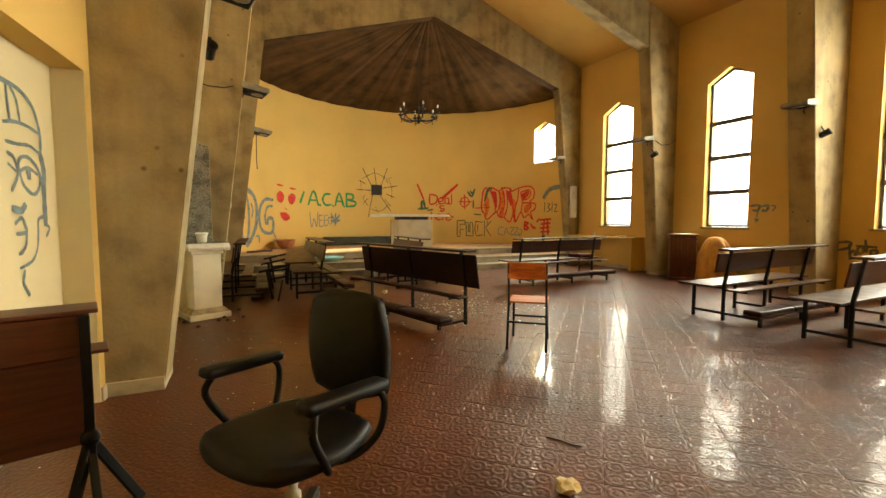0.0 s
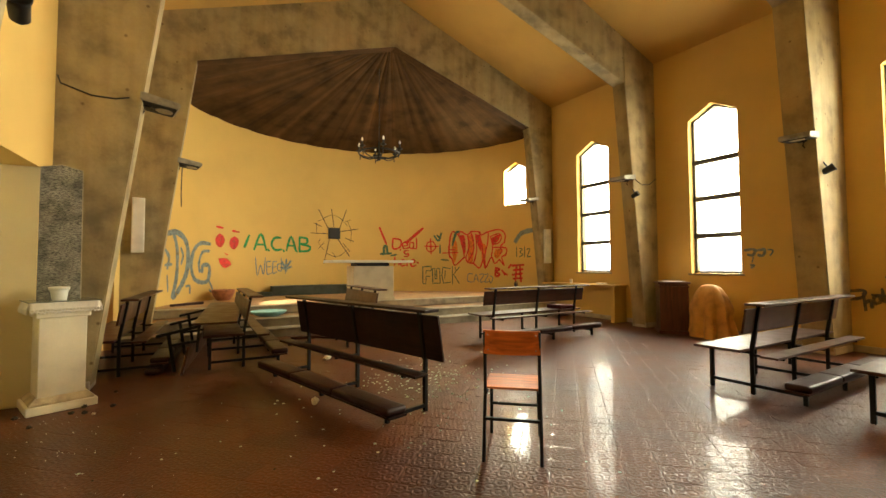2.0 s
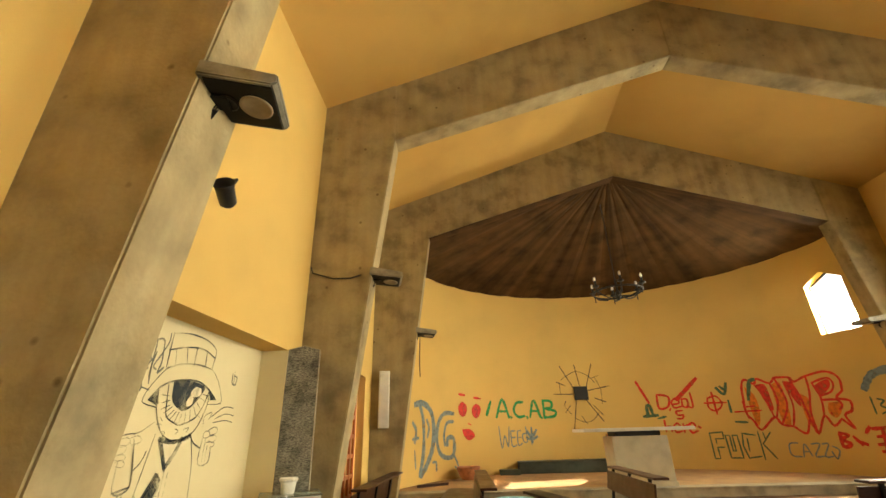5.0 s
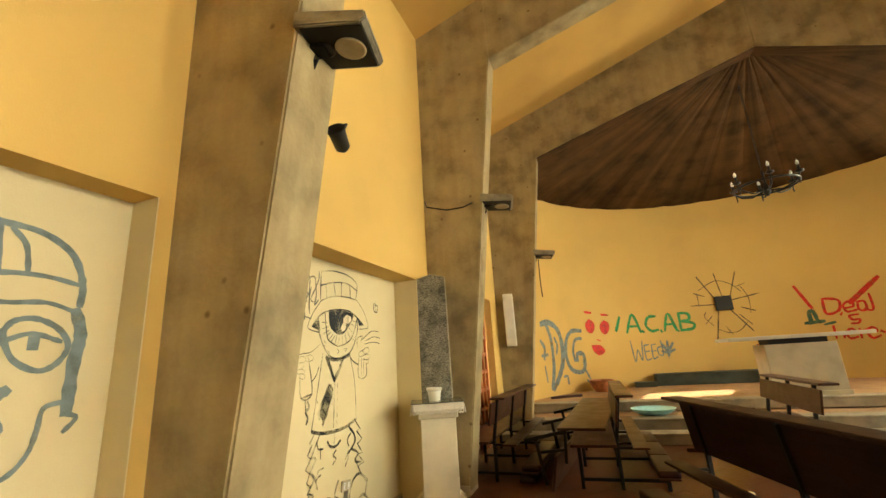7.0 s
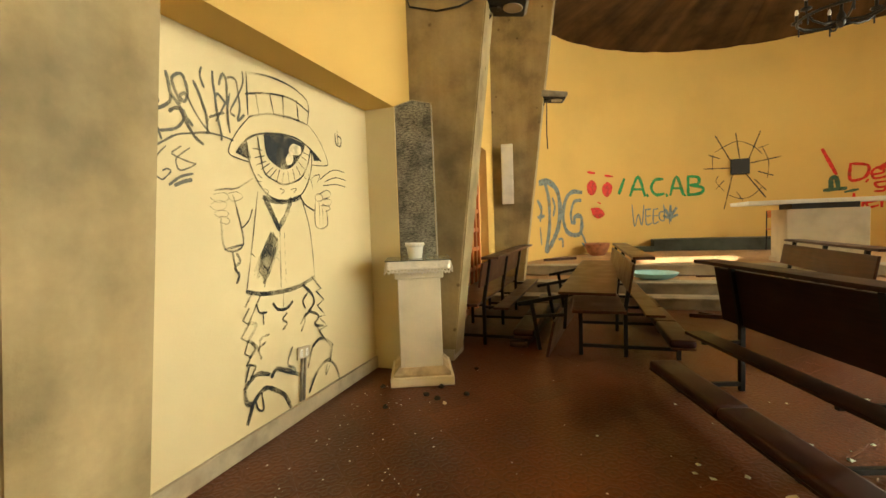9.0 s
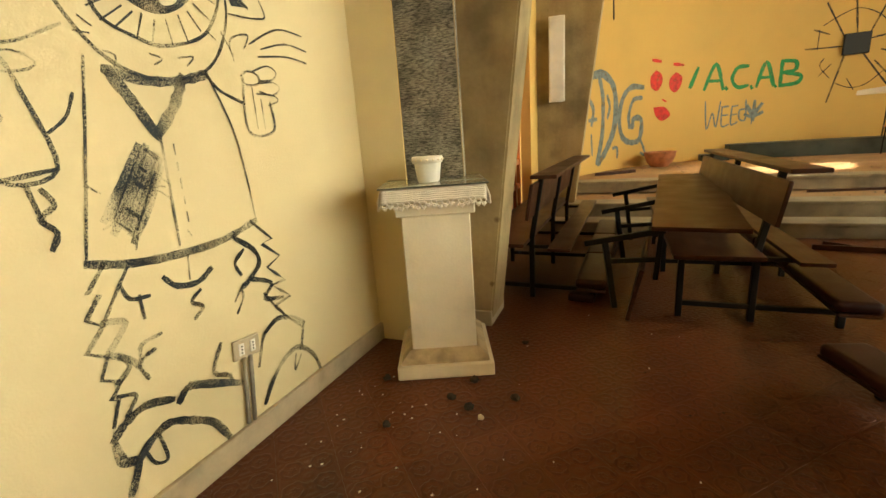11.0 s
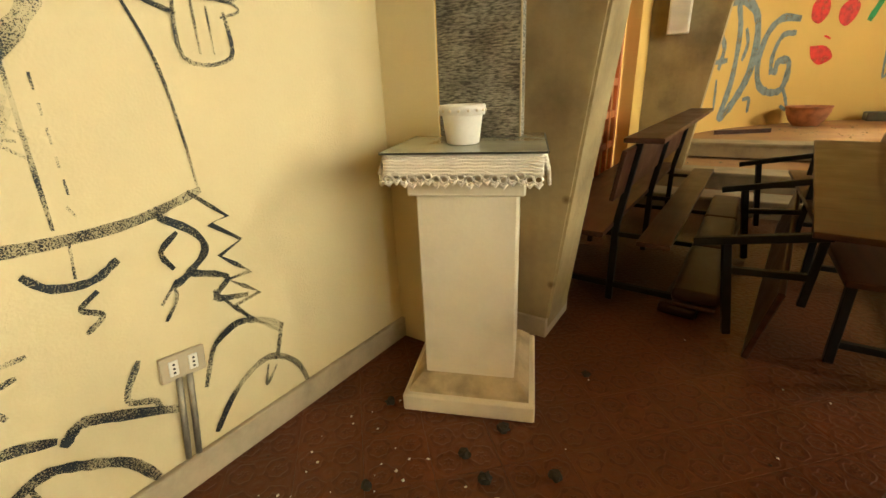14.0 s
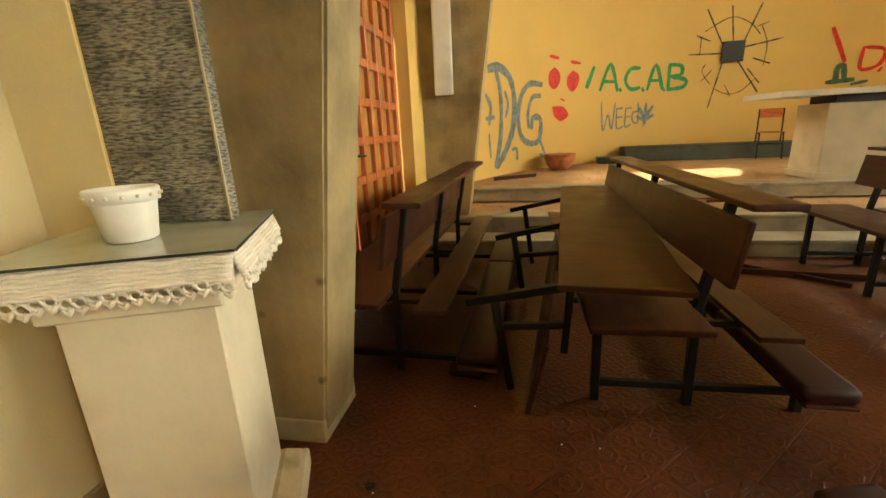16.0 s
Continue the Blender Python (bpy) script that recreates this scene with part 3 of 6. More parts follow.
side_wall_right()
wall_left()
apse_wall()
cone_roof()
ceiling()
close_back()
floor_base()
steps()
for row in FRAMES:
    concrete_frame(*row)
# The unseen first window has the strongest lamp, to brighten the near floor.
for (a, b), watts in zip(WINDOWS, (62, 40, 38, 34)):
    window(a, b)
    sky_lamp("window_light", (WR + 0.42, (a + b) / 2, 2.8), (0, (a + b) / 2 - 0.2, 1.5), b - a, 3.05, watts)
for row in APSE_WINDOWS:
    apse_window(*row)
for d, watts in ((15.2, 84), (166.2, 12)):
    sky_lamp("window_light", arc_point(d, AR + 0.24, 3.75), (XC, 12.3, 1.6), 0.8, 1.05, watts)

# ---- furniture ----


def pew(m, label, length=2.3, board=0.24, wood_mat=None, frames=3, pad=True, seat=True, group="wooden pews"):
    """A pew on a black steel frame: seat, backrest, book ledge, rear shelf and a padded kneeler behind; it faces its own +y."""
    wm = wood_mat or M_PEW
    ob = thing("pew", label, "pew", m, group)
    h, low = length / 2, (0.0 if seat else 0.04)
    lean = Matrix.Translation((0, 0.0, 0.45)) @ Matrix.Rotation(radians(9), 4, "X")
    if seat:
        bm = box(bmesh.new(), -h, h, 0.03, 0.47, 0.425, 0.452, 0.006, seg=2)
        part("seat", bm, wm, ob)
    bm = box(bmesh.new(), -h, h, 0.022, 0.044, 0.40 - board, 0.40, 0.006, lean, 2)
    part("backrest", bm, wm, ob)
    bm = box(bmesh.new(), -h, h, -0.19, -0.02, 0.885, 0.91, 0.007, seg=2)
    part("book_ledge", bm, wm, ob)
    bm = box(bmesh.new(), -h + 0.03, h - 0.03, -0.27, -0.12, 0.40 - low, 0.422 - low, 0.005, seg=2)
    part("rear_shelf", bm, wm, ob)
    for k in range(3 if pad else 1):
        a, b = -h + 0.04 + k * (length - 0.08) / 3, -h + 0.04 + (k + 1) * (length - 0.08) / 3 - 0.006
        if not pad:
            b = h - 0.04
        bm = box(bmesh.new(), a, b, -0.50 - low, -0.30 - low, 0.15 - low, 0.215 - low, 0.028, seg=3)
        part("kneeler_pad", bm, M_VINYL, ob, "dark brown vinyl kneeler cushion", True)
    bm = box(bmesh.new(), -h + 0.03, h - 0.03, -0.49 - low, -0.31 - low, 0.135 - low, 0.152 - low, 0.003)
    part("kneeler_board", bm, wm, ob)
    for k in range(frames):
        x = -h + 0.22 + k * (length - 0.44) / (frames - 1)
        bm = bmesh.new()
        if seat:
            bar(bm, (x, 0.40, 0), (x, 0.40, 0.424), 0.035, 0.035)
            bar(bm, (x, 0.02, 0.408), (x, 0.40, 0.408), 0.03, 0.03)
        bar(bm, (x, 0.02, 0), (x, 0.02, 0.45), 0.035, 0.035)
        bar(bm, (x, 0.02, 0.44), (x, -0.055, 0.886), 0.035, 0.035)
        bar(bm, (x, -0.40, 0.09 - low), (x, 0.40 if seat else 0.03, 0.09 - low), 0.03, 0.03)
        bar(bm, (x, -0.25, 0.385 - low), (x, 0.02, 0.385 - low), 0.025, 0.025)
        bar(bm, (x, -0.40, 0), (x, -0.40, 0.136 - low), 0.035, 0.035)
        part("leg_frame", bm, M_STEEL, ob)
    return ob


def facing(x, y, deg, z=0.0):
    return pose(x, y, z, 0, 0, deg)


pew(facing(6.545, 3.27, 1.5), "dusty dark wooden pew with a padded kneeler on tiles")
pew(facing(6.50, 2.0, 1.0), "dusty dark wooden pew with a padded kneeler on tiles")
pew(facing(6.15, 7.0, 2.0), "dark wooden pew before the side wall with padded kneeler", 2.4)
pew(facing(2.28, 5.46, -74), "red-brown kneeling bench without a seat showing its tall back", 2.55, 0.40, M_PEWRED, seat=False)
pew(facing(1.335, 8.04, 90.3), "dark wooden pew turned to face the side wall", 2.3)
pew(facing(3.28, 8.42, 88), "dark wooden pew turned to face the side wall", 1.9)
pew(facing(0.06, 8.14, 88), "dark wooden pew pushed up against the side door", 2.2)


def overturned_pew():
    """A pew tipped on its back: planks on edge on the floor, steel legs sticking out sideways."""
    ob = thing("overturned_pew", "broken dark pew tipped over with its steel legs in the air", "pew")
    bm = box(bmesh.new(), -1.1, 1.1, -0.013, 0.013, 0.0, 0.34, 0.005, pose(0.76, 8.05, 0.0, 12, 0, 84))
    part("backrest", bm, M_PEW, ob)
    bm = box(bmesh.new(), -1.05, 1.05, -0.09, 0.09, 0.0, 0.06, 0.02, pose(0.46, 8.25, 0.0, 0, 0, 84), 2)
    part("kneeler_pad", bm, M_VINYL, ob)
    bm = box(bmesh.new(), -1.12, 1.12, -0.24, 0.24, -0.013, 0.013, 0.006, pose(1.095, 8.02, 0.632, 0, -2, 84.7), 2)
    part("seat", bm, M_PEW, ob)
    for x, y, dz in ((0.38, 7.10, 0.0), (0.45, 8.20, 0.01), (0.53, 9.02, 0.045)):
        bm = bmesh.new()
        bar(bm, (x, y, 0.455 + dz), (x + 0.46, y - 0.03, 0.555 + dz), 0.035, 0.035)
        bar(bm, (x + 0.12, y, 0.48 + dz), (x + 0.19, y + 0.02, 0.02), 0.035, 0.035)
        bar(bm, (x + 0.44, y - 0.02, 0.55 + dz), (x + 0.42, y - 0.02, 0.24), 0.03, 0.03)
        bar(bm, (x + 0.16, y + 0.01, 0.34), (x + 0.42, y - 0.02, 0.37), 0.03, 0.03)
        part("leg_frame", bm, M_STEEL, ob)
    return ob


overturned_pew()


def school_chair(m, label):
    """A tubular steel chair with a bent plywood seat and back; it faces its own +y."""
    ob = thing("school_chair", label, "chair", m)
    bm = bmesh.new()
    box(bm, -0.19, 0.19, -0.17, 0.20, 0.44, 0.456, 0.007, seg=2)
    part("seat", bm, M_ORANGE, ob, "worn orange plywood seat")
    bm = bmesh.new()
    n = 8
    front, back = [], []
    for k in range(n + 1):
        u = -0.185 + 0.37 * k / n
        y = -0.225 - 0.03 * (1 - (u / 0.185) ** 2)
        for z, rr in ((0.69, 0.0), (0.85, -0.02)):
            front.append(bm.verts.new((u, y + rr, z)))
            back.append(bm.verts.new((u, y + rr - 0.012, z)))
    for k in range(n):
        a = 2 * k
        bm.faces.new((front[a], front[a + 2], front[a + 3], front[a + 1]))
        bm.faces.new((back[a + 1], back[a + 3], back[a + 2], back[a]))
        bm.faces.new((front[a + 1], front[a + 3], back[a + 3], back[a + 1]))
        bm.faces.new((back[a], back[a + 2], front[a + 2], front[a]))
    bm.faces.new((front[0], front[1], back[1], back[0]))
    bm.faces.new((back[2 * n], back[2 * n + 1], front[2 * n + 1], front[2 * n]))
    bmesh.ops.recalc_face_normals(bm, faces=bm.faces)
    part("backrest", bm, M_ORANGE, ob, "orange plywood backrest")
    for s in (-1, 1):
        bm = tube(bmesh.new(), [(s * 0.185, -0.28, 0.0), (s * 0.182, -0.22, 0.3), (s * 0.18, -0.20, 0.46), (s * 0.178, -0.225, 0.68), (s * 0.178, -0.25, 0.84)], 0.0115)
        part("back_leg", bm, M_STEEL, ob, smooth=True)
        bm = tube(bmesh.new(), [(s * 0.18, 0.22, 0.0), (s * 0.172, 0.16, 0.30), (s * 0.168, 0.13, 0.43)], 0.0115)
        part("front_leg", bm, M_STEEL, ob, smooth=True)
        bm = tube(bmesh.new(), [(s * 0.174, -0.21, 0.425), (s * 0.17, 0.14, 0.425)], 0.010)
        part("side_rail", bm, M_STEEL, ob, smooth=True)
    bm = bar(bmesh.new(), (-0.18, -0.235, 0.265), (0.18, -0.235, 0.265), 0.03, 0.018)
    part("crossbar", bm, M_STEEL, ob)
    bm = tube(bmesh.new(), [(-0.17, 0.14, 0.25), (0.17, 0.14, 0.25)], 0.010)
    part("crossbar", bm, M_STEEL, ob, smooth=True)
    for s in (-1, 1):
        for z in (0.72, 0.82):
            bm = lathe(bmesh.new(), [(0.006, -0.004), (0.006, 0.0), (0.003, 0.003)], 8)
            bmesh.ops.transform(bm, matrix=pose(s * 0.155, -0.268 + (0.0 if z > 0.8 else 0.018), z, 90, 0, 0), verts=bm.verts)
            part("rivet", bm, M_STEP, ob)
    return ob


school_chair(facing(2.80, 3.474, -41), "tubular school chair with orange plywood seat and back")
school_chair(facing(4.95, 14.0, 160, PLAT), "tubular steel chair standing behind the altar")


def office_chair(m):
    """Swivel chair with padded shells, loop arms, gas column and five-star base; it faces its own +y."""
    ob = thing("office_chair", "black padded leatherette swivel chair with loop armrests", "chair", m)

    def pad(w, d, t, curve, mm, taper=0.0, rnd=0.46):
        bm = bmesh.new()
        n = 18
        top, bot = [], []
        for i in range(n + 1):
            ru, rl = [], []
            for j in range(n + 1):
                u, v = 2 * i / n - 1, 2 * j / n - 1
                x, y = u * math.sqrt(1 - rnd * v * v), v * math.sqrt(1 - rnd * u * u)
                e = max(0.0, 1 - max(abs(u), abs(v)) ** 6)
                z = curve * (u * u) + curve * 0.6 * v * v
                wid = w * (1 + taper * v)
                ru.append(bm.verts.new((x * wid / 2, y * d / 2, z + t / 2 * e ** 0.5)))
                rl.append(bm.verts.new((x * wid / 2, y * d / 2, z - t / 2 * e ** 0.5)))
            top.append(ru)
            bot.append(rl)
        for i in range(n):
            for j in range(n):
                bm.faces.new((top[i][j], top[i + 1][j], top[i + 1][j + 1], top[i][j + 1]))
                bm.faces.new((bot[i][j], bot[i][j + 1], bot[i + 1][j + 1], bot[i + 1][j]))
        bmesh.ops.remove_doubles(bm, verts=bm.verts, dist=0.0004)
        bmesh.ops.transform(bm, matrix=mm, verts=bm.verts)
        return bm

    part("seat", pad(0.55, 0.54, 0.085, 0.012, pose(0, 0.01, 0.45, 2, 0, 0), 0.0, 0.40), M_BLACKLEATHER, ob, smooth=True)
    part("backrest", pad(0.40, 0.47, 0.07, 0.02, pose(0.005, -0.28, 0.725, 87, 0, 13), -0.03, 0.28), M_BLACKLEATHER, ob, smooth=True)
    for s in (-1, 1):
        bm = box(bmesh.new(), -0.038, 0.038, -0.16, 0.18, -0.02, 0.02, 0.018, pose(s * 0.285, -0.01, 0.675, 3, 0, s * 4), 3)
        part("armrest", bm, M_BLACKLEATHER, ob, smooth=True)
        pts = smooth_line([(s * 0.285, 0.13, 0.66), (s * 0.30, 0.15, 0.60), (s * 0.285, 0.10, 0.50), (s * 0.24, 0.04, 0.42), (s * 0.18, 0.0, 0.405), (s * 0.24, -0.08, 0.42), (s * 0.29, -0.15, 0.49), (s * 0.30, -0.17, 0.60), (s * 0.285, -0.13, 0.66)], 5)
        part("arm_loop", tube(bmesh.new(), pts, 0.0135), M_STEEL, ob, smooth=True)
    bm = bmesh.new()
    bar(bm, (0, -0.10, 0.40), (0, -0.31, 0.42), 0.06, 0.012)
    bar(bm, (0, -0.29, 0.415), (0.01, -0.335, 0.62), 0.06, 0.012, up=(0, 1, 0))
    part("back_bracket", bm, M_STEEL, ob)
    bm = lathe(bmesh.new(), [(0.03, 0.07), (0.03, 0.24), (0.018, 0.25), (0.018, 0.41)], 16)
    part("gas_column", bm, M_GREYBOX, ob, smooth=True)
    bm = box(bmesh.new(), -0.1, 0.1, -0.12, 0.1, 0.395, 0.425, 0.008)
    part("seat_plate", bm, M_STEEL, ob)
    for k in range(5):
        a = 2 * math.pi * k / 5 + 0.3
        c, s = math.cos(a), math.sin(a)
        bm = bar(bmesh.new(), (0, 0, 0.095), (0.29 * c, 0.29 * s, 0.065), 0.04, 0.03)
        arm = part("base_arm", bm, M_STEEL, ob)
        bm = lathe(bmesh.new(), [(0.012, -0.02), (0.026, -0.018), (0.026, 0.018), (0.012, 0.02)], 14)
        bmesh.ops.transform(bm, matrix=pose(0.29 * c, 0.29 * s, 0.026, 90, 0, math.degrees(a)), verts=bm.verts)
        part("castor", bm, M_BLACK, arm, smooth=True)
    return ob


office_chair(facing(0.335, 1.57, 122))


def kneeling_desk(m):
    """A small prayer desk: a sloping top, a tall panel and a black steel stand with splayed feet."""
    ob = thing("kneeling_desk", "red-brown wooden prayer desk on a black steel stand", "desk", m)
    part("top", box(bmesh.new(), -0.30, 0.27, -0.07, 0.13, 0.875, 0.892, 0.006, seg=2), M_DESK, ob)
    part("panel", box(bmesh.new(), -0.30, 0.235, -0.05, -0.028, 0.70, 0.872, 0.005), M_DESK, ob)
    part("panel", box(bmesh.new(), -0.30, 0.235, -0.02, 0.002, 0.33, 0.715, 0.005), M_DESK, ob)
    part("shelf", box(bmesh.new(), -0.28, 0.30, 0.01, 0.16, 0.69, 0.705, 0.004), M_DESK, ob)
    for x in (-0.24, 0.225):
        for nm, a, b, w, d in (("post", (x, -0.065, 0.87), (x, -0.065, 0.30), 0.05, 0.035), ("brace", (x, 0.08, 0.87), (x, -0.03, 0.45), 0.03, 0.035),
                               ("foot", (x, -0.06, 0.36), (x - 0.10, -0.16, 0.01), 0.035, 0.035), ("foot", (x, -0.06, 0.36), (x + 0.16, 0.02, 0.01), 0.035, 0.035),
                               ("foot", (x, -0.06, 0.34), (x + 0.02, -0.22, 0.01), 0.03, 0.03)):
            part(nm, bar(bmesh.new(), a, b, w, d), M_STEEL, ob)
    bm = lathe(bmesh.new(), [(0.028, -0.02), (0.034, -0.012), (0.034, 0.012), (0.028, 0.02)], 14)
    bmesh.ops.transform(bm, matrix=pose(0.225, -0.085, 0.38, 90, 0, 0), verts=bm.verts)
    part("clamp_knob", bm, M_STEEL, ob, smooth=True)
    return ob


kneeling_desk(facing(-0.62, 2.08, 15))


def lectern(m):
    ob = thing("lectern", "dark mahogany lectern with a paper-covered flat top", "lectern", m)
    part("body", box(bmesh.new(), -0.27, 0.27, -0.24, 0.24, 0.06, 0.93, 0.008), M_LECT, ob)
    part("plinth", box(bmesh.new(), -0.30, 0.30, -0.27, 0.27, 0.0, 0.06, 0.006), M_LECT, ob)
    part("top", box(bmesh.new(), -0.31, 0.31, -0.27, 0.27, 0.93, 0.965, 0.006), M_LECT, ob)
    part("cornice", box(bmesh.new(), -0.285, 0.285, -0.255, 0.255, 0.86, 0.89, 0.006), M_LECT, ob)
    for x in (-0.13, 0.13):
        part("panel", box(bmesh.new(), x - 0.1, x + 0.1, -0.252, -0.238, 0.14, 0.80, 0.006), M_LECT, ob)
    bm = box(bmesh.new(), -0.2, 0.24, -0.2, 0.18, 0.966, 0.975, 0.002, pose(0, 0, 0, 0, 0, 6))
    part("papers", bm, M_WHITE, ob, "loose white papers")
    return ob


lectern(facing(8.72, 6.08, 42))


def draped_stool(m):
    """A low support under a cloth that falls in pleats from one point."""
    bm = bmesh.new()
    n, rows = 96, 10
    vs = []
    for r in range(rows + 1):
        t = r / rows
        ring = []
        for k in range(n):
            a = 2 * math.pi * k / n
            pleat = 1 + 0.2 * t * math.cos(8 * a) + 0.05 * t * math.cos(17 * a + 1)
            up = min(1.0, t / 0.5)
            low = max(0.0, t - 0.5) / 0.5
            rad = (0.08 + 0.32 * up ** 0.8 - (0.05 if low > 0 else 0.0) + 0.09 * low) * pleat
            ring.append(bm.verts.new((rad * math.cos(a), 0.7 * rad * math.sin(a), 0.93 - 0.45 * up ** 1.8 - 0.47 * low + 0.03 * math.sin(5 * a) * up * (1 - low))))
        vs.append(ring)
    for a, b in zip(vs, vs[1:]):
        for k in range(n):
            bm.faces.new((a[k], b[k], b[(k + 1) % n], a[(k + 1) % n]))
    bm.faces.new(vs[0])
    return solid("draped_stand", bm, M_CLOTH, "low stand hidden under a pleated ochre cloth", "cloth", smooth=True, m=m)


draped_stool(facing(8.75, 5.38, 60))


def wall_counter():
    ob = thing("wall_bench", "yellow plastered ledge along the wall beneath the window", "ledge", kind="structure")
    part("top", box(bmesh.new(), WR - 0.42, WR, FRONT[1] + 0.75, FRONT[2], 0.80, 0.84, 0.005), M_WALL, ob)
    part("end_panel", box(bmesh.new(), WR - 0.40, WR, FRONT[1] + 0.8, FRONT[1] + 0.9, 0.0, 0.80, 0.004), M_WALL, ob)


wall_counter()


def altar():
    ob = thing("altar", "white marble altar table on a solid block", "altar")
    part("tabletop", box(bmesh.new(), 3.44, 5.50, 10.87, 11.75, 1.37, 1.43, 0.006, seg=2), M_MARBLE, ob)
    # Black colour on the neck stands for shade in the gap below the slab.
    part("neck", box(bmesh.new(), 4.06, 4.90, 11.02, 11.48, 1.285, 1.371), M_BLACK, ob, "neck coloured black for the shade under the table slab")
    part("block", box(bmesh.new(), 3.97, 5.0, 10.97, 11.54, PLAT + 0.07, 1.285, 0.008), M_BLOCK, ob)
    part("plinth", box(bmesh.new(), 3.95, 5.02, 10.95, 11.56, PLAT, PLAT + 0.072, 0.004), M_BLOCK, ob)


altar()
bm = box(bmesh.new(), 2.55, 5.6, 14.05, 14.62, PLAT, PLAT + 0.27, 0.01)
solid("back_plinth", bm, M_GREEN, "long low dark stone plinth against the apse wall", "plinth")
bm = box(bmesh.new(), 2.05, 2.53, 13.8, 14.1, PLAT, PLAT + 0.12, 0.01)
solid("stone_block", bm, M_GREEN, "low dark stone block beside the plinth", "plinth")


def pedestal():
    m = pose(-0.30, 6.27, 0, 0, 0, 22)
    ob = thing("pedestal", "cream stone pedestal with a stepped base", "pedestal", m)
    part("base", box(bmesh.new(), -0.245, 0.245, -0.245, 0.245, 0, 0.072, 0.006), M_STONE, ob)
    bm = bmesh.new()
    lo = [bm.verts.new((x * 0.222, y * 0.222, 0.072)) for x, y in ((-1, -1), (1, -1), (1, 1), (-1, 1))]
    mi = [bm.verts.new((x * 0.222, y * 0.222, 0.088)) for x, y in ((-1, -1), (1, -1), (1, 1), (-1, 1))]
    hi = [bm.verts.new((x * 0.180, y * 0.180, 0.132)) for x, y in ((-1, -1), (1, -1), (1, 1), (-1, 1))]
    for a, b in ((lo, mi), (mi, hi)):
        for i in range(4):
            bm.faces.new((a[i], a[(i + 1) % 4], b[(i + 1) % 4], b[i]))
    bm.faces.new(hi)
    part("moulding", bm, M_SOILED, ob, "ochre-soiled sloping moulding")
    part("shaft", box(bmesh.new(), -0.166, 0.166, -0.166, 0.166, 0.128, 0.83, 0.005), M_STONE, ob)
    part("collar", box(bmesh.new(), -0.190, 0.190, -0.190, 0.190, 0.825, 0.89, 0.006), M_STONE, ob)
    part("top_slab", box(bmesh.new(), -0.225, 0.225, -0.225, 0.225, 0.89, 0.955, 0.004), M_STONE, ob)
    # crochet cover with a scalloped hem
    cl = thing("crochet_cover", "white crocheted lace cover with a scalloped hem hanging over the pedestal", "cloth", m)
    bm = box(bmesh.new(), -0.236, 0.236, -0.236, 0.236, 0.957, 0.965, 0.003)
    part("top_cloth", bm, M_LACE, cl)
    for side in range(4):
        bm = bmesh.new()
        rot = Matrix.Rotation(radians(90 * side), 4, "Z")
        n = 19
        for row in range(6):
            z = 0.955 - row * 0.009
            tube(bm, [(-0.24 + 0.48 * k / 24, -0.240 - 0.003 * row + 0.002 * math.sin(k), z + 0.0015 * math.sin(k * 2.1)) for k in range(25)], 0.0058, 6)
        for k in range(n):
            x = -0.225 + 0.45 * k / (n - 1)
            dip = 0.006 * math.sin(k * 1.7)
            pts = [(x + 0.0125 * math.cos(a), -0.256, 0.897 + dip + 0.012 * math.sin(a)) for a in [2 * math.pi * j / 8 for j in range(8)]]
            tube(bm, pts, 0.0045, 5, True)
            tube(bm, [(x + 0.011, -0.257, 0.888 + dip), (x + 0.002, -0.258, 0.874 + dip), (x - 0.009, -0.257, 0.884 + dip)], 0.0055, 5)
        bmesh.ops.transform(bm, matrix=rot, verts=bm.verts)
        part("lace_hem", bm, M_LACE, cl, smooth=True)
    gl = box(bmesh.new(), -0.25, 0.25, -0.25, 0.25, 0.966, 0.973, 0.002)
    plate = thing("glass_plate", "square pane of greenish glass lying on the lace cover", "glass", m)
    part("pane", gl, M_GLASSTOP, plate)
    for side in range(4):
        bm = box(bmesh.new(), -0.249, 0.249, -0.2525, -0.2505, 0.9665, 0.9725, 0.0, Matrix.Rotation(radians(90 * side), 4, "Z"))
        part("edge", bm, M_GREEN, plate, "dark polished glass edge")
    # tall tablet standing on the pedestal, leaning against the pillar side
    tablet = thing("stone_tablet", "tall grey hammered stone tablet standing on the pedestal", "tablet", pose(-0.35, 6.40, 0.974, 0, 0, 6))
    outline = [(-0.165, 0.0), (0.165, 0.0), (0.155, 1.25), (0.0, 1.29), (-0.155, 1.25)]
    part("slab", prism(bmesh.new(), outline, "y", 0.0, 0.05, 0.004), M_SLATE, tablet)
    for a, b in zip(outline[1:], outline[2:] + outline[:1]):
        bm = bar(bmesh.new(), (a[0], -0.001, a[1] + 0.002), (b[0], -0.001, b[1] + 0.002), 0.006, 0.006, up=(0, 1, 0), bevel=0.0)
        part("edge", bm, M_SKIRT, tablet, "pale chamfered stone edge")
    # flower pot
    pot = thing("flower_pot", "white ceramic flower pot with a beaded rim", "pot", pose(-0.298, 6.208, 0.974))
    bm = lathe(bmesh.new(), [(0.048, 0.0), (0.054, 0.004), (0.066, 0.092), (0.066, 0.095), (0.060, 0.094), (0.05, 0.02), (0.0, 0.018)], 36, False)
    part("body", bm, M_WHITE, pot, smooth=True)
    bm = lathe(bmesh.new(), [(0.064, 0.090), (0.074, 0.092), (0.076, 0.118), (0.073, 0.123), (0.066, 0.121), (0.064, 0.1)], 36, False)
    part("rim", bm, M_WHITE, pot, smooth=True)
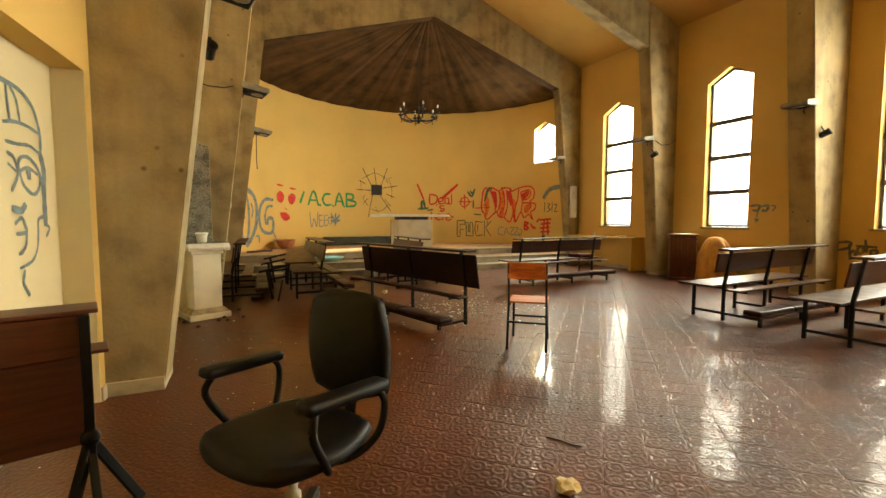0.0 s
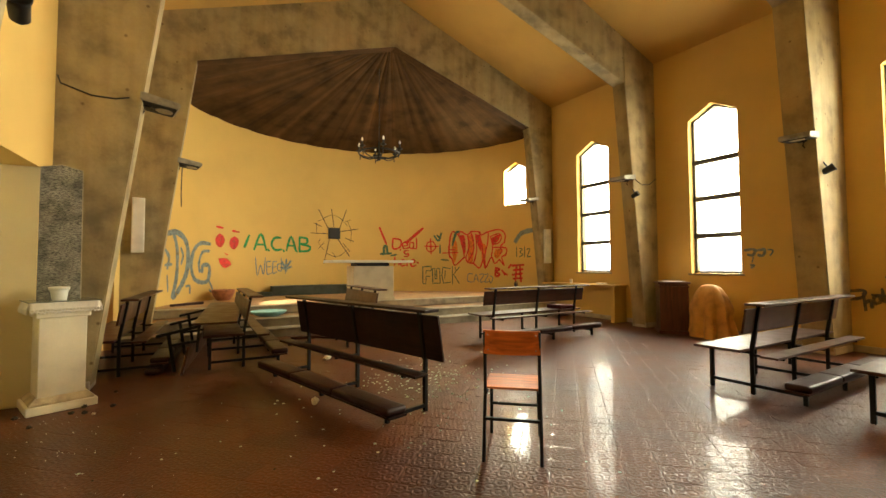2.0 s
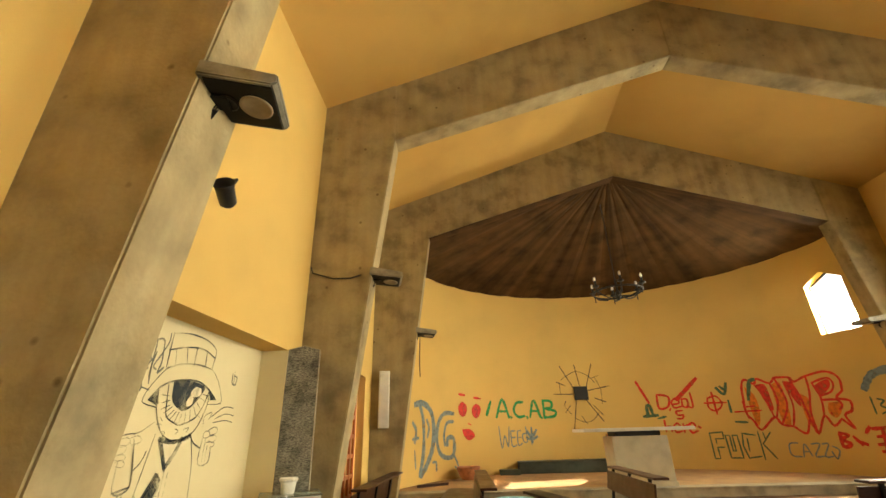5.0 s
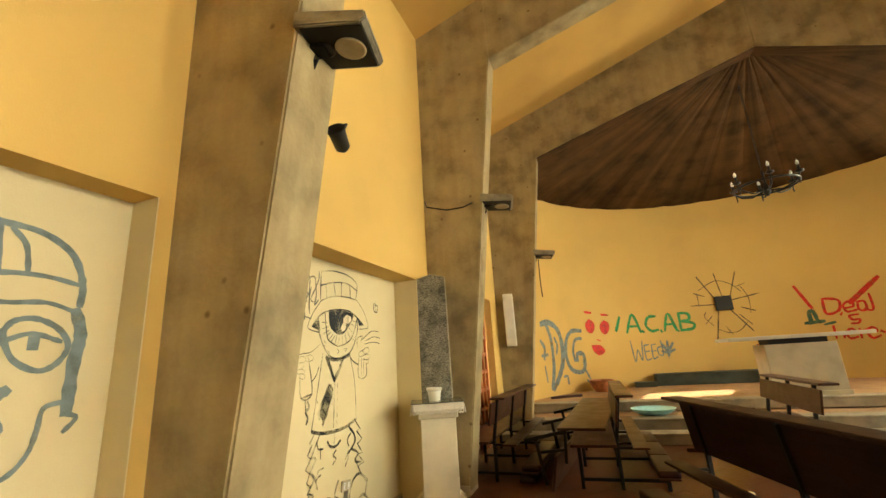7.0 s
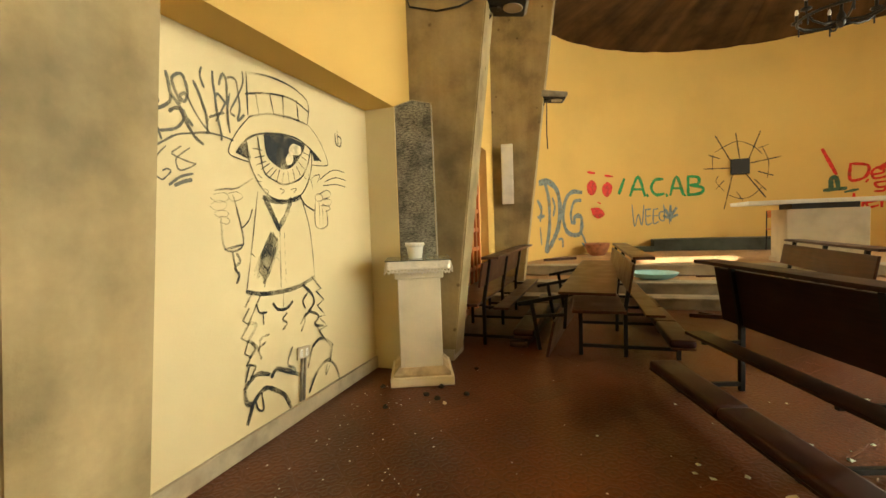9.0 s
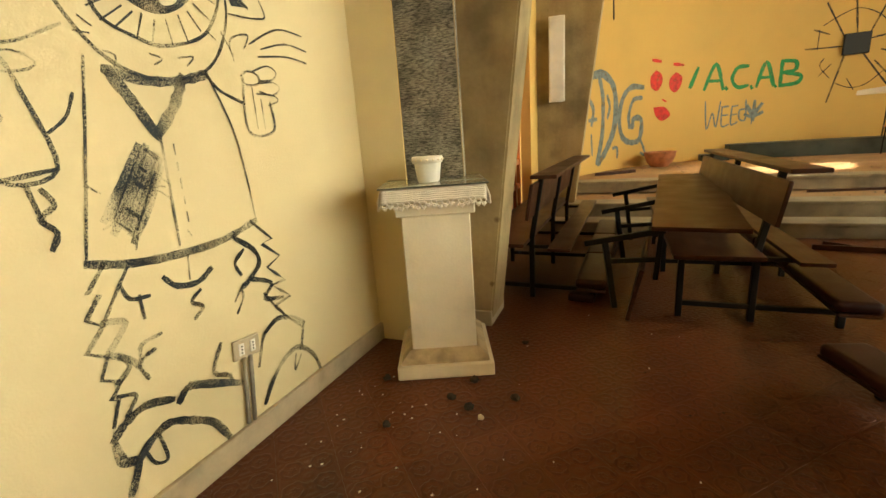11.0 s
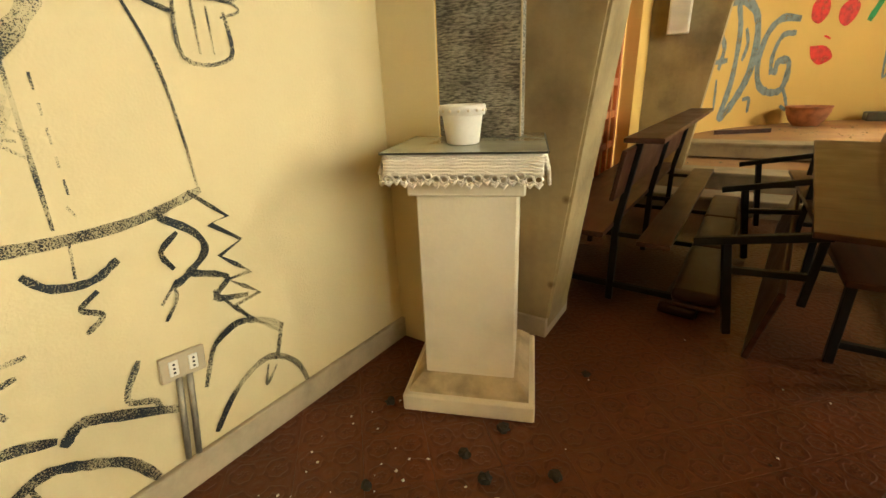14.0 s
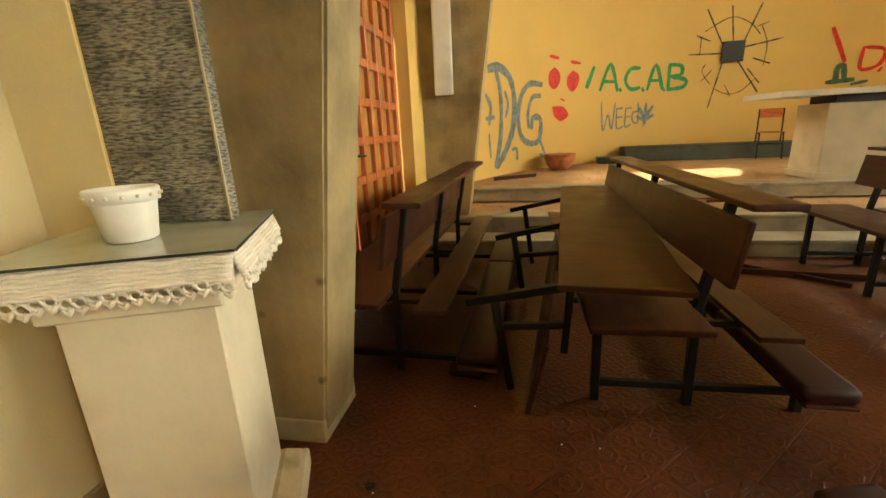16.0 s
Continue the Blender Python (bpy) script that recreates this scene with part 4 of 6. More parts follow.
    for k in range(16):
        a = 2 * math.pi * k / 16
        bm = bmesh.new()
        bmesh.ops.create_icosphere(bm, subdivisions=1, radius=0.005, matrix=Matrix.Translation((0.0755 * math.cos(a), 0.0755 * math.sin(a), 0.106)))
        part("bead", bm, M_STONE, pot, smooth=True)


M_GLASSTOP = material("greenish_glass", (0.42, 0.44, 0.36), 0.12, var=0.1, scale=5, fine=60, bump=0.02)
pedestal()


def side_door():
    x = WL2 - 0.14
    ob = thing("side_door", "closed orange varnished door with rows of square coffers", "door", kind="structure")
    for y0, y1 in ((7.04, 8.06), (8.08, 9.30)):
        leaf = part("door_leaf", box(bmesh.new(), x - 0.05, x - 0.012, y0, y1, 0.01, 2.28, 0.003), M_DOORP, ob)
        cols = 4 if y1 - y0 < 1.1 else 5
        for k in range(cols + 1):
            y = y0 + 0.035 + (y1 - y0 - 0.07) * k / cols
            w = 0.05 if k in (0, cols) else 0.028
            part("stile", box(bmesh.new(), x - 0.012, x + 0.022, y - w / 2 - 0.008, y + w / 2 + 0.008, 0.012, 2.278, 0.004), M_DOOR, leaf)
        for k in range(9):
            z = 0.06 + 2.16 * k / 8
            part("rail", box(bmesh.new(), x - 0.012, x + 0.016, y0 + 0.01, y1 - 0.01, z - 0.03, z + 0.03, 0.004), M_DOOR, leaf)
    bm = bmesh.new()
    bar(bm, (x + 0.022, 8.1, 1.12), (x + 0.028, 8.1, 0.92), 0.035, 0.008)
    bar(bm, (x + 0.03, 8.1, 1.05), (x + 0.075, 8.1, 1.05), 0.015, 0.015)
    bar(bm, (x + 0.07, 8.09, 1.05), (x + 0.07, 8.22, 1.045), 0.016, 0.016)
    part("door_handle", bm, M_BLACK, ob)


side_door()


def skirting():
    ends = [(f[0] - 0.015, f[0] + f[1] + 0.015) for f in FRAMES]
    for bay, (n0, n1) in enumerate(RECESS):
        x = -BAYS[bay][2]
        bm = box(bmesh.new(), x, x + 0.022, n0, n1, 0, 0.105, 0.004)
        solid("baseboard", aslant(bm, bay), M_SKIRT, "pale stone skirting along the recess", "skirting", kind="structure")
    for bay, y0, y1 in ((0, -2.5, RECESS[0][0]), (0, RECESS[0][1], ends[0][0]), (1, RECESS[1][1], ends[1][0])):
        bm = box(bmesh.new(), 0, 0.014, y0, y1, 0, 0.1, 0.003)
        solid("baseboard", aslant(bm, bay), M_SKIRT, "pale stone skirting along the wall", "skirting", kind="structure")
    for y0, y1 in ((-2.5, ends[0][0]), (ends[0][1], ends[1][0]), (ends[1][1], FRONT[1] + 0.79), (FRONT[1] + 0.91, 9.3)):
        bm = box(bmesh.new(), WR - 0.014, WR, y0, y1, 0, 0.1, 0.003)
        solid("baseboard", bm, M_SKIRT, "pale stone skirting along the wall", "skirting", kind="structure")


skirting()


def flood_light(m, group="pillar lights"):
    """A flat angular housing on a bracket with two round lenses below."""
    ob = thing("flood_light", "flat grey metal light fitting jutting from a concrete pillar", "lamp", m, group)
    bm = bmesh.new()
    prism(bm, [(0.0, 0.0), (0.36, 0.0), (0.39, 0.025), (0.38, 0.075), (0.0, 0.095)], "y", -0.18, 0.18, 0.008)
    part("housing", bm, M_GREYBOX, ob)
    bm = box(bmesh.new(), 0.03, 0.36, -0.16, 0.16, -0.006, 0.002, 0.002)
    part("lens_plate", bm, M_STEEL, ob)
    for x, r in ((0.11, 0.055), (0.255, 0.085)):
        bm = lathe(bmesh.new(), [(r, 0.0), (r, -0.006), (r * 0.85, -0.008), (r * 0.8, -0.005)], 24)
        bmesh.ops.transform(bm, matrix=Matrix.Translation((x, 0, -0.006)), verts=bm.verts)
        part("lens", bm, M_SKIRT if r > 0.07 else M_BLACK, ob, smooth=True)
    bm = bmesh.new()
    bar(bm, (-0.06, 0.0, -0.02), (0.12, 0.0, -0.012), 0.1, 0.02)
    for k in range(6):
        tube(bm, [(0.02 + 0.01 * k, -0.02 + 0.01 * k, -0.02), (0.01 + 0.012 * k, 0.0, -0.07), (-0.01 + 0.01 * k, 0.02, -0.12)], 0.006, 6)
    part("bracket", bm, M_STEEL, ob)
    return ob


def pillar_x(i, side, z):
    foot, knee = FRAMES[i][2 if side < 0 else 3]
    return foot + (knee - foot) * z / KNEE


for i in range(3):
    flood_light(pose(pillar_x(i, -1, 3.05) - 0.05, FRONT[i] + 0.15, (3.05, 3.12, 3.12)[i], 0, 5, 12))
    flood_light(pose(pillar_x(i, 1, 3.05) + 0.05, FRONT[i] + 0.15, 3.05, 0, 6, 184))


def cable(pts, label, r=0.008):
    bm = tube(bmesh.new(), pts, r, 6)
    solid("cable", bm, M_BLACK, label, "cable", smooth=True)


cable([(face_left(6.6) + 0.02, FRONT[1] - 0.012, 3.24), (-0.45, FRONT[1] - 0.02, 3.16), (-0.2, FRONT[1] - 0.02, 3.08), (0.0, FRONT[1] - 0.02, 3.08), (0.12, FRONT[1] - 0.01, 3.12)], "black cable sagging across the pillar to its light")
cable([(WR - 0.02, FRONT[1] - 0.012, 3.12), (9.0, FRONT[1] - 0.02, 2.98), (8.75, FRONT[1] - 0.02, 2.95), (8.55, FRONT[1] - 0.01, 3.04)], "black cable sagging across the pillar to its light")
cable([(pillar_x(2, -1, 3.0) + 0.06, FRONT[2] + 0.1, 3.05), (pillar_x(2, -1, 3.0) + 0.05, FRONT[2] + 0.1, 2.6), (pillar_x(2, -1, 3.0) + 0.06, FRONT[2] + 0.1, 2.35)], "loose black cable hanging from a pillar light")


def small_spot(m, label):
    ob = thing("spotlight", label, "lamp", m, "black spotlights")
    bm = lathe(bmesh.new(), [(0.025, -0.09), (0.045, -0.07), (0.05, 0.03), (0.06, 0.06), (0.055, 0.065), (0.03, 0.03)], 16)
    bmesh.ops.transform(bm, matrix=pose(0, 0, 0, 60, 20, 0), verts=bm.verts)
    part("head", bm, M_BLACK, ob, smooth=True)
    bm = bar(bmesh.new(), (0, 0, 0.0), (0, 0.07, 0.13), 0.03, 0.015)
    part("bracket", bm, M_BLACK, ob)


small_spot(pose(-0.02, FRONT[0] + 0.45, 2.66), "small black spotlight clamped to the pillar")
small_spot(pose(8.50, FRONT[0] - 0.06, 2.62), "small black spotlight clamped to the pillar")
small_spot(pose(8.50, FRONT[1] - 0.05, 2.72), "small black spotlight clamped to the pillar")


def column_box(m):
    ob = thing("column_loudspeaker", "slim white column loudspeaker on the wall", "loudspeaker", m, "column loudspeakers")
    part("housing", box(bmesh.new(), -0.09, 0.09, -0.05, 0.05, 0, 0.92, 0.012, seg=2), M_WHITE, ob)
    part("grille", box(bmesh.new(), -0.075, 0.075, -0.055, -0.048, 0.04, 0.88, 0.002), M_WHITE, ob)


column_box(pose(-0.12, FRONT[2] - 0.07, 1.52, 0, 0, 8))
column_box(pose(8.98, FRONT[2] - 0.06, 1.35, 0, 0, -8))


def chandelier():
    c = Vector((4.60, 10.95, 4.02))
    ob = thing("chandelier", "black wrought-iron ring chandelier with candle bulbs on a long chain", "chandelier", Matrix.Translation(c))
    ring = [(0.5 * math.cos(a), 0.5 * math.sin(a), 0.06) for a in [2 * math.pi * k / 36 for k in range(36)]]
    part("ring", tube(bmesh.new(), ring, 0.02, 8, True), M_BLACK, ob, smooth=True)
    hub = lathe(bmesh.new(), [(0.02, -0.12), (0.06, -0.05), (0.05, 0.05), (0.02, 0.12), (0.02, 0.35)], 14)
    part("hub", hub, M_BLACK, ob, smooth=True)
    for k in range(6):
        a = 2 * math.pi * k / 6 + 0.35
        u = Vector((math.cos(a), math.sin(a), 0))
        pts = [u * 0.03 + Vector((0, 0, -0.02)), u * 0.25 + Vector((0, 0, -0.07)), u * 0.42 + Vector((0, 0, -0.02)), u * 0.52 + Vector((0, 0, 0.08)), u * 0.53 + Vector((0, 0, 0.13))]
        arm = part("arm", tube(bmesh.new(), pts, 0.014, 6), M_BLACK, ob, smooth=True)
        bm = lathe(bmesh.new(), [(0.03, 0.12), (0.07, 0.14), (0.065, 0.16), (0.022, 0.165), (0.022, 0.26)], 12)
        bmesh.ops.translate(bm, vec=u * 0.53, verts=bm.verts)
        part("candle_cup", bm, M_BLACK, arm, smooth=True)
        bm = lathe(bmesh.new(), [(0.014, 0.26), (0.026, 0.29), (0.02, 0.33), (0.002, 0.36)], 10)
        bmesh.ops.translate(bm, vec=u * 0.53, verts=bm.verts)
        part("bulb", bm, M_WHITE, arm, "white candle bulb", True)
        bm = tube(bmesh.new(), [u * 0.50 + Vector((0, 0, 0.06)), u * 0.50 + Vector((0, 0, -0.07))], 0.012, 6)
        part("pendant", bm, M_BLACK, arm)
    bm = bmesh.new()
    top = 6.28 - c.z
    n = 40
    for k in range(n):
        z = 0.34 + (top - 0.34) * k / n
        h = (top - 0.34) / n
        w = (0.014, 0.0, 0) if k % 2 else (0.0, 0.014, 0)
        tube(bm, [(w[0], w[1], z), (w[0], w[1], z + h * 1.2), (-w[0], -w[1], z + h * 1.2), (-w[0], -w[1], z)], 0.005, 5, True)
    part("chain", bm, M_BLACK, ob)


chandelier()


def bowl_pot(x, y, z, r, h, mat, name, label, cat):
    bm = lathe(bmesh.new(), [(r * 0.55, 0), (r * 0.8, h * 0.3), (r * 0.97, h * 0.7), (r, h), (r * 1.04, h * 1.02), (r * 1.02, h * 0.92), (r * 0.9, h * 0.9), (r * 0.6, h * 0.3), (0.001, h * 0.25)], 28, False)
    solid(name, bm, mat, label, cat, smooth=True, m=facing(x, y, 0, z))


bowl_pot(1.28, 13.0, PLAT, 0.26, 0.26, M_TERRA, "terracotta_bowl", "round terracotta planter bowl on the platform", "pot")
bowl_pot(2.0, 10.2, 0.30, 0.33, 0.10, M_BLUE, "plastic_basin", "shallow pale blue plastic basin on the step", "basin")


def socket():
    m = pose(face_left(5.406) - BAYS[1][2] + 0.004, 5.406, 0.422, 0, 0, 88) @ pose(0, 0, 0, 0, 6, 0)
    ob = thing("power_socket", "grey double wall socket with plastic conduits below", "socket", m)
    part("plate", box(bmesh.new(), -0.062, 0.062, -0.012, 0.0, -0.04, 0.04, 0.003), M_SKIRT, ob)
    for x in (-0.027, 0.027):
        ins = part("insert", box(bmesh.new(), x - 0.013, x + 0.013, -0.015, -0.011, -0.024, 0.024, 0.002), M_WHITE, ob)
        for z in (-0.013, 0.0, 0.013):
            bm = lathe(bmesh.new(), [(0.0035, 0.0), (0.0035, 0.002)], 8)
            bmesh.ops.transform(bm, matrix=pose(x, -0.0155, z, 90, 0, 0), verts=bm.verts)
            part("hole", bm, M_BLACK, ins)
    for x, z0 in ((0.012, 0.05), (-0.018, 0.04)):
        bm = tube(bmesh.new(), [(x, -0.012, -0.035), (x - 0.004, -0.012, -0.2), (x - 0.008, -0.012, -0.31)], 0.009, 8)
        part("conduit", bm, M_GREYBOX, ob, smooth=True)


socket()




def seat_cushion(m):
    bm = box(bmesh.new(), -0.24, 0.24, -0.17, 0.17, 0.0, 0.07, 0.03, seg=3)
    for v in bm.verts:
        v.co.z += 0.012 * math.sin(v.co.x * 17) * (v.co.z > 0.03)
    solid("seat_cushion", bm, M_MAROON, "slumped maroon velvet cushion lying on the pew seat", "cushion", smooth=True, m=m)


M_MAROON = material("maroon_velvet", (0.07, 0.008, 0.010), 0.85, var=0.2, scale=14, fine=200, bump=0.2, spec=0.2)
seat_cushion(facing(7.0, 7.25, 6, 0.452))


def paper_cup(m):
    bm = lathe(bmesh.new(), [(0.028, 0.0), (0.038, 0.10), (0.040, 0.10), (0.040, 0.095), (0.036, 0.095), (0.027, 0.006), (0.001, 0.006)], 20, False)
    solid("paper_cup", bm, M_WHITE, "white paper cup standing on the wall ledge", "cup", smooth=True, m=m)


paper_cup(facing(8.98, 8.9, 0, 0.84))
bm = box(bmesh.new(), -0.12, 0.12, -0.09, 0.09, 0.0, 0.035, 0.006)
solid("paper_stack", bm, M_PAPER, "small stack of cream paper on the wall ledge", "paper", m=facing(9.03, 8.0, 20, 0.84))


# ---- litter ----


def crumpled(name, x, y, z, r, mat, label, seed, flat=0.6):
    rnd = random.Random(seed)
    bm = bmesh.new()
    bmesh.ops.create_icosphere(bm, subdivisions=2, radius=r)
    for v in bm.verts:
        v.co *= rnd.uniform(0.6, 1.25)
        v.co.z *= flat
    lo = min(v.co.z for v in bm.verts)
    for v in bm.verts:
        v.co.z -= lo
    solid(name, bm, mat, label, "litter", m=pose(x, y, z, 0, 0, rnd.uniform(0, 360)))


crumpled("paper_wad", 1.50, 1.42, 0.0, 0.055, M_PAPER, "crumpled cream paper lying on the tiles", 3)
crumpled("paper_wad", 1.78, 5.1, 0.0, 0.035, M_WHITE, "small crumpled white paper below the kneeler", 4, 1.0)
crumpled("paper_wad", 2.35, 6.95, 0.0, 0.05, M_PAPER, "crumpled cream paper lying on the tiles", 5)
M_CLOD = material("dark_debris", (0.03, 0.025, 0.014), 0.9, var=0.3, scale=30)
for k, (x, y, r) in enumerate(((-0.02, 5.83, 0.022), (-0.06, 6.05, 0.024), (-0.12, 5.88, 0.02), (0.16, 5.95, 0.022), (-0.32, 5.62, 0.018), (0.1, 6.5, 0.018), (-0.5, 5.95, 0.02), (0.05, 5.78, 0.014))):
    crumpled("debris_lump", x, y, 0.0, r, M_CLOD if k != 7 else M_PAPER, "small dark lump of debris on the tiles", 20 + k, 0.7)


def scatter(name, label, mat, n, area, size, seed, z=0.0):
    """Loose chips over an area, one mesh."""
    rnd = random.Random(seed)
    verts, faces = [], []
    for _ in range(n):
        x, y = rnd.gauss(area[0], area[2]), rnd.gauss(area[1], area[3])
        s, a, t = size * rnd.uniform(0.4, 1.5), rnd.uniform(0, 6.28), rnd.uniform(0.1, 0.5)
        k = len(verts)
        pts = [(math.cos(a + q) * s * rnd.uniform(0.5, 1), math.sin(a + q) * s * rnd.uniform(0.5, 1)) for q in (0, 1.6, 3.1, 4.7)]
        verts += [(x + p[0], y + p[1], z + 0.001) for p in pts] + [(x, y, z + 0.002 + s * t)]
        faces += [(k + i, k + (i + 1) % 4, k + 4) for i in range(4)]
    me = bpy.data.meshes.new(name)
    me.from_pydata(verts, [], faces)
    me.materials.append(mat)
    tagged(new(name, me), label, "litter", kind="stuff")


scatter("glass_shards", "scattered green glass shards on the tiles", M_SHARD, 260, (3.1, 5.35, 0.5, 0.45), 0.018, 1)
scatter("glass_shards", "scattered green glass shards on the tiles", M_SHARD, 90, (2.5, 4.6, 0.8, 0.8), 0.014, 2)
scatter("plaster_chips", "white plaster crumbs scattered on the tiles", M_WHITE, 120, (0.15, 4.2, 0.5, 1.1), 0.006, 3)
scatter("plaster_chips", "white plaster crumbs scattered on the tiles", M_WHITE, 50, (-0.35, 5.55, 0.2, 0.35), 0.006, 4)
scatter("dark_crumbs", "dark leaf crumbs scattered on the tiles", M_CLOD, 140, (5.0, 4.6, 2.4, 2.2), 0.010, 5)
scatter("platform_rubble", "pale rubble crumbs on the altar platform", M_STEP, 260, (2.4, 12.4, 1.0, 0.7), 0.02, 6, PLAT)
scatter("step_rubble", "broken bits on the altar step", M_STEP, 70, (2.6, 10.2, 1.2, 0.2), 0.02, 7, 0.302)
for k, (x0, y0, x1, y1, z, w) in enumerate(((0.25, 11.6, 0.85, 12.0, PLAT, 0.07), (2.6, 10.35, 3.5, 10.5, 0.305, 0.03), (2.2, 8.9, 3.1, 8.75, 0.0, 0.06), (2.35, 9.1, 2.9, 8.6, 0.0, 0.03))):
    bm = bar(bmesh.new(), (x0, y0, z + 0.016), (x1, y1, z + 0.016), 0.03, w, up=(0, 0, 1))
    solid("loose_board", bm, M_PEW, "broken wooden slat lying on the floor", "board")
cable([(1.74, 1.86, 0.004), (1.78, 1.81, 0.004), (1.81, 1.74, 0.004), (1.85, 1.70, 0.004)], "short dark wire lying on the tiles", 0.0035)

# ---- marks painted on the walls ----


def on_recess(u, v, d):
    y = 5.572 + 0.945 * (u - 5.6) + 0.02 * (v - 1)
    return (face_left(y) - BAYS[1][2] + d, y, 1.007 + 1.023 * (v - 1))


def on_first(u, v, d):
    return (face_left(u - 0.1) - BAYS[0][2] + d, u - 0.1, v)


def on_right(u, v, d):
    return (WR - d, u, v)


def on_apse(u, v, d):
    return arc_point(u / (AR * math.pi / 180) + 1.1, AR - d, v - 0.12)


class Marks:
    """A drawing of brush and spray strokes, laid as thin paint on a wall."""

    def __init__(self, name, label, mat, surface):
        self.bm, self.name, self.label, self.mat, self.surface, self.d = bmesh.new(), name, label, mat, surface, 0.0030
        self.k = AR * math.pi / 180 if surface is on_apse else 1.0
        self.rnd = random.Random(len(label) * 7 + len(name))

    def put(self, u, v):
        return self.bm.verts.new(self.surface(u, v, self.d))

    def line(self, pts, width, curved=True):
        self.d += 0.00002
        pts = [(p[0] * self.k, p[1]) for p in pts]
        if curved:
            pts = smooth_line(pts, 5)
        dense = []
        for a, b in zip(pts, pts[1:]):
            n = max(1, int(math.dist(a, b) / 0.06))
            dense += [(a[0] + (b[0] - a[0]) * i / n, a[1] + (b[1] - a[1]) * i / n) for i in range(n)]
        dense.append(pts[-1])
        out = []
        for i, p in enumerate(dense):
            q, r = dense[max(i - 1, 0)], dense[min(i + 1, len(dense) - 1)]
            t = Vector((r[0] - q[0], r[1] - q[1]))
            t = t.normalized() if t.length > 1e-6 else Vector((1, 0))
            w = width / 2 * self.rnd.uniform(0.8, 1.15)
            e = (-w * 0.7 if i == 0 else w * 0.7 if i == len(dense) - 1 else 0.0)
            if i in (0, len(dense) - 1):
                w *= 0.75
            c = Vector(p) + t * e
            out.append((self.put(c.x - t.y * w, c.y + t.x * w), self.put(c.x + t.y * w, c.y - t.x * w)))
        for a, b in zip(out, out[1:]):
            self.bm.faces.new((a[0], a[1], b[1], b[0]))

    def fill(self, pts):
        self.d += 0.00004
        pts = [(p[0] * self.k, p[1]) for p in pts]
        pts = smooth_line(pts + pts[:1], 4)[:-1] if len(pts) > 4 else pts
        self.bm.faces.new([self.put(*p) for p in pts])

    def done(self):
        return solid(self.name, self.bm, self.mat, self.label, "graffiti")


P_CREAM = spray("cream", (0.74, 0.62, 0.38))

mural = Marks("wall_drawing", "large black line drawing of an eye-headed hooded figure", P_BRUSH, on_recess)
mural.line([(5.03, 2.09), (5.03, 1.86)], 0.012)
mural.line([(5.04, 2.09), (5.21, 2.12), (5.41, 2.12), (5.55, 2.09), (5.61, 2.04), (5.59, 1.92)], 0.012)
mural.line([(5.02, 1.97), (5.21, 2.02), (5.43, 2.04), (5.6, 2.0)], 0.012)
mural.line([(5.04, 1.85), (5.2, 1.9), (5.4, 1.92), (5.6, 1.91)], 0.012)
mural.line([(5.1, 1.99), (5.12, 1.88)], 0.014)
mural.line([(5.22, 2.02), (5.25, 1.91)], 0.014)
mural.line([(5.34, 2.04), (5.34, 1.91)], 0.014)
mural.line([(5.48, 2.04), (5.49, 1.92)], 0.014)
mural.line([(5.04, 1.85), (4.94, 1.75), (4.88, 1.66), (4.89, 1.62), (5.02, 1.6)], 0.007)
mural.line([(5.6, 1.91), (5.72, 1.83), (5.82, 1.69), (5.77, 1.66), (5.63, 1.65)], 0.007)
mural.line([(4.93, 1.64), (5.01, 1.72), (5.12, 1.77), (5.29, 1.8), (5.47, 1.8), (5.62, 1.75), (5.73, 1.69)], 0.012)
mural.line([(4.93, 1.64), (5.01, 1.62)], 0.01)
mural.fill([(4.93, 1.64), (5.01, 1.71), (5.04, 1.62)])
mural.fill([(5.62, 1.75), (5.73, 1.69), (5.65, 1.68)])
mural.line([(5.01, 1.71), (5.03, 1.59), (5.11, 1.47), (5.21, 1.41), (5.34, 1.4), (5.48, 1.44), (5.57, 1.53), (5.62, 1.65), (5.62, 1.74)], 0.012)
mural.line([(5.1, 1.75), (5.12, 1.64), (5.15, 1.55), (5.25, 1.51), (5.34, 1.5), (5.49, 1.55), (5.57, 1.64), (5.61, 1.74)], 0.012)
mural.fill([(5.15, 1.77), (5.29, 1.8), (5.53, 1.78), (5.53, 1.73), (5.43, 1.63), (5.33, 1.59), (5.24, 1.61), (5.17, 1.66)])
mural.line([(5.06, 1.68), (5.13, 1.68)], 0.008, False)
mural.line([(5.07, 1.63), (5.15, 1.65)], 0.008, False)
mural.line([(5.08, 1.59), (5.16, 1.62)], 0.008, False)
mural.line([(5.12, 1.57), (5.19, 1.61)], 0.008, False)
mural.line([(5.15, 1.54), (5.22, 1.59)], 0.008, False)
mural.line([(5.19, 1.53), (5.25, 1.58)], 0.008, False)
mural.line([(5.25, 1.51), (5.28, 1.58)], 0.008, False)
mural.line([(5.3, 1.51), (5.32, 1.57)], 0.008, False)
mural.line([(5.37, 1.51), (5.36, 1.58)], 0.008, False)
mural.line([(5.43, 1.53), (5.41, 1.6)], 0.008, False)
mural.line([(5.49, 1.57), (5.45, 1.62)], 0.008, False)
mural.line([(5.54, 1.61), (5.48, 1.65)], 0.008, False)
mural.line([(5.57, 1.67), (5.51, 1.69)], 0.008, False)
mural.line([(5.59, 1.71), (5.53, 1.72)], 0.008, False)
mural.line([(5.13, 1.41), (5.24, 1.39), (5.37, 1.4), (5.48, 1.43)], 0.03)
